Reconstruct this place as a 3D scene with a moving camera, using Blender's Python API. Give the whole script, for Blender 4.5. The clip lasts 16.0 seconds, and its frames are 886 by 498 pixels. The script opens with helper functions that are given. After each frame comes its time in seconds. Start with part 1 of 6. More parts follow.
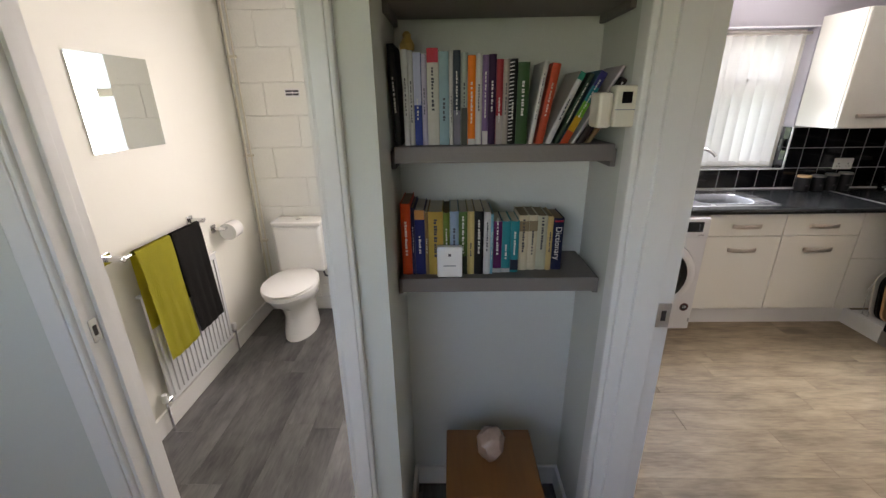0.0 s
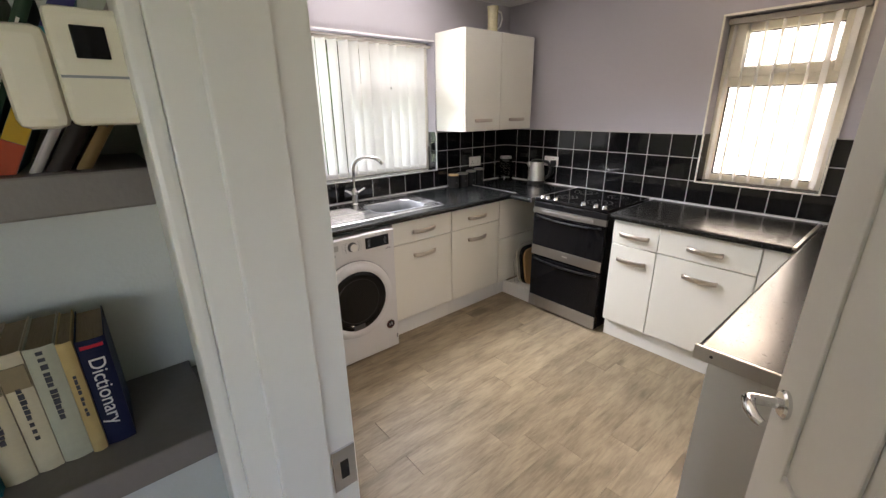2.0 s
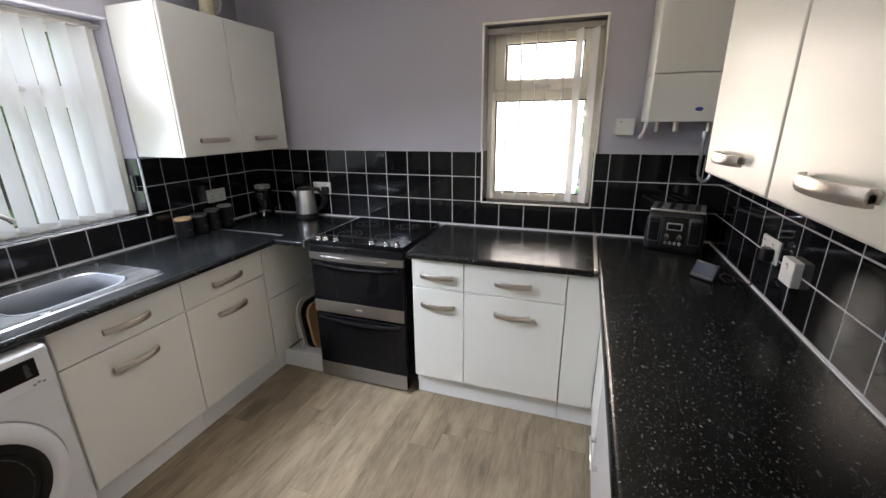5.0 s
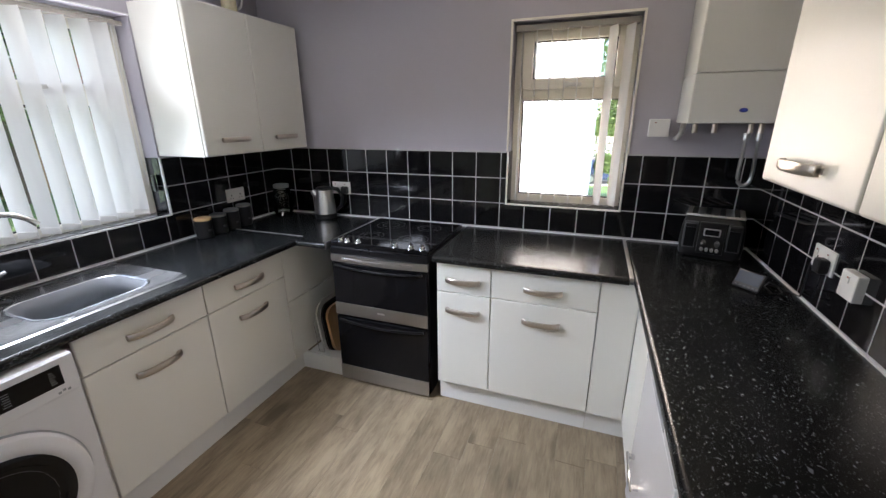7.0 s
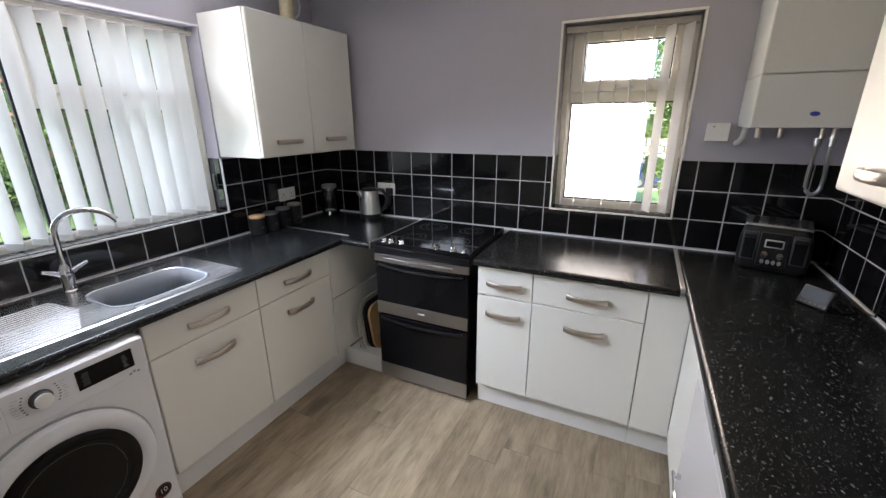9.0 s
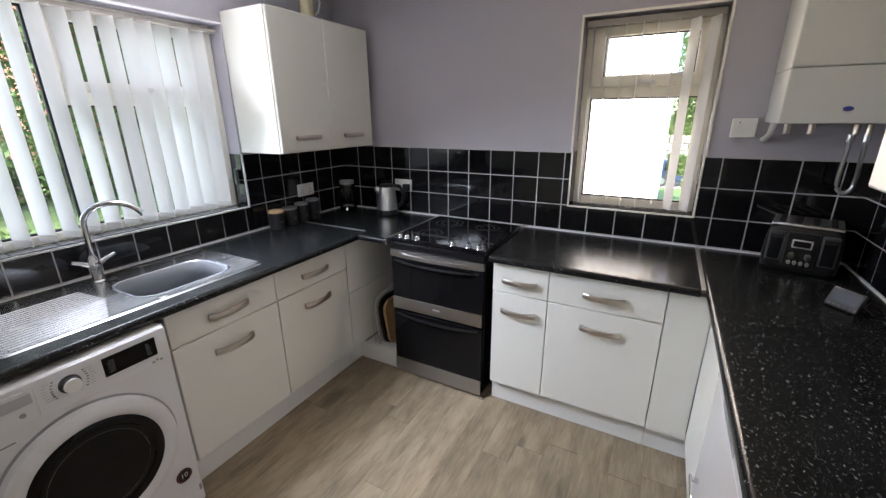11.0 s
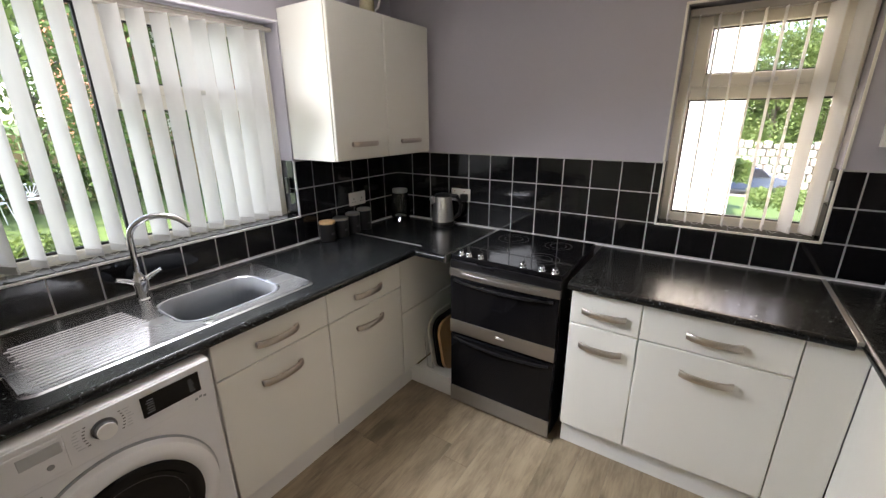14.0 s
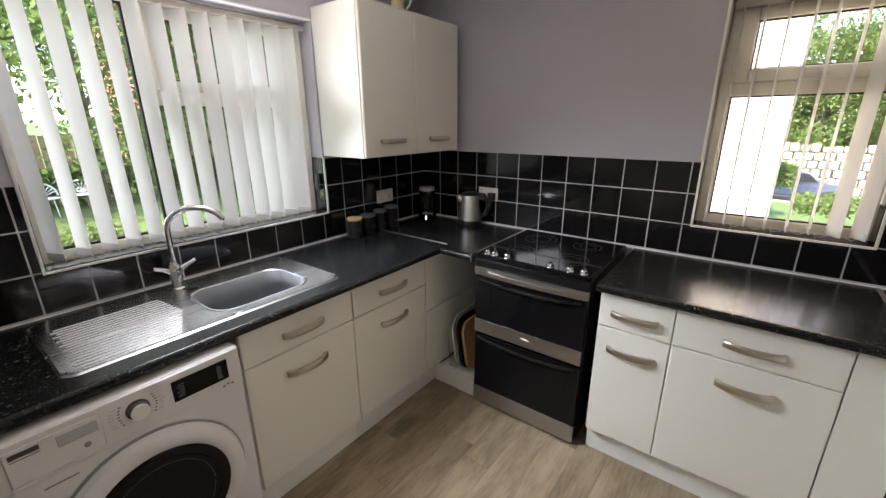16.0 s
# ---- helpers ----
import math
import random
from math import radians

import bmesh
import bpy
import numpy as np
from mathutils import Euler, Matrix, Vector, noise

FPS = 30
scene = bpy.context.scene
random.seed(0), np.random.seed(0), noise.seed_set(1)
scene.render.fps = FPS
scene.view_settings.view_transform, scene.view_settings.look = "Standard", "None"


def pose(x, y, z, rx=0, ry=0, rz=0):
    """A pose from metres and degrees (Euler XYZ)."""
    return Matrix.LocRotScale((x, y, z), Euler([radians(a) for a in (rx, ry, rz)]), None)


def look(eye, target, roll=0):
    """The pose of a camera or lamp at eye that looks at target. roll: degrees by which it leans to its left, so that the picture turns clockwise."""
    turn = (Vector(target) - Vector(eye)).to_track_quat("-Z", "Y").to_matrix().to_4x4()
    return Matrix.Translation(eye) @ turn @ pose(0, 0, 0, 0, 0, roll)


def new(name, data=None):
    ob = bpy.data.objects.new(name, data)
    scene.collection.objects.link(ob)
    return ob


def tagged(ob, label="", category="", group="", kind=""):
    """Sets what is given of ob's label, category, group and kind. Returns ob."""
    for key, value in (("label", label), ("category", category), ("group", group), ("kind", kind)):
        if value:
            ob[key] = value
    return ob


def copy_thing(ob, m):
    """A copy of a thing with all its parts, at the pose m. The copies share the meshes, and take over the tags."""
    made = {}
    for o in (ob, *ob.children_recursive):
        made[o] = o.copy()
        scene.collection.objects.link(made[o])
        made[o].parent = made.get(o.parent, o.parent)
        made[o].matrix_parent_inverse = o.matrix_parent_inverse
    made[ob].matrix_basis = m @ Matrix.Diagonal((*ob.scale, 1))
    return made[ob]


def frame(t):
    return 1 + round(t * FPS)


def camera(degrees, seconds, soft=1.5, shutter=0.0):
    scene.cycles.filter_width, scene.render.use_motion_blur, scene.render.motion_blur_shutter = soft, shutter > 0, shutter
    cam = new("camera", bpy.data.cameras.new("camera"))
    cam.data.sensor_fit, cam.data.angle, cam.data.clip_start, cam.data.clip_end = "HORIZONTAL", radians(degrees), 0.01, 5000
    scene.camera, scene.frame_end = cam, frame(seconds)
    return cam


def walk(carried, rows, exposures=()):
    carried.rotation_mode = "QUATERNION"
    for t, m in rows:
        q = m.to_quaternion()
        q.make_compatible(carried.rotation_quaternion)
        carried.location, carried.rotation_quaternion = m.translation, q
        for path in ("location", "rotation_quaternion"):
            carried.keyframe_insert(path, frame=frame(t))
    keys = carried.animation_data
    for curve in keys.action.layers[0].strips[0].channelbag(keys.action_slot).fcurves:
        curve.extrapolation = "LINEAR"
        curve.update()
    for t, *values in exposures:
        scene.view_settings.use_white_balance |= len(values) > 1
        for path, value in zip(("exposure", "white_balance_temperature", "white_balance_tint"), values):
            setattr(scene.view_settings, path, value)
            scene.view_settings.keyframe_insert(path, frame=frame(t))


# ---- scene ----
cam = camera(95.1, 16.0, soft=1.4)
PATH = [
    (0, (0.019, -0.038, 1.616), (-0.017, 1.839, 0.926), -0.9),
    (0.5, (0.058, -0.015, 1.603), (0.359, 1.845, 0.931), -1.2),
    (1, (0.15, 0.105, 1.56), (0.782, 1.882, 0.896), -1.3),
    (1.5, (0.281, 0.313, 1.56), (1.19, 1.968, 0.901), -1.1),
    (2, (0.408, 0.482, 1.559), (1.623, 1.932, 0.909), -0.8),
    (2.5, (0.514, 0.705, 1.61), (1.957, 1.928, 0.961), -0.8),
    (3, (0.572, 0.770, 1.629), (2.204, 1.731, 0.985), -0.6),
    (3.5, (0.723, 0.822, 1.614), (2.45, 1.598, 0.969), -0.6),
    (4, (0.983, 0.843, 1.567), (2.765, 1.507, 0.95), -0.8),
    (4.2, (1.023, 0.844, 1.555), (2.825, 1.475, 0.957), -0.7),
    (6.5, (1.061, 1.019, 1.584), (2.86, 1.639, 0.969), -0.4),
    (7, (1.076, 1.015, 1.581), (2.862, 1.67, 0.963), -0.4),
    (7.5, (1.072, 1.019, 1.579), (2.841, 1.722, 0.967), -0.4),
    (8, (1.062, 1.034, 1.588), (2.812, 1.782, 0.975), -0.4),
    (8.5, (1.06, 1.023, 1.589), (2.789, 1.822, 0.98), -0.5),
    (9, (1.063, 1.027, 1.593), (2.775, 1.859, 0.981), -0.4),
    (11.5, (1.066, 1.018, 1.586), (2.727, 1.94, 0.961), -0.4),
    (12, (1.07, 1.024, 1.584), (2.719, 1.968, 0.96), -0.3),
    (12.5, (1.122, 1.092, 1.592), (2.751, 2.07, 0.97), -0.5),
    (13, (1.197, 1.221, 1.607), (2.81, 2.23, 0.989), -0.5),
    (13.5, (1.211, 1.261, 1.596), (2.81, 2.295, 0.986), -0.5),
    (14, (1.215, 1.286, 1.598), (2.799, 2.341, 0.986), -0.5),
    (14.5, (1.222, 1.291, 1.588), (2.79, 2.374, 0.979), -0.5),
    (15, (1.227, 1.282, 1.59), (2.771, 2.399, 0.984), -0.5),
    (15.5, (1.226, 1.281, 1.584), (2.75, 2.428, 0.982), -0.5),
    (16, (1.223, 1.287, 1.576), (2.734, 2.45, 0.972), -0.4),
]
EXPOSURES = [(0.0, 3.25, 6900, 24), (1.2, 3.4, 7000, 23), (2.3, 3.32, 7100, 22), (3.2, 3.18, 6700, 19), (7.0, 3.06, 6250, 21), (11.5, 3.02, 6250, 21), (13.5, 2.97, 6750, 21), (16.0, 2.87, 6900, 21)]
walk(cam, [(t, look(eye, target, roll)) for t, eye, target, roll in PATH], EXPOSURES)

# ---- light: clear sky through the windows, high sun over the garden, fill lamps added at the windows ----
SUN_EL, SUN_AZ = 46.0, 271.0
world = bpy.data.worlds.new("world")
scene.world = world
world.use_nodes = True
wn = world.node_tree
sky = wn.nodes.new("ShaderNodeTexSky")
sky.sky_type = "NISHITA"
sky.sun_disc = False
sky.sun_elevation = radians(SUN_EL)
sky.sun_rotation = radians(SUN_AZ)
wn.links.new(sky.outputs[0], wn.nodes["Background"].inputs["Color"])
wn.nodes["Background"].inputs["Strength"].default_value = 0.15
sun = new("sun", bpy.data.lights.new("sun", "SUN"))
sun.data.energy, sun.data.angle, sun.data.color = 2.6, radians(1.0), (1.0, 0.94, 0.85)
away = Vector((math.sin(radians(SUN_AZ)) * math.cos(radians(SUN_EL)), math.cos(radians(SUN_AZ)) * math.cos(radians(SUN_EL)), math.sin(radians(SUN_EL))))
sun.matrix_world = look(away * 40, (0, 0, 0))


def window_fill(name, place, target, width, height, watts, spread, colour=(1.0, 0.97, 0.93)):
    """An area lamp added in, before or outside a window, to lift the light of sky and sunlit ground there."""
    lamp = new(name, bpy.data.lights.new(name, "AREA"))
    lamp.data.shape, lamp.data.size, lamp.data.size_y = "RECTANGLE", width, height
    lamp.data.energy, lamp.data.spread, lamp.data.color = watts, radians(spread), colour
    lamp.matrix_world = look(place, target)


# added fill lamps, sized and aimed to brighten blinds and room beyond the real sky
window_fill("sink_window_opening_fill", (2.045, 3.34, 1.565), (2.045, 2.34, 1.565), 1.19, 0.96, 0.34, 180, (0.80, 0.92, 1.0))
window_fill("sink_window_high_sky_fill", (2.45, 4.5, 3.25), (2.0, 3.29, 1.35), 2.6, 1.7, 7.0, 150, (0.86, 0.94, 1.0))
window_fill("sink_window_sky_fill", (1.95, 2.98, 1.74), (2.34, 2.36, 0.88), 0.60, 0.30, 1.85, 102, (0.84, 0.94, 1.0))
window_fill("sink_window_ground_fill", (1.98, 3.10, 1.42), (1.98, 2.72, 2.30), 1.05, 0.30, 1.95, 100, (0.95, 0.98, 0.96))
window_fill("gable_window_opening_fill", (3.79, 1.175, 1.57), (2.79, 1.175, 1.50), 0.63, 0.98, 0.95, 180, (1.0, 0.72, 0.42))
window_fill("gable_window_sky_fill", (3.425, 1.175, 1.74), (2.725, 1.175, 1.04), 0.60, 0.30, 0.6, 110, (1.0, 0.88, 0.70))
window_fill("gable_window_ground_fill", (3.425, 1.175, 1.42), (2.725, 1.175, 2.12), 0.60, 0.30, 0.8, 110, (1.0, 0.86, 0.64))
window_fill("washroom_window_sky_fill", (-0.2, 2.93, 1.5), (-0.2, 1.0, 1.3), 0.70, 0.90, 3.1, 170)

# ---- materials ----


def material(name, colour, rough=0.5, metal=0.0, vary=0.08, scale=6.0, fine=60.0, bump=0.03, spec=0.5, stretch=(1, 1, 1), piece=0.0, coat=0.0):
    """Principled surface with two scales of colour variation, fine relief and an optional shift from piece to piece."""
    m = bpy.data.materials.new(name)
    m.use_nodes = True
    nt = m.node_tree
    b = nt.nodes["Principled BSDF"]
    co = nt.nodes.new("ShaderNodeTexCoord")
    mp = nt.nodes.new("ShaderNodeMapping")
    mp.inputs["Scale"].default_value = stretch
    nt.links.new(co.outputs["Object"], mp.inputs["Vector"])
    n1 = nt.nodes.new("ShaderNodeTexNoise")
    n1.inputs["Scale"].default_value = scale
    n1.inputs["Detail"].default_value = 5
    n2 = nt.nodes.new("ShaderNodeTexNoise")
    n2.inputs["Scale"].default_value = fine
    n2.inputs["Detail"].default_value = 3
    for n in (n1, n2):
        nt.links.new(mp.outputs[0], n.inputs["Vector"])
    add = nt.nodes.new("ShaderNodeMath")
    add.operation = "ADD"
    nt.links.new(n1.outputs["Fac"], add.inputs[0])
    nt.links.new(n2.outputs["Fac"], add.inputs[1])
    half = nt.nodes.new("ShaderNodeMath")
    half.operation = "MULTIPLY_ADD"
    half.inputs[1].default_value = vary
    half.inputs[2].default_value = 1.0 - vary
    nt.links.new(add.outputs[0], half.inputs[0])
    last = half.outputs[0]
    if piece:
        oi = nt.nodes.new("ShaderNodeObjectInfo")
        k = nt.nodes.new("ShaderNodeMath")
        k.operation = "MULTIPLY_ADD"
        k.inputs[1].default_value = piece
        k.inputs[2].default_value = 1.0 - piece / 2
        nt.links.new(oi.outputs["Random"], k.inputs[0])
        mu = nt.nodes.new("ShaderNodeMath")
        mu.operation = "MULTIPLY"
        nt.links.new(last, mu.inputs[0])
        nt.links.new(k.outputs[0], mu.inputs[1])
        last = mu.outputs[0]
    mix = nt.nodes.new("ShaderNodeVectorMath")
    mix.operation = "SCALE"
    mix.inputs[0].default_value = colour
    nt.links.new(last, mix.inputs["Scale"])
    nt.links.new(mix.outputs[0], b.inputs["Base Color"])
    b.inputs["Metallic"].default_value = metal
    b.inputs["Specular IOR Level"].default_value = spec
    b.inputs["Coat Weight"].default_value = coat
    b.inputs["Coat Roughness"].default_value = 0.08
    r = nt.nodes.new("ShaderNodeMath")
    r.operation = "MULTIPLY_ADD"
    r.inputs[1].default_value = 0.16 * rough
    r.inputs[2].default_value = 0.92 * rough
    nt.links.new(n1.outputs["Fac"], r.inputs[0])
    nt.links.new(r.outputs[0], b.inputs["Roughness"])
    if bump:
        bp = nt.nodes.new("ShaderNodeBump")
        bp.inputs["Strength"].default_value = bump
        bp.inputs["Distance"].default_value = 0.01
        nt.links.new(n2.outputs["Fac"], bp.inputs["Height"])
        nt.links.new(bp.outputs[0], b.inputs["Normal"])
    return m


def nodes_of(m):
    return m.node_tree.nodes, m.node_tree.links, m.node_tree.nodes["Principled BSDF"]


def wood_planks(name, light, dark, along, piece, rough, knots=0.5):
    """Printed wood plank: long grain, blotches and knots, each plank shifted."""
    m = bpy.data.materials.new(name)
    m.use_nodes = True
    n, l, b = nodes_of(m)
    co = n.new("ShaderNodeTexCoord")
    oi = n.new("ShaderNodeObjectInfo")
    off = n.new("ShaderNodeVectorMath")
    off.operation = "MULTIPLY_ADD"
    off.inputs[1].default_value = (7.0, 11.0, 5.0)
    cm = n.new("ShaderNodeCombineXYZ")
    for k in range(3):
        l.new(oi.outputs["Random"], cm.inputs[k])
    l.new(cm.outputs[0], off.inputs[0])
    l.new(co.outputs["Object"], off.inputs[2])
    mp = n.new("ShaderNodeMapping")
    mp.inputs["Scale"].default_value = (0.15, 1, 1) if along == "x" else (1, 0.15, 1)
    l.new(off.outputs[0], mp.inputs["Vector"])
    grain = n.new("ShaderNodeTexNoise")
    grain.inputs["Scale"].default_value = 75
    grain.inputs["Detail"].default_value = 8
    grain.inputs["Distortion"].default_value = 0.6
    l.new(mp.outputs[0], grain.inputs["Vector"])
    mp2 = n.new("ShaderNodeMapping")
    mp2.inputs["Scale"].default_value = (0.35, 1, 1) if along == "x" else (1, 0.35, 1)
    l.new(off.outputs[0], mp2.inputs["Vector"])
    blot = n.new("ShaderNodeTexNoise")
    blot.inputs["Scale"].default_value = 11
    blot.inputs["Detail"].default_value = 6
    l.new(mp2.outputs[0], blot.inputs["Vector"])
    knot = n.new("ShaderNodeTexVoronoi")
    knot.inputs["Scale"].default_value = 3.2
    l.new(mp2.outputs[0], knot.inputs["Vector"])
    kr = n.new("ShaderNodeMapRange")
    kr.inputs["From Min"].default_value = 0.02
    kr.inputs["From Max"].default_value = 0.16
    kr.inputs["To Min"].default_value = knots
    kr.inputs["To Max"].default_value = 0.0
    l.new(knot.outputs["Distance"], kr.inputs["Value"])
    a = n.new("ShaderNodeMath")
    a.operation = "MULTIPLY_ADD"
    a.inputs[1].default_value = 0.38
    l.new(grain.outputs["Fac"], a.inputs[0])
    c = n.new("ShaderNodeMath")
    c.operation = "MULTIPLY"
    c.inputs[1].default_value = 0.72
    l.new(blot.outputs["Fac"], c.inputs[0])
    l.new(c.outputs[0], a.inputs[2])
    d = n.new("ShaderNodeMath")
    d.operation = "SUBTRACT"
    l.new(a.outputs[0], d.inputs[0])
    l.new(kr.outputs[0], d.inputs[1])
    ramp = n.new("ShaderNodeValToRGB")
    ramp.color_ramp.elements[0].position = 0.36
    ramp.color_ramp.elements[0].color = (*dark, 1)
    ramp.color_ramp.elements[1].position = 0.70
    ramp.color_ramp.elements[1].color = (*light, 1)
    l.new(d.outputs[0], ramp.inputs["Fac"])
    k = n.new("ShaderNodeMath")
    k.operation = "MULTIPLY_ADD"
    k.inputs[1].default_value = piece
    k.inputs[2].default_value = 1 - piece / 2
    l.new(oi.outputs["Random"], k.inputs[0])
    s = n.new("ShaderNodeVectorMath")
    s.operation = "SCALE"
    l.new(ramp.outputs[0], s.inputs[0])
    l.new(k.outputs[0], s.inputs["Scale"])
    l.new(s.outputs[0], b.inputs["Base Color"])
    b.inputs["Roughness"].default_value = rough
    bp = n.new("ShaderNodeBump")
    bp.inputs["Strength"].default_value = 0.12
    bp.inputs["Distance"].default_value = 0.004
    l.new(grain.outputs["Fac"], bp.inputs["Height"])
    l.new(bp.outputs[0], b.inputs["Normal"])
    return m


def speckled_laminate():
    """Near-black worktop with pale mineral flecks."""
    m = bpy.data.materials.new("worktop_laminate")
    m.use_nodes = True
    n, l, b = nodes_of(m)
    co = n.new("ShaderNodeTexCoord")
    warp = n.new("ShaderNodeTexNoise")
    warp.inputs["Scale"].default_value = 30
    l.new(co.outputs["Object"], warp.inputs["Vector"])
    mixv = n.new("ShaderNodeVectorMath")
    mixv.operation = "MULTIPLY_ADD"
    mixv.inputs[1].default_value = (0.035, 0.035, 0.035)
    l.new(warp.outputs["Color"], mixv.inputs[0])
    turn = n.new("ShaderNodeMapping")
    turn.inputs["Rotation"].default_value = (0, 0, 0.7)
    turn.inputs["Scale"].default_value = (0.8, 1.25, 1)
    l.new(co.outputs["Object"], turn.inputs[0])
    l.new(turn.outputs[0], mixv.inputs[2])
    total = None
    for scale, cut, gain in ((42, 0.20, 0.7), (85, 0.24, 0.8), (170, 0.28, 0.6)):
        v = n.new("ShaderNodeTexVoronoi")
        v.inputs["Scale"].default_value = scale
        l.new(mixv.outputs[0], v.inputs["Vector"])
        r = n.new("ShaderNodeMapRange")
        r.inputs["From Min"].default_value = cut * 0.6
        r.inputs["From Max"].default_value = cut
        r.inputs["To Min"].default_value = gain
        r.inputs["To Max"].default_value = 0.0
        l.new(v.outputs["Distance"], r.inputs["Value"])
        g = n.new("ShaderNodeMath")
        g.operation = "MULTIPLY"
        sep = n.new("ShaderNodeSeparateColor")
        l.new(v.outputs["Color"], sep.inputs[0])
        p = n.new("ShaderNodeMath")
        p.operation = "POWER"
        p.inputs[1].default_value = 2.4
        l.new(sep.outputs[0], p.inputs[0])
        l.new(r.outputs[0], g.inputs[0])
        l.new(p.outputs[0], g.inputs[1])
        if total is None:
            total = g.outputs[0]
        else:
            ad = n.new("ShaderNodeMath")
            l.new(total, ad.inputs[0])
            l.new(g.outputs[0], ad.inputs[1])
            total = ad.outputs[0]
    mx = n.new("ShaderNodeMix")
    mx.data_type = "RGBA"
    mx.inputs[6].default_value = (0.006, 0.0065, 0.007, 1)
    mx.inputs[7].default_value = (0.20, 0.225, 0.23, 1)
    l.new(total, mx.inputs[0])
    l.new(mx.outputs[2], b.inputs["Base Color"])
    r2 = n.new("ShaderNodeMapRange")
    r2.inputs["To Min"].default_value = 0.23
    r2.inputs["To Max"].default_value = 0.27
    b.inputs["Specular IOR Level"].default_value = 0.30
    l.new(warp.outputs["Fac"], r2.inputs["Value"])
    l.new(r2.outputs[0], b.inputs["Roughness"])
    bp = n.new("ShaderNodeBump")
    bp.inputs["Strength"].default_value = 0.02
    bp.inputs["Distance"].default_value = 0.001
    l.new(warp.outputs["Fac"], bp.inputs["Height"])
    l.new(bp.outputs[0], b.inputs["Normal"])
    return m


def pane_glass(name="pane_glass", tint=(0.97, 0.99, 0.98)):
    m = bpy.data.materials.new(name)
    m.use_nodes = True
    n, l, b = nodes_of(m)
    t = n.new("ShaderNodeBsdfTransparent")
    t.inputs[0].default_value = (*tint, 1)
    g = n.new("ShaderNodeBsdfGlossy")
    g.inputs["Roughness"].default_value = 0.01
    f = n.new("ShaderNodeFresnel")
    f.inputs[0].default_value = 1.45
    mx = n.new("ShaderNodeMixShader")
    l.new(f.outputs[0], mx.inputs[0])
    l.new(t.outputs[0], mx.inputs[1])
    l.new(g.outputs[0], mx.inputs[2])
    l.new(mx.outputs[0], n["Material Output"].inputs[0])
    return m


def see_through(name, colour, translucency, gloss=0.0):
    """Cloth or leaf: part of the light goes through it."""
    m = bpy.data.materials.new(name)
    m.use_nodes = True
    n, l, b = nodes_of(m)
    co = n.new("ShaderNodeTexCoord")
    mp = n.new("ShaderNodeMapping")
    mp.inputs["Scale"].default_value = (1, 1, 0.2)
    l.new(co.outputs["Object"], mp.inputs[0])
    no = n.new("ShaderNodeTexNoise")
    no.inputs["Scale"].default_value = 40
    l.new(mp.outputs[0], no.inputs["Vector"])
    g = n.new("ShaderNodeNewGeometry")
    ad = n.new("ShaderNodeMath")
    ad.operation = "ADD"
    l.new(no.outputs["Fac"], ad.inputs[0])
    l.new(g.outputs["Random Per Island"], ad.inputs[1])
    k = n.new("ShaderNodeMapRange")
    k.inputs["From Max"].default_value = 2.0
    k.inputs["To Min"].default_value = 0.92 if gloss == 0 else 0.55
    k.inputs["To Max"].default_value = 1.06 if gloss == 0 else 1.5
    l.new(ad.outputs[0], k.inputs["Value"])
    s = n.new("ShaderNodeVectorMath")
    s.operation = "SCALE"
    s.inputs[0].default_value = colour
    l.new(k.outputs[0], s.inputs["Scale"])
    l.new(s.outputs[0], b.inputs["Base Color"])
    b.inputs["Roughness"].default_value = 0.7
    t = n.new("ShaderNodeBsdfTranslucent")
    l.new(s.outputs[0], t.inputs[0])
    mx = n.new("ShaderNodeMixShader")
    mx.inputs[0].default_value = translucency
    l.new(b.outputs[0], mx.inputs[1])
    l.new(t.outputs[0], mx.inputs[2])
    l.new(mx.outputs[0], n["Material Output"].inputs[0])
    return m


LILAC = material("lilac_grey_emulsion", (0.47, 0.45, 0.50), 0.75, vary=0.03, scale=2.5, fine=180, bump=0.06)
SAGE = material("pale_green_emulsion", (0.61, 0.62, 0.565), 0.7, vary=0.05, scale=2.2, fine=160, bump=0.06)
CREAM = material("cream_emulsion", (0.78, 0.76, 0.68), 0.7, vary=0.03, scale=2.0, fine=170, bump=0.06)
BLOCKPAINT = material("white_painted_block", (0.78, 0.77, 0.72), 0.65, vary=0.06, scale=7, fine=90, bump=0.25)
CEILING = material("ceiling_white", (0.72, 0.72, 0.71), 0.8, vary=0.03, scale=2, fine=120, bump=0.05)
GLOSSWHITE = material("white_gloss_paint", (0.74, 0.73, 0.70), 0.32, vary=0.04, scale=5, fine=50, bump=0.04)
CABINET = material("off_white_laminate", (0.77, 0.76, 0.70), 0.36, vary=0.02, scale=3, fine=120, bump=0.015, spec=0.38)
CARCASS = material("white_melamine", (0.76, 0.76, 0.74), 0.4, vary=0.02, scale=3, fine=100, bump=0.02)
UPVC = material("white_upvc", (0.89, 0.86, 0.77), 0.28, vary=0.02, scale=4, fine=40, bump=0.01)
GASKET = material("black_rubber", (0.02, 0.02, 0.02), 0.6, vary=0.1)
TILE = material("black_glazed_tile", (0.006, 0.006, 0.007), 0.07, vary=0.1, scale=9, fine=25, bump=0.025, piece=0.3)
GROUT = material("pale_grout", (0.46, 0.46, 0.46), 0.85, vary=0.12, scale=20, fine=200, bump=0.2)
TRIM = material("white_tile_trim", (0.74, 0.74, 0.74), 0.3, vary=0.04)
WORKTOP = speckled_laminate()
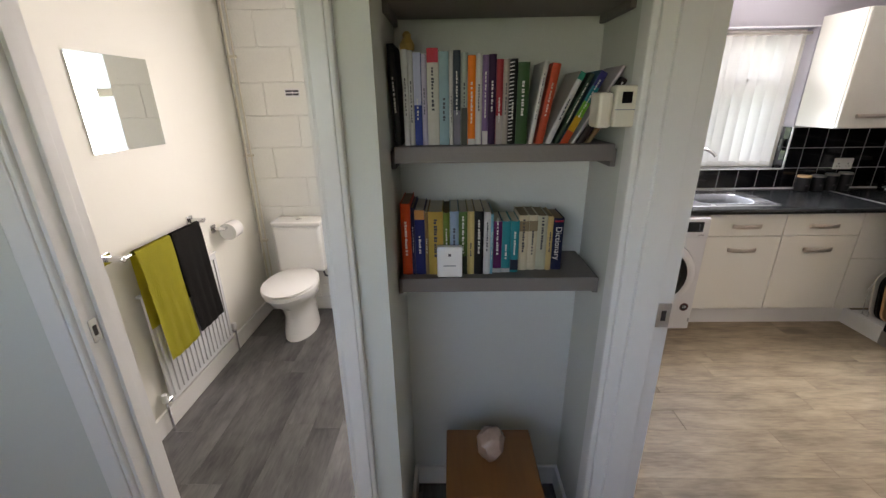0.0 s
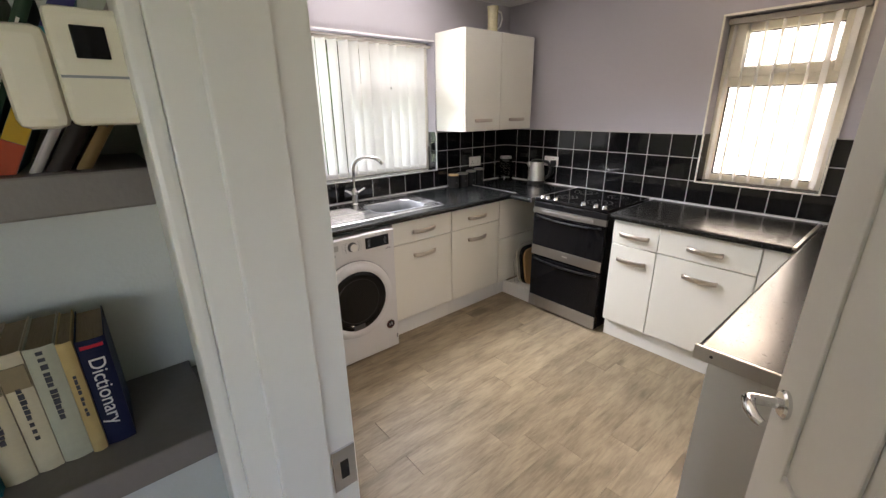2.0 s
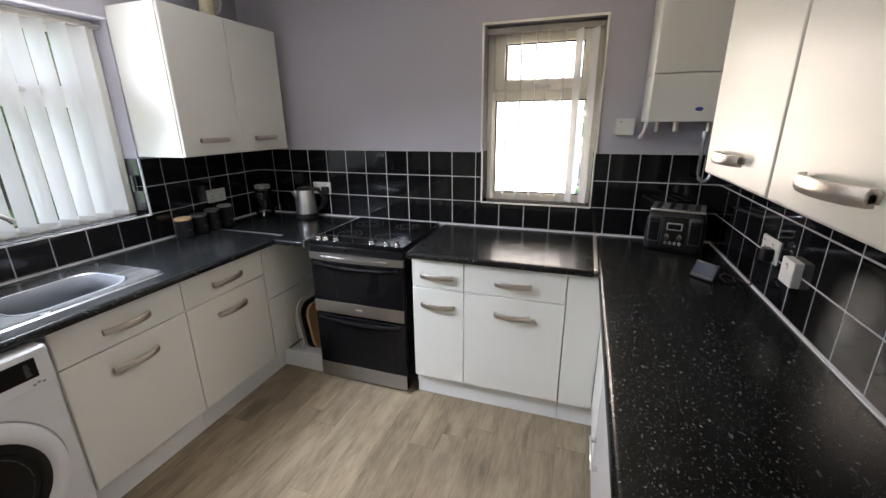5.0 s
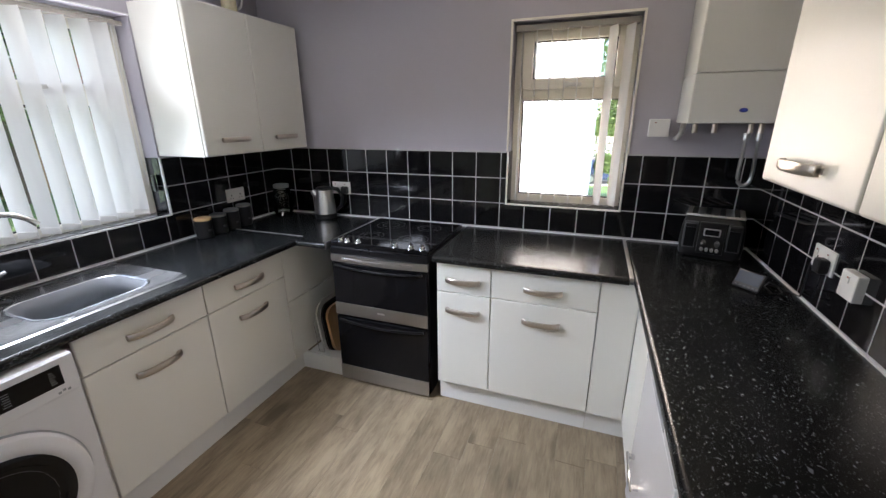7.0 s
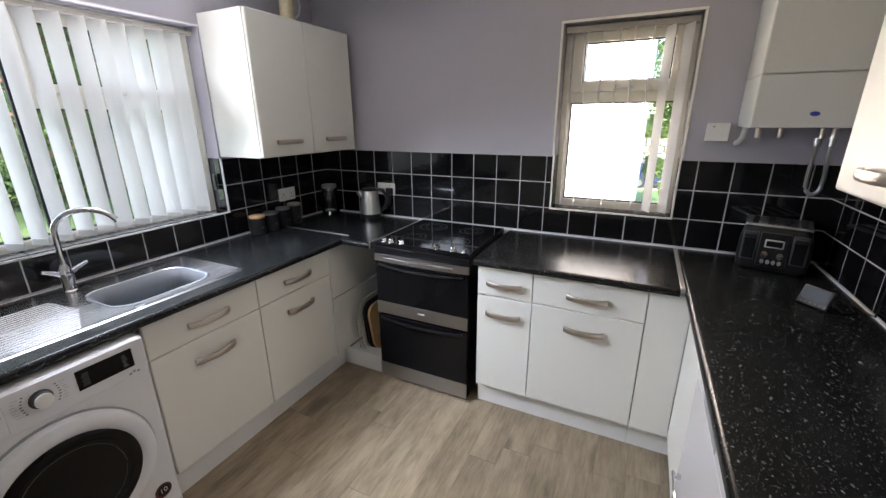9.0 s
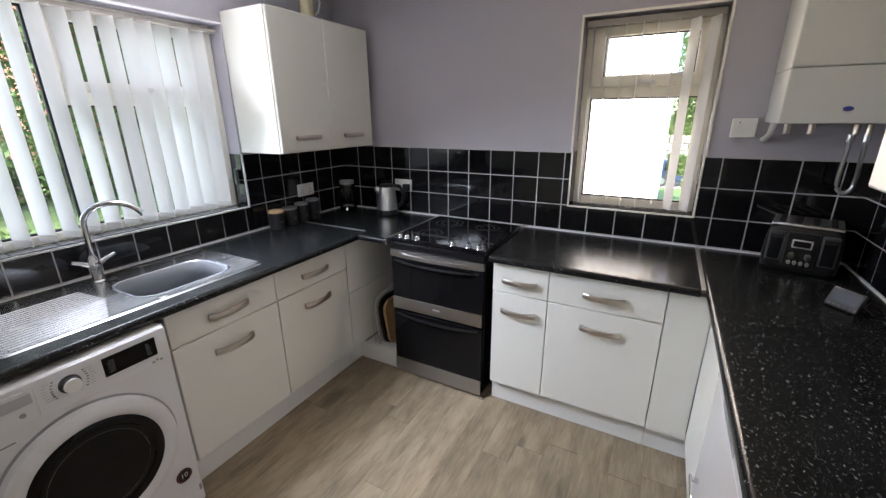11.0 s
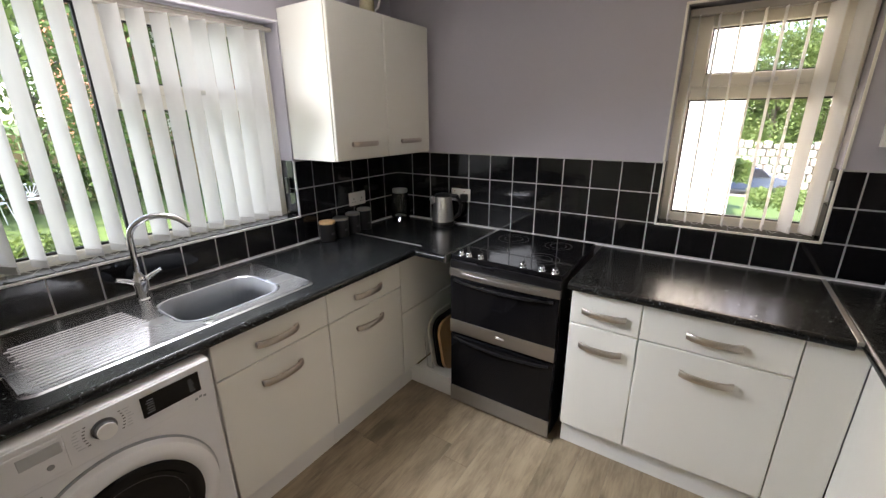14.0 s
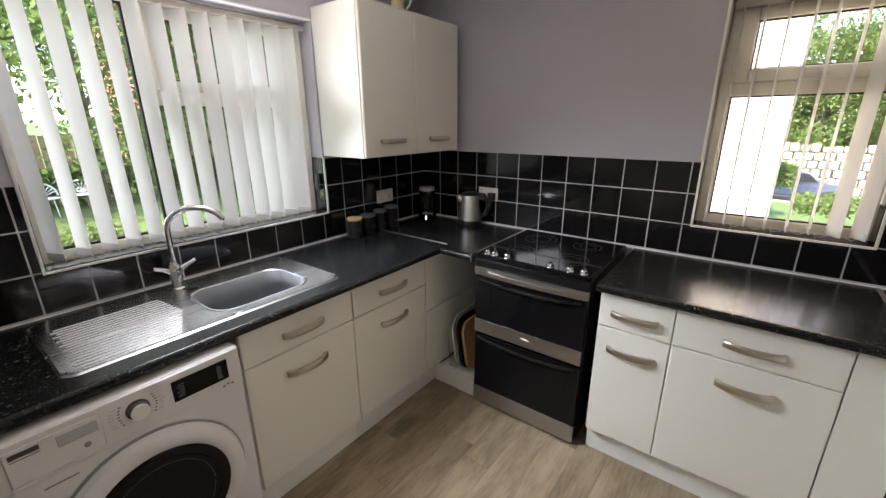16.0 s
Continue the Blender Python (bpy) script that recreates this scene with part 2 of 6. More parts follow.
STRIP = material("brushed_aluminium", (0.62, 0.61, 0.59), 0.38, metal=1.0, vary=0.08, scale=8, fine=200, bump=0.05, stretch=(0.1, 1, 1))
NICKEL = material("brushed_nickel", (0.56, 0.50, 0.44), 0.33, metal=1.0, vary=0.1, scale=10, fine=220, bump=0.04)
CHROME = material("chrome", (0.72, 0.72, 0.73), 0.10, metal=1.0, vary=0.03, bump=0.0)
STEEL = material("stainless_steel", (0.42, 0.42, 0.425), 0.30, metal=1.0, vary=0.08, scale=6, fine=260, bump=0.03, stretch=(0.08, 1, 1))
SINKSTEEL = material("sink_steel", (0.56, 0.56, 0.575), 0.27, metal=1.0, vary=0.08, scale=6, fine=260, bump=0.0, stretch=(0.08, 1, 1))
COOKSTEEL = material("cooker_steel", (0.40, 0.39, 0.38), 0.36, metal=1.0, vary=0.05, scale=5, fine=240, bump=0.03, stretch=(1, 0.08, 1))
BLACKGLASS = material("black_oven_glass", (0.005, 0.005, 0.006), 0.06, vary=0.05, bump=0.0, spec=0.22)
HOBGLASS = material("black_ceramic_hob", (0.006, 0.006, 0.007), 0.05, vary=0.05, bump=0.0, spec=0.28)
KETTLE = material("bright_brushed_steel", (0.80, 0.79, 0.78), 0.34, metal=1.0, vary=0.05, scale=5, fine=200, bump=0.02, stretch=(1, 1, 0.06))
BLACKPLASTIC = material("black_plastic", (0.012, 0.012, 0.013), 0.30, vary=0.1, scale=12, fine=150, bump=0.03, spec=0.4)
BLACKENAMEL = material("black_enamel", (0.007, 0.007, 0.008), 0.28, vary=0.06, spec=0.2)
DARKGREY = material("dark_grey_plastic", (0.07, 0.07, 0.075), 0.4, vary=0.08)
MIDGREY = material("mid_grey_plastic", (0.24, 0.25, 0.26), 0.45, vary=0.05)
BOWLGREY = material("grey_bowl_plastic", (0.21, 0.22, 0.235), 0.4, vary=0.06)
LIGHTGREY = material("light_grey_plastic", (0.42, 0.43, 0.44), 0.4, vary=0.05)
WHITEGOODS = material("white_enamel", (0.70, 0.70, 0.71), 0.22, vary=0.02, scale=4, fine=30, bump=0.008)
WHITEPLASTIC = material("white_plastic", (0.78, 0.77, 0.74), 0.35, vary=0.03)
BOILERWHITE = material("boiler_casing", (0.70, 0.71, 0.68), 0.45, vary=0.03, scale=4, fine=150, bump=0.02)
CREAMPLASTIC = material("aged_cream_plastic", (0.70, 0.65, 0.53), 0.4, vary=0.05)
HEADRAIL = material("taupe_headrail", (0.36, 0.33, 0.29), 0.4, vary=0.05)
PORCELAIN = material("porcelain", (0.82, 0.81, 0.78), 0.12, vary=0.02, bump=0.0)
GLASS = pane_glass()
FROSTED = see_through("frosted_glass", (0.9, 0.92, 0.92), 0.85)
JARGLASS = pane_glass("jar_glass", (0.86, 0.89, 0.87))
SLAT = see_through("blind_fabric", (0.88, 0.875, 0.86), 0.5)
MIRROR = material("mirror_silver", (0.86, 0.88, 0.87), 0.02, metal=1.0, vary=0.0, bump=0.0)
GREYPAINT = material("taupe_grey_paint", (0.175, 0.155, 0.14), 0.5, vary=0.1, scale=7, fine=80, bump=0.08)
OAK = material("varnished_orange_pine", (0.24, 0.10, 0.028), 0.35, vary=0.35, scale=9, fine=60, bump=0.06, stretch=(1, 0.12, 1))
BOARDWOOD = material("beech_board", (0.50, 0.30, 0.14), 0.5, vary=0.3, scale=8, fine=50, bump=0.05, stretch=(1, 1, 0.15))
YELLOWTOWEL = material("yellow_terry", (0.60, 0.54, 0.045), 0.95, vary=0.25, scale=14, fine=320, bump=0.7)
BLACKTOWEL = material("black_terry", (0.016, 0.014, 0.013), 0.95, vary=0.3, scale=14, fine=320, bump=0.7)
PAPER = material("paper", (0.68, 0.64, 0.54), 0.85, vary=0.15, scale=12, fine=300, bump=0.2, stretch=(1, 0.15, 1))
OLDPAPER = material("yellowed_paper", (0.30, 0.235, 0.15), 0.9, vary=0.2, scale=12, fine=300, bump=0.2, stretch=(1, 0.15, 1))
FLOORVINYL = wood_planks("limed_wood_vinyl", (0.345, 0.275, 0.186), (0.15, 0.114, 0.073), "x", 0.18, 0.45, 0.42)
BATHVINYL = wood_planks("charcoal_wood_vinyl", (0.15, 0.145, 0.14), (0.045, 0.044, 0.044), "y", 0.45, 0.4, 0.12)
SEAM = material("brown_seam", (0.17, 0.13, 0.09), 0.8, vary=0.1)

# ---- building helpers ----
BASE = {}


def box(bm, x0, x1, y0, y1, z0, z1, bevel=0.0, seg=2):
    """A box between the given planes, with rounded edges if bevel is given; its broad faces stay flat."""
    flat = bm.faces.layers.int.get("flat") or bm.faces.layers.int.new("flat")
    r = bmesh.ops.create_cube(bm, size=1.0, matrix=Matrix.Translation(((x0 + x1) / 2, (y0 + y1) / 2, (z0 + z1) / 2)) @ Matrix.Diagonal((abs(x1 - x0), abs(y1 - y0), abs(z1 - z0), 1)))
    if bevel:
        es = {e for v in r["verts"] for e in v.link_edges}
        bmesh.ops.bevel(bm, geom=list(es), offset=bevel, segments=seg, affect="EDGES", profile=0.5)
    for f in bm.faces:
        if not f[flat]:
            f.normal_update()
            if max(abs(c) for c in f.normal) > 0.99999:
                f[flat] = 1
    return bm


def boxes(*specs):
    bm = bmesh.new()
    for s in specs:
        box(bm, *s)
    return bm


def lathe(bm, profile, centre=(0, 0, 0), seg=24, m=None):
    """Turns (radius, height) pairs round the z axis."""
    rings = []
    for r, z in profile:
        rings.append([bm.verts.new((r * math.cos(2 * math.pi * i / seg), r * math.sin(2 * math.pi * i / seg), z)) for i in range(seg)])
    for a, b in zip(rings, rings[1:]):
        for i in range(seg):
            bm.faces.new((a[i], a[(i + 1) % seg], b[(i + 1) % seg], b[i]))
    bm.faces.new(rings[0][::-1])
    bm.faces.new(rings[-1])
    vs = [v for r in rings for v in r]
    if m is not None:
        bmesh.ops.transform(bm, matrix=m, verts=vs)
    bmesh.ops.translate(bm, vec=centre, verts=vs)
    return bm


def tube(bm, points, radius, seg=10, flat=1.0):
    """A round bar along the points; radius may be one value or one for each point."""
    pts = [Vector(p) for p in points]
    rings = []
    up = Vector((0.13, 0.31, 0.94)).normalized()
    for i, p in enumerate(pts):
        d = (pts[min(i + 1, len(pts) - 1)] - pts[max(i - 1, 0)]).normalized()
        a = d.cross(up).normalized()
        b = a.cross(d).normalized()
        r = radius[i] if isinstance(radius, (list, tuple)) else radius
        rings.append([bm.verts.new(p + a * r * math.cos(2 * math.pi * k / seg) + b * r * flat * math.sin(2 * math.pi * k / seg)) for k in range(seg)])
    for a, b in zip(rings, rings[1:]):
        for i in range(seg):
            bm.faces.new((a[i], a[(i + 1) % seg], b[(i + 1) % seg], b[i]))
    bm.faces.new(rings[0][::-1])
    bm.faces.new(rings[-1])
    return bm


def arc(centre, radius, a0, a1, n, plane="xz"):
    out = []
    for i in range(n + 1):
        a = radians(a0 + (a1 - a0) * i / n)
        c, s = radius * math.cos(a), radius * math.sin(a)
        out.append({"xz": (centre[0] + c, centre[1], centre[2] + s), "yz": (centre[0], centre[1] + c, centre[2] + s), "xy": (centre[0] + c, centre[1] + s, centre[2])}[plane])
    return out


def finish(name, bm, mat, smooth=35):
    bmesh.ops.recalc_face_normals(bm, faces=bm.faces)
    me = bpy.data.meshes.new(name)
    flat = bm.faces.layers.int.get("flat")
    for f in bm.faces:
        f.smooth = not (flat and f[flat])
    for e in bm.edges:
        if len(e.link_faces) == 2 and e.calc_face_angle(0.0) > radians(smooth):
            e.smooth = False
    bm.to_mesh(me)
    bm.free()
    me.materials.append(mat)
    return me


def thing(name, base, label, category, group="", kind=""):
    ob = new(name)
    ob.location = base
    ob.empty_display_size = 0.05
    BASE[ob] = Vector(base)
    return tagged(ob, label, category, group, kind)


def part(name, bm, mat, parent, label=""):
    """Links a bmesh, drawn in the coordinates of the place, as one mesh under a thing or a part."""
    base = BASE[parent]
    bmesh.ops.translate(bm, vec=-base, verts=bm.verts)
    ob = new(name, finish(name, bm, mat))
    ob.parent = parent
    BASE[ob] = base
    return tagged(ob, label)


def solid(name, bm, mat, label, category, group="", kind=""):
    """A thing that is one mesh, with its origin at its base."""
    lo = [min(v.co[k] for v in bm.verts) for k in range(3)]
    hi = [max(v.co[k] for v in bm.verts) for k in range(3)]
    base = Vector(((lo[0] + hi[0]) / 2, (lo[1] + hi[1]) / 2, lo[2]))
    bmesh.ops.translate(bm, vec=-base, verts=bm.verts)
    ob = new(name, finish(name, bm, mat))
    ob.location = base
    BASE[ob] = base
    return tagged(ob, label, category, group, kind)


def structure(name, bm, mat, label, category):
    ob = new(name, finish(name, bm, mat))
    BASE[ob] = Vector((0, 0, 0))
    return tagged(ob, label, category, kind="structure")


def put(ob, m):
    """Moves a thing that was drawn at the origin."""
    ob.matrix_basis = m
    return ob


def words(name, text, size, m, mat, parent, label=""):
    cu = bpy.data.curves.new(name, "FONT")
    cu.body, cu.size, cu.extrude = text, size, 0.0003
    cu.align_x, cu.align_y = "CENTER", "CENTER"
    ob = new(name, cu)
    cu.materials.append(mat)
    ob.parent = parent
    BASE[ob] = BASE[parent]
    ob.matrix_basis = Matrix.Translation(-BASE[parent]) @ m
    return tagged(ob, label)


# ---- plan ----
# kitchen: x 0.61..3.55, y 0.20..3.245; hall south of y 0.92; washroom behind the book alcove
KX0, KX1, KY0, KY1 = 0.61, 3.55, 0.20, 3.245
TOP = 2.42
W1 = (1.430, 2.660, 1.066, 2.068)   # sink window: x0, x1, z0, z1
W2 = (0.85, 1.50, 1.067, 2.075)   # gable window: y0, y1, z0, z1
REVEAL = 0.10
OUT = 0.28

# ---- structure ----
structure("wall_north", boxes((KX0 - 0.14, W1[0], KY1, KY1 + OUT, 0, TOP), (W1[1], KX1 + OUT, KY1, KY1 + OUT, 0, TOP),
                              (W1[0], W1[1], KY1, KY1 + OUT, 0, W1[2]), (W1[0], W1[1], KY1, KY1 + OUT, W1[3], TOP)), LILAC, "lilac-grey painted kitchen wall with a wide window", "wall")
structure("wall_east", boxes((KX1, KX1 + OUT, KY0 - 0.14, W2[0], 0, TOP), (KX1, KX1 + OUT, W2[1], KY1, 0, TOP),
                             (KX1, KX1 + OUT, W2[0], W2[1], 0, W2[2]), (KX1, KX1 + OUT, W2[0], W2[1], W2[3], TOP)), LILAC, "lilac-grey painted kitchen wall with a small window", "wall")
structure("wall_south", boxes((KX0, KX1, KY0 - 0.14, KY0, 0, TOP)), LILAC, "lilac-grey painted kitchen wall behind the long worktop", "wall")
# wall between hall and kitchen: stands at x 0.47..0.61, doorway y 0.21..0.93
structure("wall_doorway", boxes((0.48, 0.61, 0.955, KY1, 0, TOP), (0.48, 0.61, -1.5, 0.185, 0, TOP), (0.48, 0.61, 0.185, 0.955, 2.06, TOP)), SAGE, "pale green wall with the kitchen doorway", "wall")
# wall of the washroom door, with the alcove beside it
structure("wall_alcove", boxes((-0.27, -0.145, 0.925, 1.32, 0, TOP), (-0.27, 0.48, 1.32, 1.42, 0, TOP), (-0.99 - 0.62, -1.015, 0.925, 1.03, 0, TOP), (-1.015, -0.27, 0.925, 1.03, 2.06, TOP), (-0.145, 0.48, 0.925, 1.32, 2.30, TOP)), SAGE, "pale green wall with a book alcove", "wall")
structure("wall_west", boxes((-1.62, -1.48, 1.03, 3.10, 0, TOP)), CREAM, "cream painted washroom wall", "wall")
# out of view: the window gap is added to let sun and sky in
structure("wall_hall_west", boxes((-1.75, -1.61, -1.5, -1.05, 0, TOP), (-1.75, -1.61, -0.45, 0.925, 0, TOP), (-1.75, -1.61, -1.05, -0.45, 0, 0.9), (-1.75, -1.61, -1.05, -0.45, 2.05, TOP)), SAGE, "pale green hall wall with an unseen window added for light", "wall")
# out of view: the opening is added so that sky light reaches the hall
structure("wall_hall_south", boxes((-1.61, -1.45, -1.6, -1.5, 0, TOP), (-0.15, 0.48, -1.6, -1.5, 0, TOP), (-1.45, -0.15, -1.6, -1.5, 2.05, TOP), (-1.45, -0.15, -1.6, -1.5, 0, 1.35)), SAGE, "pale green hall wall with an unseen opening added for daylight", "wall")
BW = (-0.62, 0.25, 0.95, 2.12)     # washroom window: x0, x1, z0, z1
structure("wall_washroom_back", boxes((-1.62, BW[0], 2.96, 3.10, 0, TOP), (BW[1], 0.48, 2.96, 3.10, 0, TOP), (BW[0], BW[1], 2.96, 3.10, 0, BW[2]), (BW[0], BW[1], 2.96, 3.10, BW[3], TOP)), BLOCKPAINT, "painted block wall at the washroom's end", "wall")
structure("ceiling", boxes((-1.75, KX1 + OUT, -1.6, KY1 + OUT, TOP, TOP + 0.12)), CEILING, "plain white ceiling", "ceiling")
FLOOR_K = structure("floor", boxes((0.48, KX1, KY0 - 0.02, KY1, -0.1, -0.004), (-1.61, 0.48, -1.6, 0.98, -0.1, -0.004)), SEAM, "limed wood-effect plank floor of kitchen and hall", "floor")
FLOOR_B = structure("floor_washroom", boxes((-1.48, 0.48, 0.98, 2.96, -0.1, -0.004)), SEAM, "dark grey wood-effect plank floor of the washroom", "floor")

# door linings, stops and architraves
def door_lining(name, base, jambs, head, stops, label):
    ob = thing(name, base, label, "door lining", kind="structure")
    for j in jambs:
        part("jamb", boxes(j), GLOSSWHITE, ob)
    part("head", boxes(head), GLOSSWHITE, ob)
    for j in stops:
        part("stop", boxes(j), GLOSSWHITE, ob)


door_lining("door_lining_1", (0.54, 0.57, 0), [(0.465, 0.609, 0.93, 0.957, 0, 2.06, 0.002), (0.465, 0.615, 0.183, 0.208, 0, 2.06, 0.002)], (0.465, 0.615, 0.208, 0.93, 2.035, 2.062, 0.002),
            [(0.50, 0.565, 0.918, 0.931, 0, 2.035, 0.002), (0.50, 0.565, 0.207, 0.22, 0, 2.035, 0.002)], "white gloss painted kitchen door lining with stop")
architrave = bmesh.new()
for y0, y1, k in ((0.936, 1.0, 0.04), (0.138, 0.20, 0.0)):
    box(architrave, 0.447, 0.466, y0, y1, 0, 2.10, 0.006)
    box(architrave, 0.608, 0.628, y0 + k, y1 + k, 0, 2.10, 0.006)
box(architrave, 0.447, 0.466, 0.20, 0.936, 2.045, 2.11, 0.006)
box(architrave, 0.608, 0.628, 0.20, 0.936, 2.045, 2.11, 0.006)
structure("trim_kitchen_door", architrave, GLOSSWHITE, "white gloss architrave round the kitchen doorway", "trim")
door_lining("door_lining_2", (-0.64, 0.98, 0), [(-0.297, -0.27, 0.915, 1.04, 0, 2.06, 0.002), (-1.015, -0.988, 0.915, 1.04, 0, 2.06, 0.002)], (-0.988, -0.297, 0.915, 1.04, 2.035, 2.062, 0.002),
            [(-0.309, -0.296, 0.965, 1.0, 0, 2.035, 0.002), (-0.989, -0.976, 0.965, 1.0, 0, 2.035, 0.002)], "white gloss painted washroom door lining")
arch2 = bmesh.new()
for x0, x1 in ((-0.285, -0.222), (-1.085, -1.0)):
    box(arch2, x0, x1, 0.90, 0.926, 0, 2.10, 0.007)
    box(arch2, x0 + 0.008, x1 - 0.012, 0.894, 0.904, 0, 2.10, 0.004)
box(arch2, -1.0, -0.285, 0.90, 0.926, 2.045, 2.11, 0.006)
structure("trim_washroom_door", arch2, GLOSSWHITE, "white gloss architrave round the washroom doorway", "trim")
structure("baseboard_washroom", boxes((-1.48, -1.462, 1.03, 2.96, 0, 0.115, 0.004), (-1.462, 0.48, 2.945, 2.96, 0, 0.115, 0.004)), GLOSSWHITE, "white gloss skirting board", "skirting")
structure("baseboard_alcove", boxes((-0.145, 0.48, 1.305, 1.32, 0, 0.10, 0.004), (-0.145, -0.13, 0.96, 1.305, 0, 0.10, 0.004), (0.465, 0.48, 1.0, 1.305, 0, 0.10, 0.004)), GLOSSWHITE, "white skirting board in the alcove", "skirting")


def strike(name, base, boxes_plate, boxes_hole, label):
    ob = thing(name, base, label, "strike plate", kind="structure")
    part("plate", boxes(*boxes_plate), CHROME, ob)
    part("latch_hole", boxes(*boxes_hole), GASKET, ob, "dark latch hole")


strike("strike_plate", (0.585, 0.929, 1.03), [(0.57, 0.606, 0.9265, 0.931, 1.03, 1.102, 0.001)], [(0.582, 0.594, 0.9255, 0.929, 1.05, 1.08)], "worn chrome strike plate in the door lining")
strike("strike_plate", (-0.988, 0.95, 1.0), [(-0.99, -0.9855, 0.93, 0.958, 0.985, 1.055, 0.001)], [(-0.987, -0.9845, 0.938, 0.95, 1.005, 1.035)], "chrome strike plate in the washroom door lining")


# ---- windows ----
def frame_ring(bm, a0, a1, z0, z1, w, d0, d1, along, bev=0.006):
    """A rectangular frame of bars w wide, between depths d0 and d1, along x or y."""
    for u0, u1, v0, v1 in ((a0, a0 + w, z0, z1), (a1 - w, a1, z0, z1), (a0 + w, a1 - w, z0, z0 + w), (a0 + w, a1 - w, z1 - w, z1)):
        if along == "x":
            box(bm, u0, u1, d0, d1, v0, v1, bev)
        else:
            box(bm, d0, d1, u0, u1, v0, v1, bev)
    return bm


def pane(name, a0, a1, z0, z1, d, along, parent, mat=None):
    b = boxes((a0, a1, d, d + 0.004, z0, z1)) if along == "x" else boxes((d, d + 0.004, a0, a1, z0, z1))
    ob = part(name, b, mat or GLASS, parent)
    ob.visible_shadow = mat is not None
    return ob


F1 = KY1 + REVEAL
win = thing("window_1", (2.03, F1, W1[2]), "white plastic window with a tall pane and a top light", "window", kind="structure")
fr = part("window_frame", frame_ring(bmesh.new(), W1[0], W1[1], W1[2], W1[3], 0.045, F1, F1 + 0.06, "x"), UPVC, win)
part("mullion", boxes((1.880, 1.928, F1, F1 + 0.06, W1[2] + 0.045, W1[3] - 0.045, 0.005)), UPVC, win)
part("transom", boxes((1.935, W1[1] - 0.045, F1, F1 + 0.06, 1.645, 1.705, 0.005)), UPVC, win)
part("gasket", frame_ring(bmesh.new(), W1[0] + 0.045, 1.880, W1[2] + 0.045, W1[3] - 0.045, 0.009, F1 + 0.012, F1 + 0.03, "x", 0), GASKET, fr, "black rubber glazing gasket")
part("sash", frame_ring(bmesh.new(), 1.935, W1[1] - 0.045, 1.705, W1[3] - 0.045, 0.04, F1 - 0.008, F1 + 0.05, "x"), UPVC, win)
part("gasket", frame_ring(bmesh.new(), 1.975, W1[1] - 0.085, 1.745, W1[3] - 0.085, 0.006, F1 + 0.012, F1 + 0.03, "x", 0), GASKET, fr)
part("gasket", frame_ring(bmesh.new(), 1.935, W1[1] - 0.045, W1[2] + 0.045, 1.645, 0.007, F1 + 0.012, F1 + 0.03, "x", 0), GASKET, fr)
pane("pane", W1[0] + 0.045, 1.880, W1[2] + 0.045, W1[3] - 0.045, F1 + 0.02, "x", win)
pane("pane", 1.935, W1[1] - 0.045, W1[2] + 0.045, 1.645, F1 + 0.02, "x", win)
pane("pane", 1.975, W1[1] - 0.085, 1.745, W1[3] - 0.085, F1 + 0.02, "x", win)
part("handle", boxes((2.25, 2.34, F1 - 0.03, F1 - 0.008, 1.712, 1.732, 0.005)), WHITEPLASTIC, win, "white window handle")

F2 = KX1 + REVEAL
win = thing("window_2", (F2, 1.175, W2[2]), "white plastic window with a top-hung light", "window", kind="structure")
fr = part("window_frame", frame_ring(bmesh.new(), W2[0], W2[1], W2[2], W2[3], 0.05, F2, F2 + 0.06, "y"), UPVC, win)
part("transom", boxes((F2, F2 + 0.06, W2[0] + 0.05, W2[1] - 0.05, 1.675, 1.735, 0.005)), UPVC, win)
part("sash", frame_ring(bmesh.new(), W2[0] + 0.045, W2[1] - 0.045, 1.73, W2[3] - 0.03, 0.058, F2 - 0.014, F2 + 0.045, "y"), UPVC, win)
part("gasket", frame_ring(bmesh.new(), W2[0] + 0.103, W2[1] - 0.103, 1.788, W2[3] - 0.088, 0.006, F2 + 0.01, F2 + 0.03, "y", 0), GASKET, fr, "black rubber glazing gasket")
part("gasket", frame_ring(bmesh.new(), W2[0] + 0.05, W2[1] - 0.05, W2[2] + 0.05, 1.675, 0.007, F2 + 0.012, F2 + 0.03, "y", 0), GASKET, fr)
pane("pane", W2[0] + 0.05, W2[1] - 0.05, W2[2] + 0.05, 1.675, F2 + 0.02, "y", win)
pane("pane", W2[0] + 0.103, W2[1] - 0.103, 1.788, W2[3] - 0.088, F2 + 0.02, "y", win)
part("handle", boxes((F2 - 0.045, F2 - 0.014, 1.12, 1.215, 1.742, 1.762, 0.006), (F2 - 0.045, F2 - 0.028, 1.19, 1.213, 1.736, 1.768, 0.005)), WHITEPLASTIC, win, "white window handle")

win = thing("window_3", (-0.2, 3.0, BW[2]), "white plastic washroom window", "window", kind="structure")
part("window_frame", frame_ring(bmesh.new(), BW[0], BW[1], BW[2], BW[3], 0.05, 3.02, 3.08, "x"), UPVC, win)
part("transom", boxes((BW[0] + 0.05, BW[1] - 0.05, 3.02, 3.08, 1.68, 1.73, 0.005)), UPVC, win)
pane("pane", BW[0] + 0.05, BW[1] - 0.05, BW[2] + 0.05, 1.68, 3.05, "x", win, FROSTED)
pane("pane", BW[0] + 0.05, BW[1] - 0.05, 1.73, BW[3] - 0.05, 3.05, "x", win, FROSTED)


# added window, never in view, that lets warm light into the hall
win = thing("window_4", (-1.68, -0.7, 0.9), "white plastic window added unseen in the hall wall for light", "window", kind="structure")
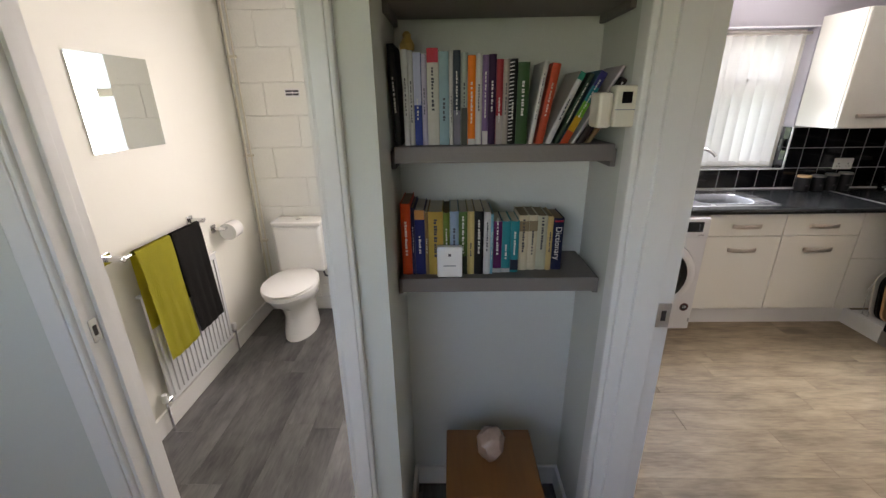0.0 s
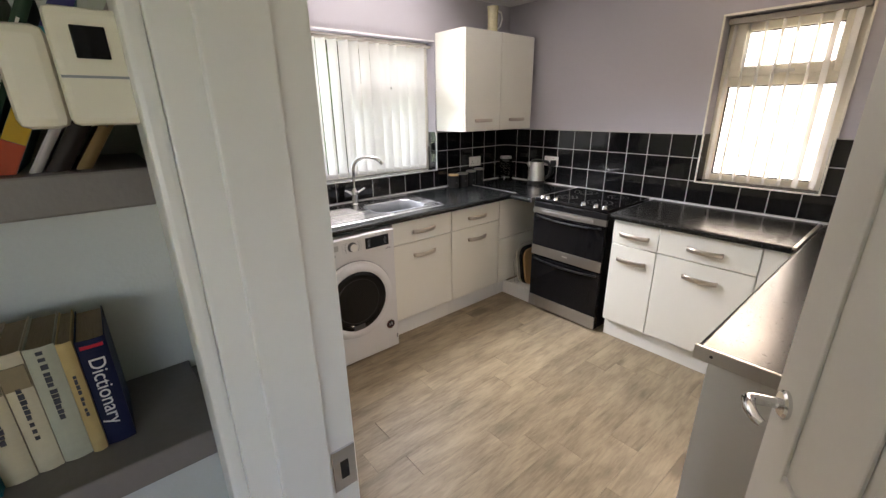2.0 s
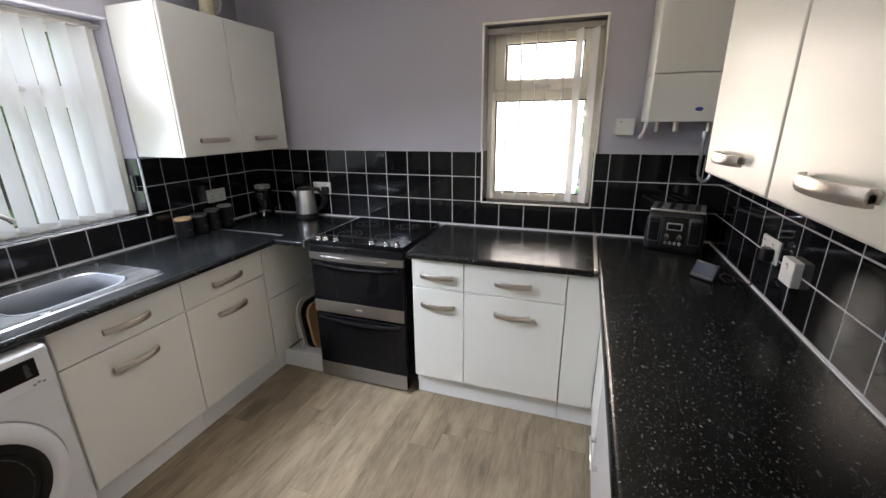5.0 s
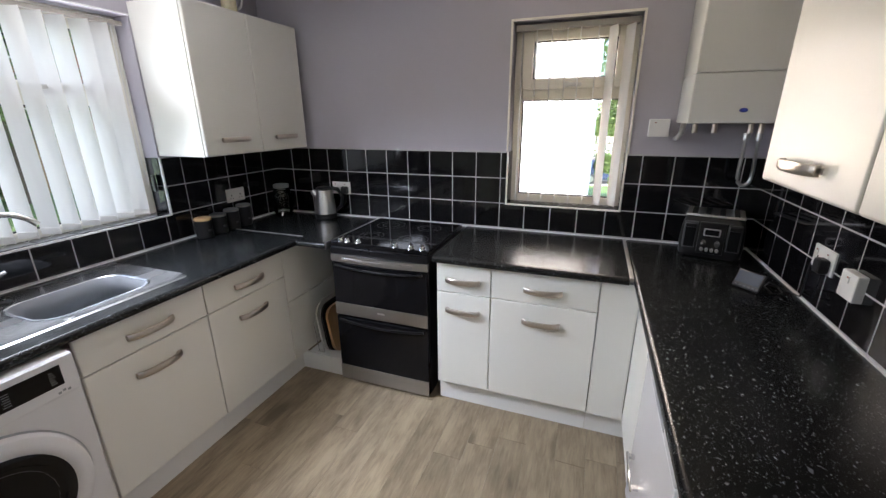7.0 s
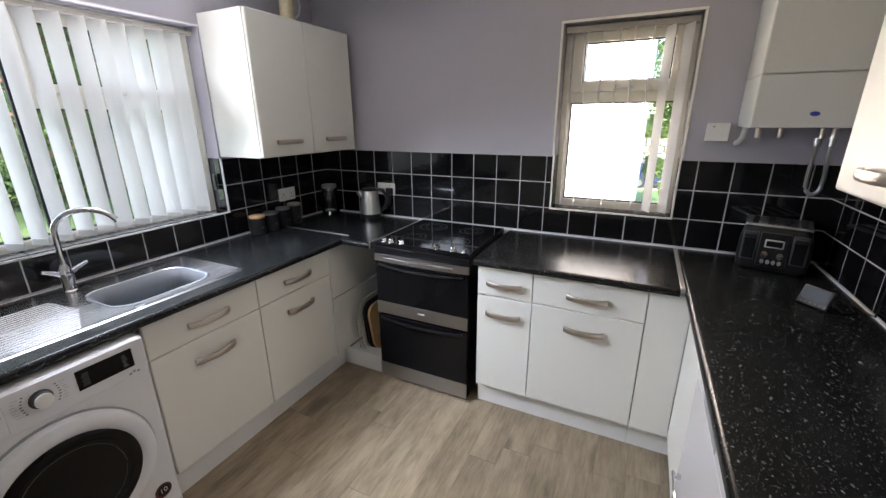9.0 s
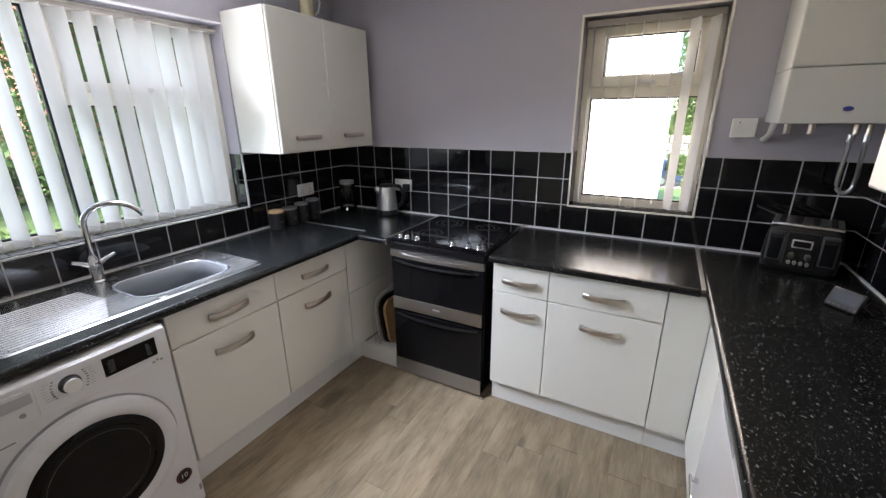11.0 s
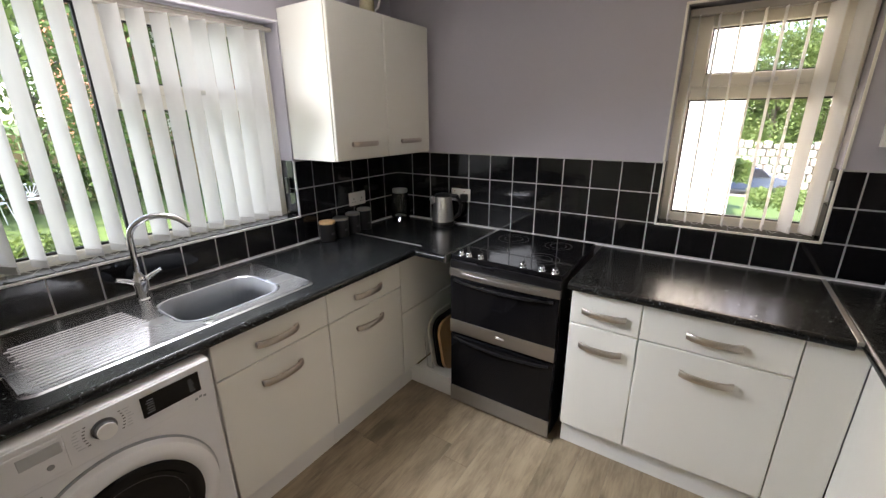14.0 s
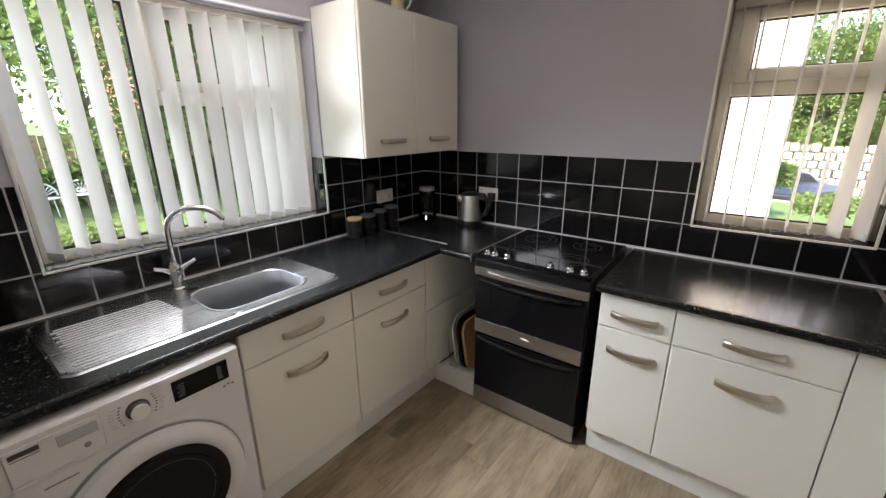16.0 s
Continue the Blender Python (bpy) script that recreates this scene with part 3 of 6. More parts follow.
part("window_frame", frame_ring(bmesh.new(), -1.05, -0.45, 0.9, 2.05, 0.05, -1.71, -1.65, "y"), UPVC, win)
pane("pane", -1.0, -0.50, 0.95, 2.0, -1.68, "y", win)

# ---- vertical blinds ----
def slat_mesh(width, z0, z1, bow):
    bm = bmesh.new()
    n, rows = 6, 5
    grid = []
    for j in range(rows + 1):
        z = z0 + (z1 - z0) * j / rows
        grid.append([bm.verts.new((width * (i / n - 0.5), bow * (1 - (2 * i / n - 1) ** 2), z)) for i in range(n + 1)])
    for a, b in zip(grid, grid[1:]):
        for i in range(n):
            bm.faces.new((a[i], a[i + 1], b[i + 1], b[i]))
    bmesh.ops.solidify(bm, geom=bm.faces[:], thickness=0.0006)
    return finish("slat", bm, SLAT)


def blind(name, base, along, start, pitch, count, width, z0, z1, rail, angles, label):
    ob = thing(name, base, label, "blind")
    part("headrail", boxes(rail), HEADRAIL, ob, "slim taupe headrail")
    me = slat_mesh(width, 0.0, z1 - z0, 0.006)
    wt = finish("weight", boxes((-width / 2 + 0.004, width / 2 - 0.004, -0.0025, 0.0035, 0.002, 0.03)), WHITEPLASTIC)
    chain = bmesh.new()
    for i in range(count):
        a = angles(i)
        x = start + i * pitch
        p = (x, base[1], z0) if along == "x" else (base[0], x, z0)
        s = new("slat", me)
        s.parent = ob
        s.matrix_basis = Matrix.Translation(-Vector(base)) @ pose(*p, random.uniform(-0.4, 0.4), random.uniform(-0.4, 0.4), a)
        w = new("weight", wt)
        w.parent = s
        if i:
            q = (x - pitch, base[1], z0) if along == "x" else (base[0], x - pitch, z0)
            da = Vector((math.cos(radians(a)), math.sin(radians(a)), 0)) * width * 0.42
            for sgn in (-1, 1):
                mid = (Vector(p) + Vector(q)) / 2 + da * sgn + Vector((0, 0, -0.004))
                tube(chain, [Vector(q) + da * sgn + Vector((0, 0, 0.016)), mid, Vector(p) + da * sgn + Vector((0, 0, 0.016))], 0.0012, 5)
    tagged(part("chain", chain, WHITEPLASTIC, ob, "white bead chain joining the slats"), kind="stuff")
    return ob


blind("vertical_blind", (2.03, KY1 + 0.048, 2.01), "x", W1[0] + 0.05, 0.0815, 14, 0.089, 1.088, 2.022, (W1[0] + 0.01, W1[1] - 0.012, KY1 + 0.028, KY1 + 0.066, 2.022, 2.042, 0.004),
      lambda i: -68 + random.uniform(-4, 4), "white fabric vertical blind half open across the sink window")
blind("vertical_blind", (KX1 + 0.05, 1.175, 2.02), "y", W2[0] + 0.05, 0.079, 8, 0.089, 1.085, 2.03, (KX1 + 0.028, KX1 + 0.072, W2[0] + 0.01, W2[1] - 0.01, 2.03, 2.062, 0.004),
      lambda i: (3 if i > 1 else 24) + random.uniform(-5, 5), "white fabric vertical blind turned open in the small window")
cord = bmesh.new()
tube(cord, [(2.605, KY1 + 0.03, 2.02), (2.607, KY1 + 0.03, 1.35), (2.60, KY1 + 0.032, 1.24), (2.588, KY1 + 0.03, 1.35), (2.59, KY1 + 0.03, 2.02)], 0.0018, 6)
solid("blind_cord", cord, WHITEPLASTIC, "white looped cord of the sink window blind", "cord")

# ---- worktops ----
WZ0, WZ1 = 0.867, 0.905
SINK = (1.335, 2.30, 2.685, 3.195)
CUT = (1.765, 2.20, 2.735, 3.065)
ZM = (WZ0 + WZ1) / 2


def worktop(slabs, edges, label):
    xs = slabs[0]
    ob = thing("worktop", ((xs[0] + xs[1]) / 2, (xs[2] + xs[3]) / 2, WZ0), label, "worktop")
    bm = bmesh.new()
    for s in slabs:
        box(bm, s[0], s[1], s[2], s[3], WZ0, WZ1)
    bmesh.ops.remove_doubles(bm, verts=bm.verts, dist=0.0005)
    part("slab", bm, WORKTOP, ob)
    for p, q in edges:
        part("front_edge", tube(bmesh.new(), [(*p, ZM), (*q, ZM)], 0.0190, 16), WORKTOP, ob, "rounded front edge")


worktop([(KX0 + 0.003, CUT[0], 2.617, KY1 - 0.012), (CUT[1], 2.985, 2.617, KY1 - 0.012), (CUT[0], CUT[1], 2.617, CUT[2]), (CUT[0], CUT[1], CUT[3], KY1 - 0.012)], [((KX0 + 0.003, 2.617), (2.985, 2.617))], "black speckled laminate worktop holding the sink")
worktop([(2.992, KX1 - 0.012, 2.405, KY1 - 0.012), (2.922, 2.992, 2.405, 2.612)], [((2.922, 2.405), (2.922, 2.612))], "black speckled laminate corner worktop under the kettle")
worktop([(2.915, KX1 - 0.012, 0.814, 1.745)], [((2.915, 0.814), (2.915, 1.745))], "black speckled laminate worktop beside the cooker")
worktop([(1.628, KX1 - 0.012, KY0 + 0.012, 0.777)], [((1.628, 0.777), (KX1 - 0.012, 0.777))], "long black speckled laminate worktop with the toaster")
solid("joint_strip", boxes((2.900, KX1 - 0.014, 0.7965, 0.8135, WZ1 - 0.012, WZ1 + 0.002, 0.001)), STRIP, "aluminium strip joining two worktops", "metal strip")
solid("joint_strip", boxes((2.9855, 2.9915, 2.616, KY1 - 0.014, WZ0 + 0.004, WZ1 + 0.003, 0.001)), STRIP, "aluminium strip joining the corner worktop", "metal strip")
solid("end_strip", boxes((2.91, KX1 - 0.014, 2.398, 2.4045, WZ0, WZ1 + 0.003, 0.001)), STRIP, "aluminium worktop end strip beside the cooker", "metal strip")
es = thing("end_strip", (1.62, 0.51, WZ0), "aluminium worktop end strip with screws", "metal strip")
part("strip", boxes((1.618, 1.6275, KY0 + 0.014, 0.796, WZ0 - 0.003, WZ1 + 0.003, 0.002)), STRIP, es)
for y in (0.29, 0.52, 0.75):
    part("screw", lathe(bmesh.new(), [(0.005, 0), (0.004, 0.0025), (0.001, 0.003)], seg=10, m=pose(1.6185, y, 0.886, 0, -90, 0)), DARKGREY, es, "dark screw head")

# ---- upstand tiles ----
TP, TG = 0.155, 0.0027
ROWS_Z = [0.916 + TP * k for k in range(3)]


def tile_mesh(w, h):
    bm = box(bmesh.new(), 0, w, -0.006, 0.0, 0, h)
    es = [e for e in bm.edges if all(abs(v.co.y + 0.006) < 1e-5 for v in e.verts)]
    bmesh.ops.bevel(bm, geom=es, offset=0.0016, segments=2, affect="EDGES")
    return finish("tile", bm, TILE)


TILE_CACHE = {}


def lay_tile(parent, origin, rz, u, z, w, h, rx=0):
    key = (round(w, 3), round(h, 3))
    if key not in TILE_CACHE:
        TILE_CACHE[key] = tile_mesh(*key)
    ob = new("tile", TILE_CACHE[key])
    ob.parent = parent
    ob.matrix_basis = pose(*origin, 0, 0, rz) @ pose(u, 0, z, rx + random.uniform(-0.18, 0.18), random.uniform(-0.05, 0.05), random.uniform(-0.18, 0.18))


def tile_wall(parent, origin, rz, length, phase, hole=None, pitch=TP):
    """Three courses of square tiles along a wall, cut round a hole (u0, u1, z0)."""
    us = [phase + pitch * k for k in range(-1, int(length / pitch) + 2)]
    for z in ROWS_Z:
        for u in us:
            for a, b in ([(u, u + pitch - TG)] if not hole else [(u, min(u + pitch - TG, hole[0])), (max(u, hole[1]), u + pitch - TG)] if z > hole[2] - 0.02 else [(u, u + pitch - TG)]):
                a, b = max(a, 0.002), min(b, length - 0.002)
                if b - a > 0.012:
                    lay_tile(parent, origin, rz, a, z, b - a, TP - TG)


GT = 1.383
structure("grout_north", boxes((KX0, W1[0] - 0.004, KY1 - 0.0085, KY1 + 0.001, 0.90, GT), (W1[1] + 0.004, KX1, KY1 - 0.0085, KY1 + 0.001, 0.90, GT), (W1[0] - 0.004, W1[1] + 0.004, KY1 - 0.0085, KY1 + 0.001, 0.90, W1[2])), GROUT, "pale grout bed behind the black wall tiles", "grout")
structure("grout_east", boxes((KX1 - 0.0085, KX1 + 0.001, KY0, W2[0] - 0.004, 0.90, GT), (KX1 - 0.0085, KX1 + 0.001, W2[1] + 0.004, KY1, 0.90, GT), (KX1 - 0.0085, KX1 + 0.001, W2[0] - 0.004, W2[1] + 0.004, 0.90, W2[2])), GROUT, "pale grout bed behind the black wall tiles", "grout")
structure("grout_south", boxes((1.58, KX1, KY0 - 0.001, KY0 + 0.0085, 0.90, GT)), GROUT, "pale grout bed behind the black wall tiles", "grout")
# white edge trims round the window reveals and on the top of the tiles
structure("trim_window_1", boxes((W1[0] - 0.006, W1[0] + 0.004, KY1 - 0.012, KY1 - 0.001, W1[2] - 0.006, W1[3] + 0.01, 0.002), (W1[1] - 0.004, W1[1] + 0.006, KY1 - 0.012, KY1 - 0.001, W1[2] - 0.006, GT, 0.002),
                                 (W1[0] + 0.004, W1[1] - 0.004, KY1 - 0.012, KY1 - 0.001, W1[2] - 0.006, W1[2] + 0.004, 0.002), (W1[0] - 0.006, W1[1] + 0.006, KY1 - 0.008, KY1 - 0.001, W1[3], W1[3] + 0.008, 0.002)), TRIM, "white trim round the sink window", "trim")
structure("trim_window_2", boxes((KX1 - 0.012, KX1 - 0.001, W2[0] - 0.006, W2[0] + 0.004, W2[2] - 0.006, GT, 0.002), (KX1 - 0.012, KX1 - 0.001, W2[1] - 0.004, W2[1] + 0.006, W2[2] - 0.006, GT, 0.002),
                                 (KX1 - 0.012, KX1 - 0.001, W2[0] + 0.004, W2[1] - 0.004, W2[2] - 0.006, W2[2] + 0.004, 0.002), (KX1 - 0.010, KX1 - 0.001, W2[0] - 0.012, W2[1] + 0.012, W2[3], W2[3] + 0.012, 0.002),
                                 (KX1 - 0.010, KX1 - 0.001, W2[0] - 0.012, W2[0] - 0.001, GT + 0.002, W2[3], 0.002), (KX1 - 0.010, KX1 - 0.001, W2[1] + 0.001, W2[1] + 0.012, GT + 0.002, W2[3], 0.002)), UPVC, "white trim round the small window", "trim")
structure("trim_sealant", boxes((KX0, KX1, KY1 - 0.014, KY1 - 0.0095, 0.903, 0.910), (KX1 - 0.014, KX1 - 0.0095, KY0, 2.40, 0.903, 0.910), (KX1 - 0.014, KX1 - 0.0095, 2.40, KY1 - 0.014, 0.903, 0.910), (1.628, KX1, KY0 + 0.0095, KY0 + 0.014, 0.903, 0.910)), TRIM, "white sealant line between worktop and tiles", "sealant")


# ---- kitchen units ----
def bow_handle(bm, cx, cz, length, out, axis_y):
    """A flat bowed bar handle, in front of the plane y = axis_y, pointing to -y."""
    n = 10
    pts = []
    for i in range(n + 1):
        u = i / n * 2 - 1
        pts.append((cx + u * length / 2, axis_y - 0.012 - (out - 0.012) * (1 - u ** 2) ** 0.6, cz))
    rings = []
    for i, p in enumerate(pts):
        h = 0.0132
        d = 0.0062
        rings.append([bm.verts.new((p[0], p[1] + dy, p[2] + dz)) for dy, dz in ((-d * 0.4, -h), (-d, -h * 0.5), (-d, h * 0.5), (-d * 0.4, h), (d, h), (d, -h))])
    for a, b in zip(rings, rings[1:]):
        for k in range(6):
            bm.faces.new((a[k], a[(k + 1) % 6], b[(k + 1) % 6], b[k]))
    bm.faces.new(rings[0][::-1])
    bm.faces.new(rings[-1])
    for s in (-1, 1):
        box(bm, cx + s * (length / 2 - 0.008) - 0.008, cx + s * (length / 2 - 0.008) + 0.008, axis_y - 0.016, axis_y, cz - 0.0085, cz + 0.0085, 0.002)
    return bm


def base_unit(w, label, group, depth=0.56, plinth_back=0.045, tall_drawer=True, handle=0.19, body_top=0.862):
    """Base cabinet drawn at the origin: front in the plane y = 0 facing -y, from x 0 to w."""
    ob = thing("base_cabinet", (0, 0, 0), label, "kitchen cabinet", group)
    part("body", boxes((0.001, w - 0.001, 0.021, depth, 0.135, body_top)), CARCASS, ob)
    part("plinth", boxes((0, w, plinth_back, plinth_back + 0.016, 0, 0.134)), CARCASS, ob, "white plinth board")
    d = part("drawer_front", box(bmesh.new(), 0.0015, w - 0.0015, 0, 0.02, 0.703, 0.862, 0.005, 3), CABINET, ob)
    part("handle", bow_handle(bmesh.new(), w / 2, 0.776, handle, 0.036, 0), NICKEL, d, "brushed nickel bow handle")
    d = part("door", box(bmesh.new(), 0.0015, w - 0.0015, 0, 0.02, 0.138, 0.699, 0.005, 3), CABINET, ob)
    part("handle", bow_handle(bmesh.new(), w / 2, 0.605, handle, 0.036, 0), NICKEL, d, "brushed nickel bow handle")
    return ob


G = "white kitchen base cabinets"
unit = put(base_unit(0.52, "off-white base cabinet with drawer and bow handles under the sink", G, body_top=0.75), pose(1.79, 2.65, 0))
copy_thing(unit, pose(2.311, 2.65, 0))
copy_thing(unit, pose(0.63, 2.65, 0))
put(base_unit(0.295, "narrow off-white base cabinet with drawer beside the cooker", G, handle=0.185), pose(2.935, 1.735, 0, 0, 0, -90))
put(base_unit(0.515, "wide off-white base cabinet with drawer and bow handles", G, handle=0.185), pose(2.935, 1.44, 0, 0, 0, -90))
nb = thing("narrow_cabinet", (1.8, 0.5, 0), "narrow plain white cabinet at the long worktop's end", "kitchen cabinet")
part("body", boxes((1.655, 1.946, 0.22, 0.734, 0.135, 0.862)), CARCASS, nb)
part("door", boxes((1.656, 1.945, 0.7355, 0.755, 0.138, 0.862, 0.005, 3)), CABINET, nb)
part("plinth", boxes((1.655, 1.946, 0.694, 0.710, 0, 0.134)), CARCASS, nb)
dw = thing("dishwasher", (2.245, 0.5, 0), "white built-under dishwasher below the long worktop", "dishwasher")
part("body", boxes((1.951, 2.543, 0.215, 0.735, 0.10, 0.855, 0.003)), WHITEGOODS, dw)
part("door", boxes((1.952, 2.542, 0.7355, 0.757, 0.105, 0.735, 0.006, 3)), WHITEGOODS, dw)
cpn = part("control_panel", boxes((1.952, 2.542, 0.7355, 0.760, 0.74, 0.855, 0.006, 3)), WHITEGOODS, dw)
part("grip", boxes((2.13, 2.37, 0.757, 0.7615, 0.75, 0.772, 0.002)), MIDGREY, cpn, "grey recessed grip")
for k in range(4):
    part("button", boxes((1.985 + 0.024 * k, 2.001 + 0.024 * k, 0.7595, 0.7625, 0.802, 0.812, 0.001)), MIDGREY, cpn)
part("handle", boxes((2.30, 2.48, 0.776, 0.786, 0.345, 0.360, 0.004), (2.31, 2.325, 0.756, 0.777, 0.346, 0.359), (2.455, 2.47, 0.756, 0.777, 0.346, 0.359)), CHROME, dw, "short chrome bar handle")
part("plinth", boxes((1.951, 2.543, 0.690, 0.706, 0.0, 0.10)), WHITEGOODS, dw)
for fx in (1.98, 2.47):
    part("foot", boxes((fx, fx + 0.04, 0.30, 0.34, 0.0, 0.10)), GASKET, dw)
fp = thing("corner_filler", (2.95, 0.85, 0), "white filler boards closing the cabinet corner", "cabinet board")
part("filler_panel", boxes((2.938, 2.954, 0.757, 0.923, 0.134, 0.862, 0.002)), CABINET, fp)
part("filler_panel", boxes((2.548, 2.936, 0.739, 0.755, 0.134, 0.862, 0.002)), CABINET, fp)
part("plinth", boxes((2.98, 2.996, 0.71, 0.923, 0, 0.133)), CARCASS, fp)
part("plinth", boxes((2.548, 2.979, 0.692, 0.708, 0, 0.133)), CARCASS, fp)
ep = thing("cabinet_side", (1.64, 0.49, 0), "plain white side board under the long worktop's end", "cabinet board")
part("side_board", boxes((1.636, 1.652, KY0 + 0.012, 0.757, 0.0, 0.862, 0.002)), CARCASS, ep)
part("edge_band", boxes((1.6355, 1.6525, 0.7572, 0.7585, 0.0, 0.862)), TRIM, ep)
cp = thing("corner_cabinet_side", (3.1, 2.66, 0), "white cabinet side boards beside the cooker gap", "cabinet board")
part("upper_panel", boxes((2.834, 3.50, 2.652, 2.668, 0.531, 0.862, 0.0015)), CABINET, cp)
part("lower_panel", boxes((2.834, 3.50, 2.650, 2.668, 0.136, 0.527, 0.0015)), CABINET, cp)
part("plinth", boxes((2.834, 2.955, 2.695, 2.711, 0, 0.134), (2.955, 2.972, 2.40, 2.711, 0, 0.120, 0.002)), CARCASS, cp)
part("shelf", boxes((2.972, 3.50, 2.398, 2.652, 0.104, 0.120)), CARCASS, cp, "white board shelf in the gap")


def wall_unit(name, x0, x1, split, yfront, yback, z0, z1, face, label, hz, hl):
    """Wall cabinet with two doors; face -1 looks to -y, +1 to +y."""
    ob = thing(name, ((x0 + x1) / 2, (yfront + yback) / 2, z0), label, "kitchen cabinet", "white kitchen wall cabinets")
    yd = yfront - face * 0.021
    part("body", boxes((x0, x1, min(yd, yback), max(yd, yback), z0, z1, 0.0015)), CABINET, ob)
    for a, b in ((x0, split), (split, x1)):
        d = part("door", box(bmesh.new(), a + 0.0015, b - 0.0015, min(yfront, yfront - face * 0.02), max(yfront, yfront - face * 0.02), z0 + 0.001, z1 - 0.001, 0.008, 4), CABINET, ob)
        h = bow_handle(bmesh.new(), 0, hz, hl, 0.036, 0)
        bmesh.ops.transform(h, matrix=pose((a + b) / 2, yfront, 0, 0, 0, 0 if face < 0 else 180), verts=h.verts)
        part("handle", h, NICKEL, d, "brushed nickel bow handle")
    return ob


wall_unit("wall_cabinet", 2.668, 3.475, 3.065, 2.89, KY1 - 0.002, 1.391, 2.13, -1, "off-white double wall cabinet in the corner above the worktop", 1.473, 0.19)
wall_unit("wall_cabinet", 1.56, 2.575, 2.065, 0.53, KY0 + 0.002, 1.395, 2.13, 1, "off-white double wall cabinet above the long worktop", 1.46, 0.19)

# ---- sink, bowl and tap ----
sk = thing("sink", (1.82, 2.94, WZ1), "stainless steel sink with ribbed drainer set in the worktop", "sink")


def rounded(x0, x1, y0, y1, r, n=6):
    out = []
    for cx, cy, a in ((x1 - r, y1 - r, 0), (x0 + r, y1 - r, 90), (x0 + r, y0 + r, 180), (x1 - r, y0 + r, 270)):
        for i in range(n + 1):
            t = radians(a + 90 * i / n)
            out.append((cx + r * math.cos(t), cy + r * math.sin(t)))
    return out


def loops(bm, rings):
    """Skins closed rings of equal length, given as lists of points."""
    vs = [[bm.verts.new(p) for p in r] for r in rings]
    for a, b in zip(vs, vs[1:]):
        for i in range(len(a)):
            bm.faces.new((a[i], a[(i + 1) % len(a)], b[(i + 1) % len(a)], b[i]))
    return vs


bm = bmesh.new()
S = SINK
outer = rounded(S[0], S[1], S[2], S[3], 0.045)
rim = rounded(S[0] + 0.008, S[1] - 0.008, S[2] + 0.008, S[3] - 0.008, 0.04)
inset = rounded(S[0] + 0.022, S[1] - 0.022, S[2] + 0.02, S[3] - 0.02, 0.035)
bowl0 = rounded(CUT[0] + 0.01, CUT[1] - 0.008, CUT[2] + 0.008, CUT[3] - 0.01, 0.085)
bowl1 = rounded(CUT[0] + 0.02, CUT[1] - 0.018, CUT[2] + 0.018, CUT[3] - 0.02, 0.08)
bowl2 = rounded(CUT[0] + 0.035, CUT[1] - 0.033, CUT[2] + 0.033, CUT[3] - 0.035, 0.07)
bowl3 = rounded(CUT[0] + 0.08, CUT[1] - 0.078, CUT[2] + 0.078, CUT[3] - 0.08, 0.03)
zt = WZ1
basin = loops(bm, [[(x, y, zt + 0.0005) for x, y in outer], [(x, y, zt + 0.005) for x, y in rim], [(x, y, zt + 0.003) for x, y in inset], [(x, y, zt + 0.003) for x, y in bowl0],
           [(x, y, zt - 0.006) for x, y in bowl1], [(x, y, zt - 0.13) for x, y in bowl2], [(x, y, zt - 0.15) for x, y in bowl3]])
bm.faces.new(basin[-1])
part("basin", bm, SINKSTEEL, sk)
bm = bmesh.new()
for k in range(17):
    y = 2.728 + k * 0.0215
    tube(bm, [(1.375 + 0.012 * (k % 2 == 0), y, zt + 0.0028), (1.72 - 0.07 * abs(k - 8) / 8 * (1 if k < 8 else 0.3), y, zt + 0.0025)], 0.0036, 8)
part("drainer_ribs", bm, SINKSTEEL, sk, "raised ribs of the drainer")
part("waste", lathe(bmesh.new(), [(0.038, 0), (0.036, 0.006), (0.02, 0.004), (0.001, 0.002)], (1.98, 2.9, zt - 0.15), 20), CHROME, sk, "chrome sink waste")
part("overflow_cover", lathe(bmesh.new(), [(0.019, 0), (0.018, 0.004), (0.012, 0.006), (0.001, 0.0065)], (1.835, 2.712, zt + 0.003), 20), CHROME, sk, "oval chrome tap-hole cover")

bm = bmesh.new()
wb = [rounded(CUT[0] + d, CUT[1] - d, CUT[2] + d, CUT[3] - d, r) for d, r in ((0.022, 0.08), (0.03, 0.078), (0.05, 0.07), (0.046, 0.07), (0.03, 0.075), (0.016, 0.085), (0.016, 0.085), (0.022, 0.08))]
zs = (zt + 0.004, zt - 0.01, zt - 0.125, zt - 0.135, zt - 0.012, zt - 0.004, zt + 0.003, zt + 0.004)
vs = loops(bm, [[(x, y, z) for x, y in r] for r, z in zip(wb, zs)])
bm.faces.new(vs[2][::-1])
solid("washing_up_bowl", bm, BOWLGREY, "grey plastic washing-up bowl standing in the sink", "bowl")
bm = lathe(bmesh.new(), [(0.02, 0), (0.021, 0.006), (0.016, 0.009), (0.006, 0.010), (0.006, 0.016), (0.001, 0.017)], (1.835, 3.10, zt + 0.0035), 18)
solid("sink_plug", bm, GASKET, "black rubber sink plug lying behind the bowl", "plug")

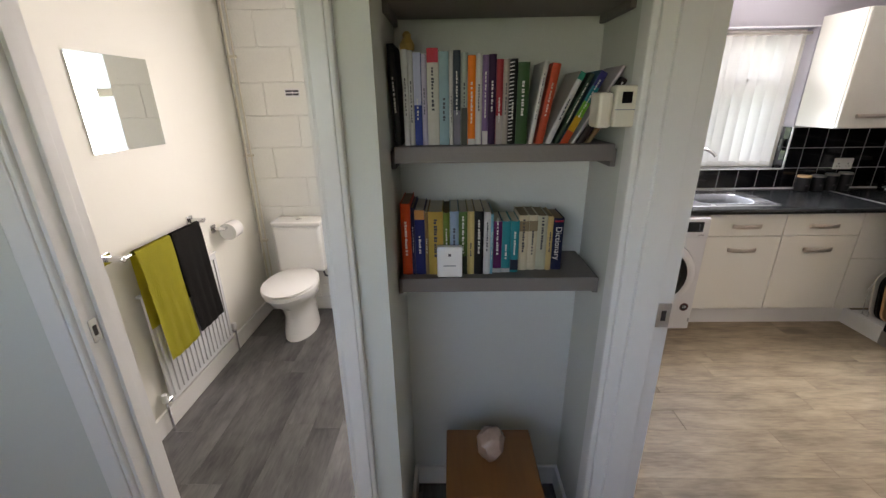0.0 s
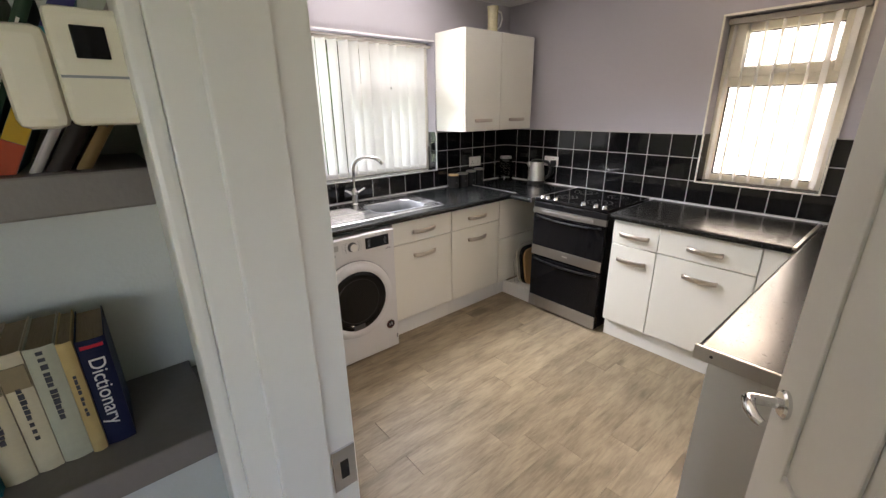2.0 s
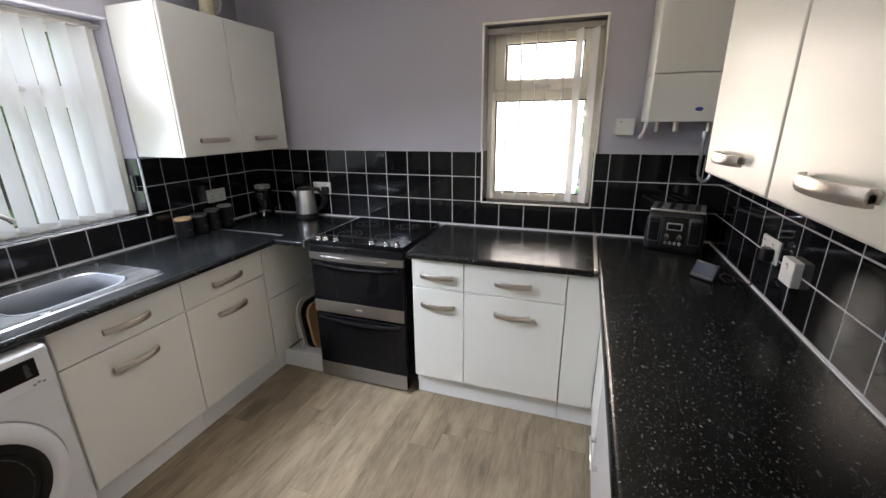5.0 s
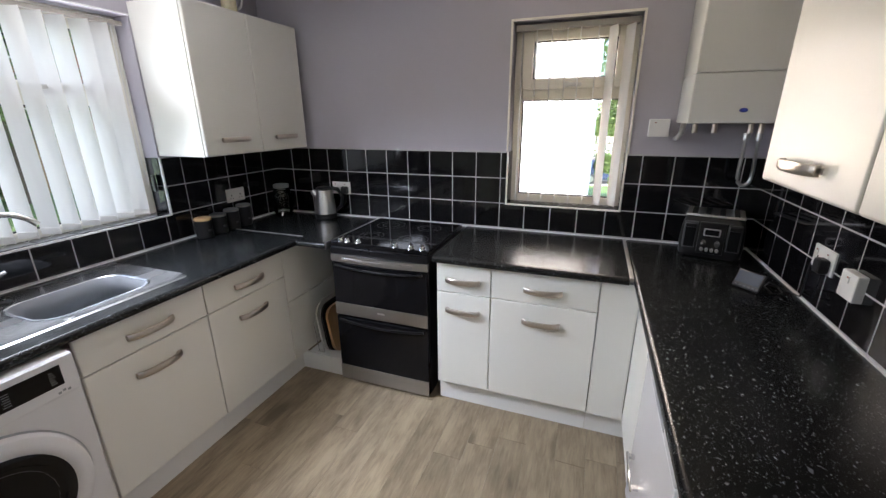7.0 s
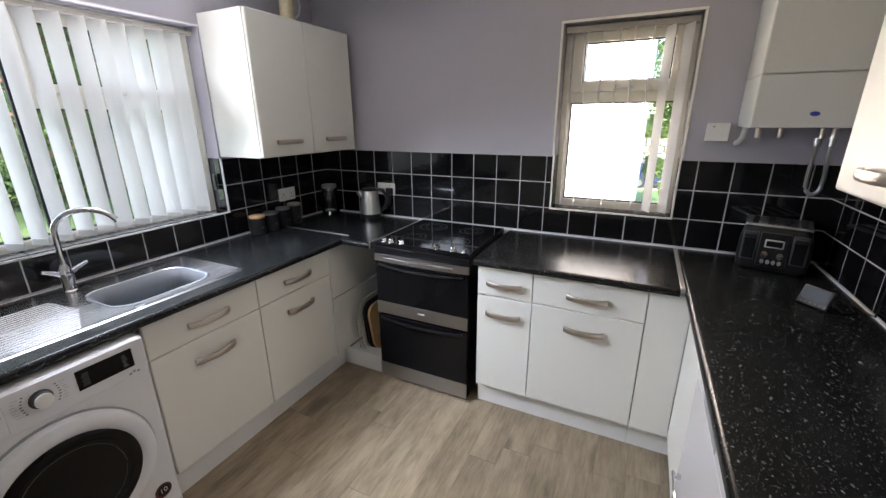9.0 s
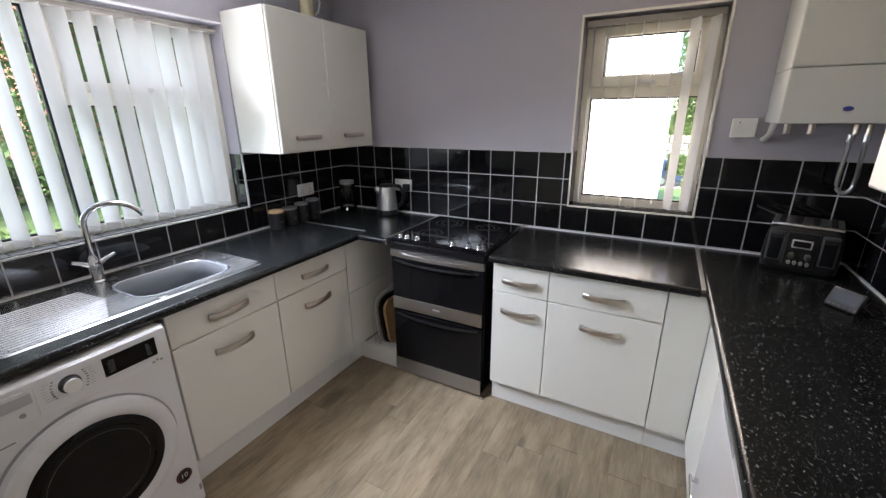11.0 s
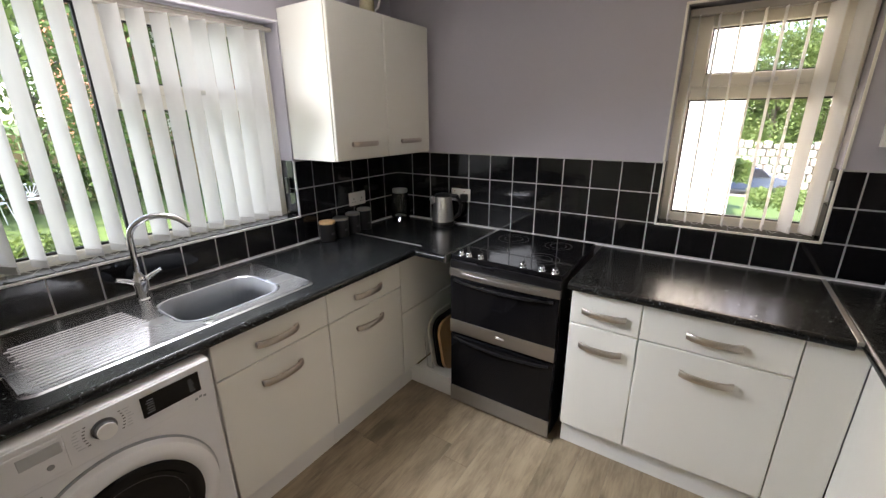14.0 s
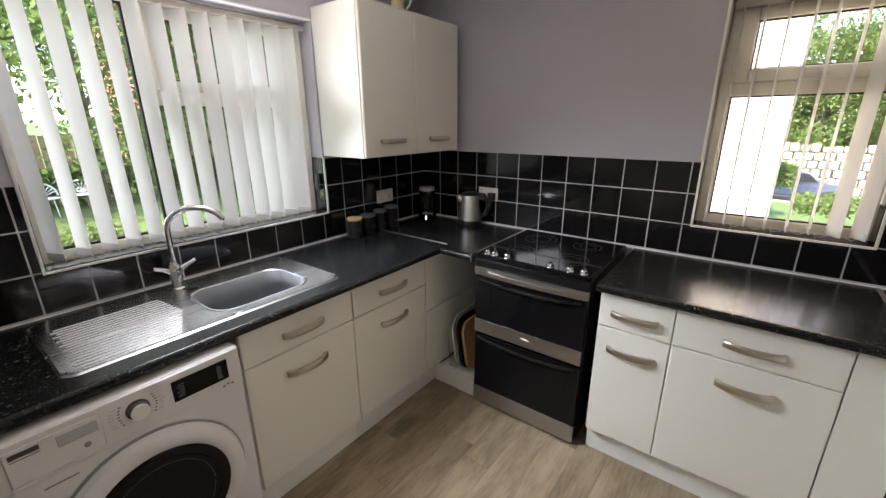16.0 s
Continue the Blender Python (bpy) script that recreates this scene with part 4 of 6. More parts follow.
tap = thing("mixer_tap", (1.795, 3.13, zt + 0.004), "chrome swan-neck mixer tap with two levers", "tap")
bm = bmesh.new()
lathe(bm, [(0.026, 0), (0.026, 0.006), (0.021, 0.012), (0.022, 0.05), (0.027, 0.075), (0.024, 0.10), (0.014, 0.115), (0.011, 0.125)], (1.795, 3.13, zt + 0.004), 20)
part("body", bm, CHROME, tap)
neck = [(1.795, 3.13, zt + 0.12), (1.796, 3.128, zt + 0.20), (1.797, 3.126, zt + 0.26)] + [(1.797 + 0.085 * (1 - math.cos(a)), 3.126 - 0.07 * (1 - math.cos(a)), zt + 0.26 + 0.085 * math.sin(a)) for a in [radians(12 * k) for k in range(1, 14)]]
part("spout", tube(bmesh.new(), neck, 0.0115, 14), CHROME, tap)
for s in (-1, 1):
    bm = tube(bmesh.new(), [(1.795 + s * 0.018, 3.128, zt + 0.085), (1.795 + s * 0.04, 3.122, zt + 0.10), (1.795 + s * 0.078, 3.115, zt + 0.118)], [0.012, 0.009, 0.0065], 12)
    part("lever", bm, CHROME, tap)

# ---- cooker ----
ck = thing("cooker", (3.23, 2.085, 0), "freestanding black and steel double-oven electric cooker", "cooker")
CX, CYA, CYB = 2.93, 1.783, 2.386
part("body", boxes((CX + 0.035, 3.53, CYA + 0.004, CYB - 0.004, 0.012, 0.882, 0.003), (CX + 0.06, 3.5, CYA + 0.03, CYB - 0.03, 0, 0.012)), BLACKENAMEL, ck)
part("hob", boxes((CX + 0.012, 3.535, CYA, CYB, 0.884, 0.912, 0.005)), HOBGLASS, ck, "black ceramic glass hob")
for x, y, r in ((3.12, 1.95, 0.09), (3.12, 2.22, 0.075), (3.38, 1.95, 0.075), (3.38, 2.22, 0.09)):
    bm = bmesh.new()
    for q in (r, r * 0.6):
        a, b = [[(x + rr * math.cos(2 * math.pi * k / 40), y + rr * math.sin(2 * math.pi * k / 40), 0.9124) for k in range(40)] for rr in (q, q - 0.0025)]
        loops(bm, [a, b])
    part("zone_ring", bm, BLACKPLASTIC, ck, "grey printed cooking zone ring")
bm = bmesh.new()
box(bm, CX + 0.0, CX + 0.05, CYA, CYB, 0.838, 0.884, 0.006)
part("control_panel", bm, BLACKENAMEL, ck)
bm = bmesh.new()
prof = []
for k in range(13):
    u = k / 12 * 2 - 1
    prof.append((CX - 0.002 - 0.018 * (1 - u * u), (CYA + CYB) / 2 + u * (CYB - CYA) / 2))
loops(bm, [[(x, y, z) for x, y in prof] + [(CX + 0.02, y, z) for x, y in prof[::-1]] for z in (0.800, 0.842)])
bmesh.ops.holes_fill(bm, edges=bm.edges[:])
part("fascia", bm, COOKSTEEL, ck, "bowed brushed steel fascia")
part("grip_slot", boxes((CX - 0.0205, CX - 0.01, 1.87, 2.30, 0.812, 0.826, 0.002)), COOKSTEEL, ck)
for y in (2.33, 2.285, 2.215, 1.985, 1.89, 1.825):
    k = part("knob", lathe(bmesh.new(), [(0.018, 0), (0.0185, 0.006), (0.0155, 0.01), (0.0145, 0.021), (0.012, 0.024), (0.001, 0.0245)], seg=20, m=pose(CX + 0.032, y, 0.909, 0, -8, 0)), CHROME, ck, "chrome cooker knob")
    part("pointer", boxes((CX + 0.018, CX + 0.046, y - 0.003, y + 0.003, 0.930, 0.9375, 0.001)), BLACKPLASTIC, k)


def oven_door(z0, z1, strip_z):
    ob = part("oven_door", boxes((CX, CX + 0.034, CYA + 0.006, CYB - 0.006, z0, z1, 0.004)), BLACKGLASS, ck, "black glass oven door")
    part("window", boxes((CX - 0.0015, CX + 0.003, CYA + 0.07, CYB - 0.07, z0 + 0.075 if strip_z else z0 + 0.06, z1 - 0.05, 0.001)), BLACKGLASS, ob, "dark inner oven window")
    part("trim_strip", boxes((CX - 0.004, CX + 0.004, CYA + 0.005, CYB - 0.005, strip_z[0], strip_z[1], 0.002)), COOKSTEEL, ob, "brushed steel trim strip")
    grip = bmesh.new()
    g = [(CX - 0.004 - 0.022 * (1 - (2 * k / 12 - 1) ** 2), CYA + 0.03 + (CYB - CYA - 0.06) * k / 12, z1 - 0.018 - 0.010 * (1 - (2 * k / 12 - 1) ** 2)) for k in range(13)]
    tube(grip, g, 0.0075, 10)
    part("door_grip", grip, BLACKENAMEL, ob, "bowed black door grip")


oven_door(0.455, 0.795, (0.462, 0.54))
oven_door(0.012, 0.448, (0.014, 0.112))
part("badge", boxes((CX - 0.0055, CX - 0.003, 2.055, 2.10, 0.500, 0.510, 0.0005)), TRIM, ck, "small pale maker's badge")

# boards and trays in the gap beside the cooker
def leaning_plate(name, x0, x1, h, thick, corner, place, tilt, mat, label, category, rim=0.0):
    """A flat board with rounded corners standing on its edge and leaning back; rim raises its border."""
    bm = bmesh.new()
    face = rounded(x0, x1, 0.0, h, corner, 8)
    inner = rounded(x0 + 0.012, x1 - 0.012, 0.012, h - 0.012, max(corner - 0.012, 0.01), 8)
    back = [(a, thick / 2, b) for a, b in face]
    edge = [(a, -thick / 2, b) for a, b in face]
    dish = [(a, -thick / 2 + rim, b) for a, b in inner]
    vs = loops(bm, [back, edge, dish])
    bm.faces.new(vs[0][::-1])
    bm.faces.new(vs[-1])
    bmesh.ops.transform(bm, matrix=pose(0, *place, tilt, 0, 0), verts=bm.verts)
    return solid(name, bm, mat, label, category)


CREAMBOARD = material("pale_scuffed_board", (0.62, 0.60, 0.54), 0.45, vary=0.12, scale=9, fine=90, bump=0.03)
leaning_plate("chopping_board", 2.985, 3.33, 0.315, 0.018, 0.075, (2.462, 0.1212), -9, BOARDWOOD, "worn wooden chopping board standing in the gap", "chopping board", 0.0015)
leaning_plate("baking_tray", 2.968, 3.34, 0.335, 0.014, 0.085, (2.492, 0.1212), -8, BLACKENAMEL, "dark baking tray leaning behind the chopping board", "tray", 0.008)
leaning_plate("serving_tray", 2.958, 3.35, 0.35, 0.010, 0.09, (2.522, 0.1212), -7.5, CREAMBOARD, "pale tray with rounded corners leaning in the gap", "tray", 0.005)
bd = bmesh.new()
for k in range(2):
    y = 2.545 + 0.04 * k
    tube(bd, [(2.985, y, 0.125), (2.975, y, 0.20), (2.985, y + 0.02, 0.31), (3.02, y + 0.03, 0.36), (3.30, y + 0.03, 0.38)], 0.0028, 6)
tube(bd, [(2.98, 2.545, 0.127), (2.98, 2.59, 0.127)], 0.0028, 6)
solid("wire_rack", bd, CHROME, "thin wire rack holding trays in the gap", "rack")

# ---- washing machine ----
MX0, MX1, MYF = 1.158, 1.753, 2.575
wm = thing("washing_machine", ((MX0 + MX1) / 2, 2.86, 0), "white front-loading washing machine under the worktop", "washing machine")
part("body", boxes((MX0, MX1, MYF, 3.12, 0.015, 0.858, 0.008, 3), (MX0 + 0.03, MX0 + 0.08, MYF + 0.03, MYF + 0.08, 0, 0.016), (MX1 - 0.08, MX1 - 0.03, MYF + 0.03, MYF + 0.08, 0, 0.016)), WHITEGOODS, wm)
part("control_panel", boxes((MX0 + 0.002, MX1 - 0.002, MYF - 0.006, MYF + 0.004, 0.722, 0.854, 0.004)), WHITEGOODS, wm)
dw = part("detergent_drawer", boxes((MX0 + 0.03, MX0 + 0.215, MYF - 0.010, MYF - 0.004, 0.736, 0.838, 0.004)), WHITEGOODS, wm)
part("grip", boxes((MX0 + 0.125, MX0 + 0.208, MYF - 0.0115, MYF - 0.008, 0.792, 0.826, 0.002)), LIGHTGREY, dw, "grey recessed drawer grip")
part("release_button", lathe(bmesh.new(), [(0.008, 0), (0.0075, 0.002), (0.001, 0.0024)], seg=18, m=pose(MX0 + 0.178, MYF - 0.0095, 0.765, 90, 0, 0)), MIDGREY, dw, "small round grey mark")
part("badge", boxes((MX0 + 0.040, MX0 + 0.095, MYF - 0.0115, MYF - 0.0095, 0.815, 0.828, 0.0005)), DARKGREY, dw, "dark maker's badge")
part("print_bar", boxes((MX0 + 0.040, MX0 + 0.095, MYF - 0.0112, MYF - 0.0095, 0.808, 0.8095)), DARKGREY, dw)
part("display", boxes((1.545, 1.709, MYF - 0.0085, MYF - 0.005, 0.762, 0.832, 0.002)), BLACKGLASS, wm, "black glass display")
for k in range(6):
    part("display_mark", boxes((1.557 + 0.004 * (k % 2), 1.577, MYF - 0.0092, MYF - 0.0084, 0.775 + 0.008 * k, 0.7765 + 0.008 * k)), MIDGREY, wm, "small pale printed mark")
    part("display_mark", boxes((1.675, 1.691 - 0.003 * (k % 3), MYF - 0.0092, MYF - 0.0084, 0.775 + 0.008 * k, 0.7765 + 0.008 * k)), MIDGREY, wm, "small pale printed mark")
# dark grey here paints the shadow at the rim of the white dial
dial = part("dial", lathe(bmesh.new(), [(0.030, 0), (0.0295, 0.004), (0.0245, 0.006), (0.0235, 0.02), (0.022, 0.022), (0.001, 0.0225)], seg=28, m=pose(1.456, MYF - 0.005, 0.797, 90, 0, 0)), DARKGREY, wm, "programme dial, dark grey for the shadow round its rim")
part("dial_cap", lathe(bmesh.new(), [(0.0232, 0), (0.0228, 0.004), (0.001, 0.0045)], seg=28, m=pose(1.456, MYF - 0.0262, 0.797, 90, 0, 0)), WHITEPLASTIC, dial, "white dial face")
for side in (-1, 1):
    for k in range(7):
        z = 0.797 + 0.0095 * (k - 3)
        u = 1.456 + side * (0.046 - 0.0012 * abs(k - 3) ** 1.6)
        part("dial_mark", boxes((u - 0.0030, u + 0.0030, MYF - 0.0068, MYF - 0.0058, z - 0.0013, z + 0.0013)), GASKET, wm, "small printed programme mark")
        part("print_bar", boxes((u + side * 0.016 - 0.008, u + side * 0.016 + 0.007 - 0.003 * (k % 3), MYF - 0.0066, MYF - 0.0058, z - 0.0010, z + 0.0010)), LIGHTGREY, wm, "faint printed programme name")
DC = (1.455, 0.45)
rot = pose(DC[0], MYF, DC[1], 90, 0, 0)
door = part("door", lathe(bmesh.new(), [(0.252, -0.01), (0.252, 0.012), (0.245, 0.030), (0.225, 0.040), (0.205, 0.040), (0.190, 0.030), (0.19, 0.01)], seg=56, m=rot), WHITEGOODS, wm, "round white porthole door ring")
# grey ring puts the recess's shade round the door into colour
part("door_rim", lathe(bmesh.new(), [(0.2575, -0.008), (0.2575, 0.004), (0.252, 0.008)], seg=56, m=rot), MIDGREY, door, "grey ring painted for the shadow round the door")
part("door_glass", lathe(bmesh.new(), [(0.199, 0.031), (0.180, 0.037), (0.165, 0.036), (0.150, 0.022), (0.10, 0.008), (0.001, 0.004)], seg=48, m=rot), BLACKGLASS, door, "dark bowl-shaped door glass")
lip = bmesh.new()
tube(lip, [(DC[0] + 0.145 * math.cos(radians(a)), MYF - 0.028, DC[1] + 0.145 * math.sin(radians(a))) for a in range(0, 361, 12)], 0.0035, 6)
part("glass_rim", lip, DARKGREY, door)
part("door_catch", boxes((DC[0] - 0.05, DC[0] + 0.03, MYF - 0.042, MYF - 0.034, DC[1] - 0.188, DC[1] - 0.155, 0.004)), DARKGREY, door)
bdg = part("badge_sticker", lathe(bmesh.new(), [(0.031, 0), (0.031, 0.0012), (0.001, 0.0014)], seg=32, m=pose(1.692, MYF - 0.0003, 0.195, 90, 0, 0)), BLACKPLASTIC, wm, "round black warranty sticker")
REDBROWN = material("red_print", (0.25, 0.05, 0.04), 0.5, vary=0.05)
ring = bmesh.new()
tube(ring, [(1.692 + 0.026 * math.cos(radians(a)), MYF - 0.002, 0.195 + 0.026 * math.sin(radians(a))) for a in range(0, 361, 15)], 0.0013, 5)
part("sticker_ring", ring, REDBROWN, bdg)
words("number", "10", 0.030, pose(1.692, MYF - 0.0021, 0.195, 90, 0, 0), TRIM, bdg, "white printed number ten")
bm = bmesh.new()
box(bm, 1.735, 1.745, MYF - 0.0008, MYF + 0.001, 0.075, 0.105)
part("energy_mark", bm, MIDGREY, wm, "tiny grey printed mark")
for k in range(3):
    part("print_bar", boxes((1.685 + 0.013 * k, 1.694 + 0.013 * k, MYF - 0.0065, MYF - 0.0055, 0.733 + 0.004 * (k % 2), 0.741 + 0.004 * (k % 2))), MIDGREY, wm)
part("print_bar", boxes((1.235, 1.305, MYF - 0.0008, MYF + 0.001, 0.688, 0.693)), MIDGREY, wm)

# ---- boiler ----
bo = thing("boiler", (3.40, 0.435, 1.545), "white wall-hung gas boiler with a blue badge", "boiler")
part("casing", boxes((3.25, KX1 - 0.002, 0.225, 0.635, 1.7575, 2.30, 0.006, 3)), BOILERWHITE, bo)
part("flap", boxes((3.2505, KX1 - 0.002, 0.2255, 0.6345, 1.547, 1.7555, 0.005, 3)), BOILERWHITE, bo, "white lower control flap")
BLUE = material("blue_enamel", (0.03, 0.05, 0.35), 0.3, vary=0.05)
part("badge", lathe(bmesh.new(), [(0.017, 0), (0.016, 0.003), (0.001, 0.004)], seg=24, m=pose(3.252, 0.43, 1.602, 0, -90, 0) @ Matrix.Diagonal((0.55, 1, 1, 1))), BLUE, bo, "oval blue badge")
for y, x in ((0.30, 3.42), (0.335, 3.44), (0.48, 3.45), (0.56, 3.47)):
    part("pipe_stub", tube(bmesh.new(), [(x, y, 1.548), (x, y, 1.50)], 0.012, 10), NICKEL, bo, "chrome pipe tail")
bm = tube(bmesh.new(), [(3.42, 0.30, 1.50), (3.42, 0.30, 1.47)], 0.015, 10)
tube(bm, [(3.44, 0.345, 1.50), (3.44, 0.345, 1.47)], 0.015, 10)
tube(bm, [(3.44, 0.345, 1.475), (3.44, 0.347, 1.38)] + [(3.44 - 0.008 * k / 10, 0.320 + 0.028 * math.cos(radians(18 * k)), 1.30 - 0.045 * math.sin(radians(18 * k)) + (0.03 if k in (0, 10) else 0)) for k in range(11)] + [(3.42, 0.298, 1.38), (3.42, 0.30, 1.475)], 0.0088, 9)
part("filling_loop", bm, STEEL, bo, "braided steel filling loop hose")
part("waste_pipe", tube(bmesh.new(), [(3.47, 0.61, 1.55), (3.475, 0.615, 1.50), (3.50, 0.625, 1.475), (3.549, 0.625, 1.47)], 0.013, 10), WHITEPLASTIC, bo, "white plastic condensate pipe")


# ---- sockets and switches ----
def wall_plate(name, m, w, h, depth, switches, holes, label, category, plug=False):
    """Plate drawn at the origin on the plane y = 0, facing -y."""
    ob = thing(name, (0, 0, 0), label, category)
    part("plate", boxes((-w / 2, w / 2, -depth, 0, -h / 2, h / 2, 0.004)), WHITEPLASTIC, ob)
    for x in switches:
        part("rocker", boxes((x - 0.006, x + 0.006, -depth - 0.003, -depth + 0.002, 0.008, 0.03, 0.0015)), WHITEPLASTIC, ob)
        part("neon", boxes((x - 0.004, x + 0.004, -depth - 0.0038, -depth - 0.002, 0.024, 0.029)), REDBROWN, ob, "red switch mark")
    for x in holes:
        bmh = boxes((x - 0.004, x + 0.004, -depth - 0.0006, -depth + 0.002, -0.004, 0.005), (x - 0.014, x - 0.007, -depth - 0.0006, -depth + 0.002, -0.022, -0.017), (x + 0.007, x + 0.014, -depth - 0.0006, -depth + 0.002, -0.022, -0.017))
        part("pin_holes", bmh, GASKET, ob, "dark pin holes")
    if plug:
        part("plug_top", boxes((0.013, 0.062, -depth - 0.034, -depth - 0.0008, -0.038, 0.014, 0.008)), BLACKPLASTIC, ob, "black plug pushed in")
    put(ob, m)
    return ob


wall_plate("double_socket", pose(3.118, KY1 - 0.0062, 1.10), 0.146, 0.086, 0.010, (), (-0.036, 0.036), "white double socket on the black tiles", "socket")
wall_plate("double_socket", pose(KX1 - 0.0062, 2.685, 1.108, 0, 0, -90), 0.146, 0.086, 0.010, (-0.045, 0.03), (-0.036,), "white double socket with a black kettle plug", "socket", True)
wall_plate("switch_plate", pose(KX1 - 0.001, 0.712, 1.521, 0, 0, -90), 0.098, 0.088, 0.028, (-0.02,), (), "white fused switch beside the boiler", "switch")
wall_plate("double_socket", pose(2.81, KY0 + 0.0062, 1.092, 0, 0, 180), 0.146, 0.086, 0.010, (-0.045, 0.03), (-0.036,), "white double socket with a black plug above the long worktop", "socket", True)
wall_plate("switch_box", pose(2.60, KY0 + 0.0062, 1.075, 0, 0, 180), 0.088, 0.086, 0.03, (0.0,), (), "white surface-mounted switch box on the tiles", "switch")

# ---- things on the worktops ----
kt = thing("kettle", (3.43, 2.745, WZ1), "brushed steel jug kettle with black lid and handle", "kettle")
KB = (3.43, 2.745, WZ1 + 0.001)  # kettle foot
part("base_plate", lathe(bmesh.new(), [(0.075, 0), (0.076, 0.01), (0.07, 0.018), (0.001, 0.019)], KB, 32), BLACKPLASTIC, kt)
part("body", lathe(bmesh.new(), [(0.074, 0.02), (0.0745, 0.03), (0.069, 0.10), (0.060, 0.18), (0.056, 0.20), (0.05, 0.203)], KB, 36), KETTLE, kt)
part("foot_band", lathe(bmesh.new(), [(0.0755, 0.018), (0.0765, 0.03), (0.075, 0.034)], KB, 36), BLACKPLASTIC, kt)
part("lid", lathe(bmesh.new(), [(0.0565, 0.199), (0.057, 0.206), (0.05, 0.214), (0.03, 0.219), (0.001, 0.22)], KB, 32), BLACKPLASTIC, kt)
bm = bmesh.new()
tube(bm, [(3.43 + 0.03, 2.745 - 0.045, WZ1 + 0.205), (3.44 + 0.03, 2.745 - 0.085, WZ1 + 0.20), (3.445 + 0.03, 2.745 - 0.115, WZ1 + 0.15), (3.44 + 0.03, 2.745 - 0.105, WZ1 + 0.085), (3.43 + 0.03, 2.745 - 0.062, WZ1 + 0.045)], [0.014, 0.0145, 0.013, 0.013, 0.012], 10)
part("handle", bm, BLACKPLASTIC, kt)
bm = bmesh.new()
tube(bm, [(3.40, 2.79, WZ1 + 0.165), (3.385, 2.812, WZ1 + 0.192)], [0.028, 0.016], 12)
part("spout", bm, STEEL, kt)
bm = tube(bmesh.new(), [(3.50, 2.70, WZ1 + 0.006), (3.525, 2.655, WZ1 + 0.02), (3.53, 2.65, WZ1 + 0.10), (3.515, 2.652, WZ1 + 0.185)], 0.0035, 7)
part("flex", bm, BLACKPLASTIC, kt, "black kettle flex")

put(kt, pose(3.455, 2.775, WZ1) @ Matrix.Diagonal((1.0, 1.0, 1.0, 1)))

jr = thing("drinks_dispenser", (3.40, 3.10, WZ1), "clear glass drinks dispenser jar with a small tap", "jar")
JB = (3.40, 3.10, WZ1 + 0.001)
part("jar", lathe(bmesh.new(), [(0.058, 0.0), (0.064, 0.006), (0.066, 0.03), (0.066, 0.165), (0.055, 0.19), (0.05, 0.20), (0.05, 0.215), (0.047, 0.215), (0.047, 0.20), (0.062, 0.165), (0.062, 0.03), (0.058, 0.012), (0.001, 0.011)], JB, 28), JARGLASS, jr)
part("lid", lathe(bmesh.new(), [(0.052, 0.205), (0.053, 0.226), (0.05, 0.23), (0.001, 0.231)], JB, 28), STEEL, jr, "steel screw lid")
bm = tube(bmesh.new(), [(3.348, 3.065, WZ1 + 0.04), (3.325, 3.048, WZ1 + 0.04), (3.318, 3.043, WZ1 + 0.02)], 0.007, 8)
tube(bm, [(3.328, 3.05, WZ1 + 0.042), (3.328, 3.05, WZ1 + 0.066)], 0.005, 8)
part("spigot", bm, CHROME, jr, "small chrome tap")

WOODLID = material("bamboo_lid", (0.50, 0.33, 0.17), 0.5, vary=0.15, scale=14, fine=80, bump=0.03)


def canister(x, y, lid_mat, label, r=0.047, h=0.115):
    ob = thing("storage_canister", (x, y, WZ1), label, "canister", "black storage canisters")
    b = (x, y, WZ1 + 0.0005)
    part("body", lathe(bmesh.new(), [(r - 0.003, 0), (r, 0.003), (r, h - 0.012), (r - 0.002, h - 0.01)], b, 28), BLACKPLASTIC, ob)
    part("lid", lathe(bmesh.new(), [(r + 0.001, h - 0.011), (r + 0.001, h), (r - 0.004, h + 0.004), (0.001, h + 0.005)], b, 28), lid_mat, ob)
    if lid_mat is not WOODLID:
        part("lid_band", lathe(bmesh.new(), [(r + 0.0016, h - 0.006), (r + 0.0018, h - 0.001)], b, 28), NICKEL, ob)
    part("label_bar", boxes((x - 0.012, x + 0.012, y - r - 0.0012, y - r + 0.004, WZ1 + 0.04, WZ1 + 0.052)), DARKGREY, ob)


canister(2.79, 3.165, WOODLID, "matt black canister with a wooden lid")
canister(2.90, 3.168, STEEL, "matt black canister with a steel lid")
canister(3.005, 3.170, STEEL, "matt black canister with a steel lid", 0.044, 0.125)
canister(3.108, 3.172, STEEL, "matt black canister with a steel lid", 0.044, 0.135)

# toaster
ts = thing("toaster", (0, 0, 0), "black four-slot toaster with a steel top", "toaster")
bm = bmesh.new()
secs = []
for z, dx, dy in ((0.012, 0.0, 0.0), (0.06, 0.004, 0.004), (0.13, 0.0, 0.0), (0.165, -0.010, -0.010), (0.178, -0.022, -0.022)):
    secs.append([(x, y, z) for x, y in rounded(-0.150 - dx, 0.150 + dx, -0.118 - dy, 0.118 + dy, 0.035, 5)])
vs = loops(bm, secs)
bm.faces.new(vs[0][::-1])
bm.faces.new(vs[-1])
box(bm, -0.12, 0.12, -0.09, 0.09, 0.0, 0.014)
part("casing", bm, BLACKPLASTIC, ts)
top = part("top_plate", boxes((-0.138, 0.138, -0.108, 0.104, 0.176, 0.184, 0.003)), KETTLE, ts, "bright steel top plate")
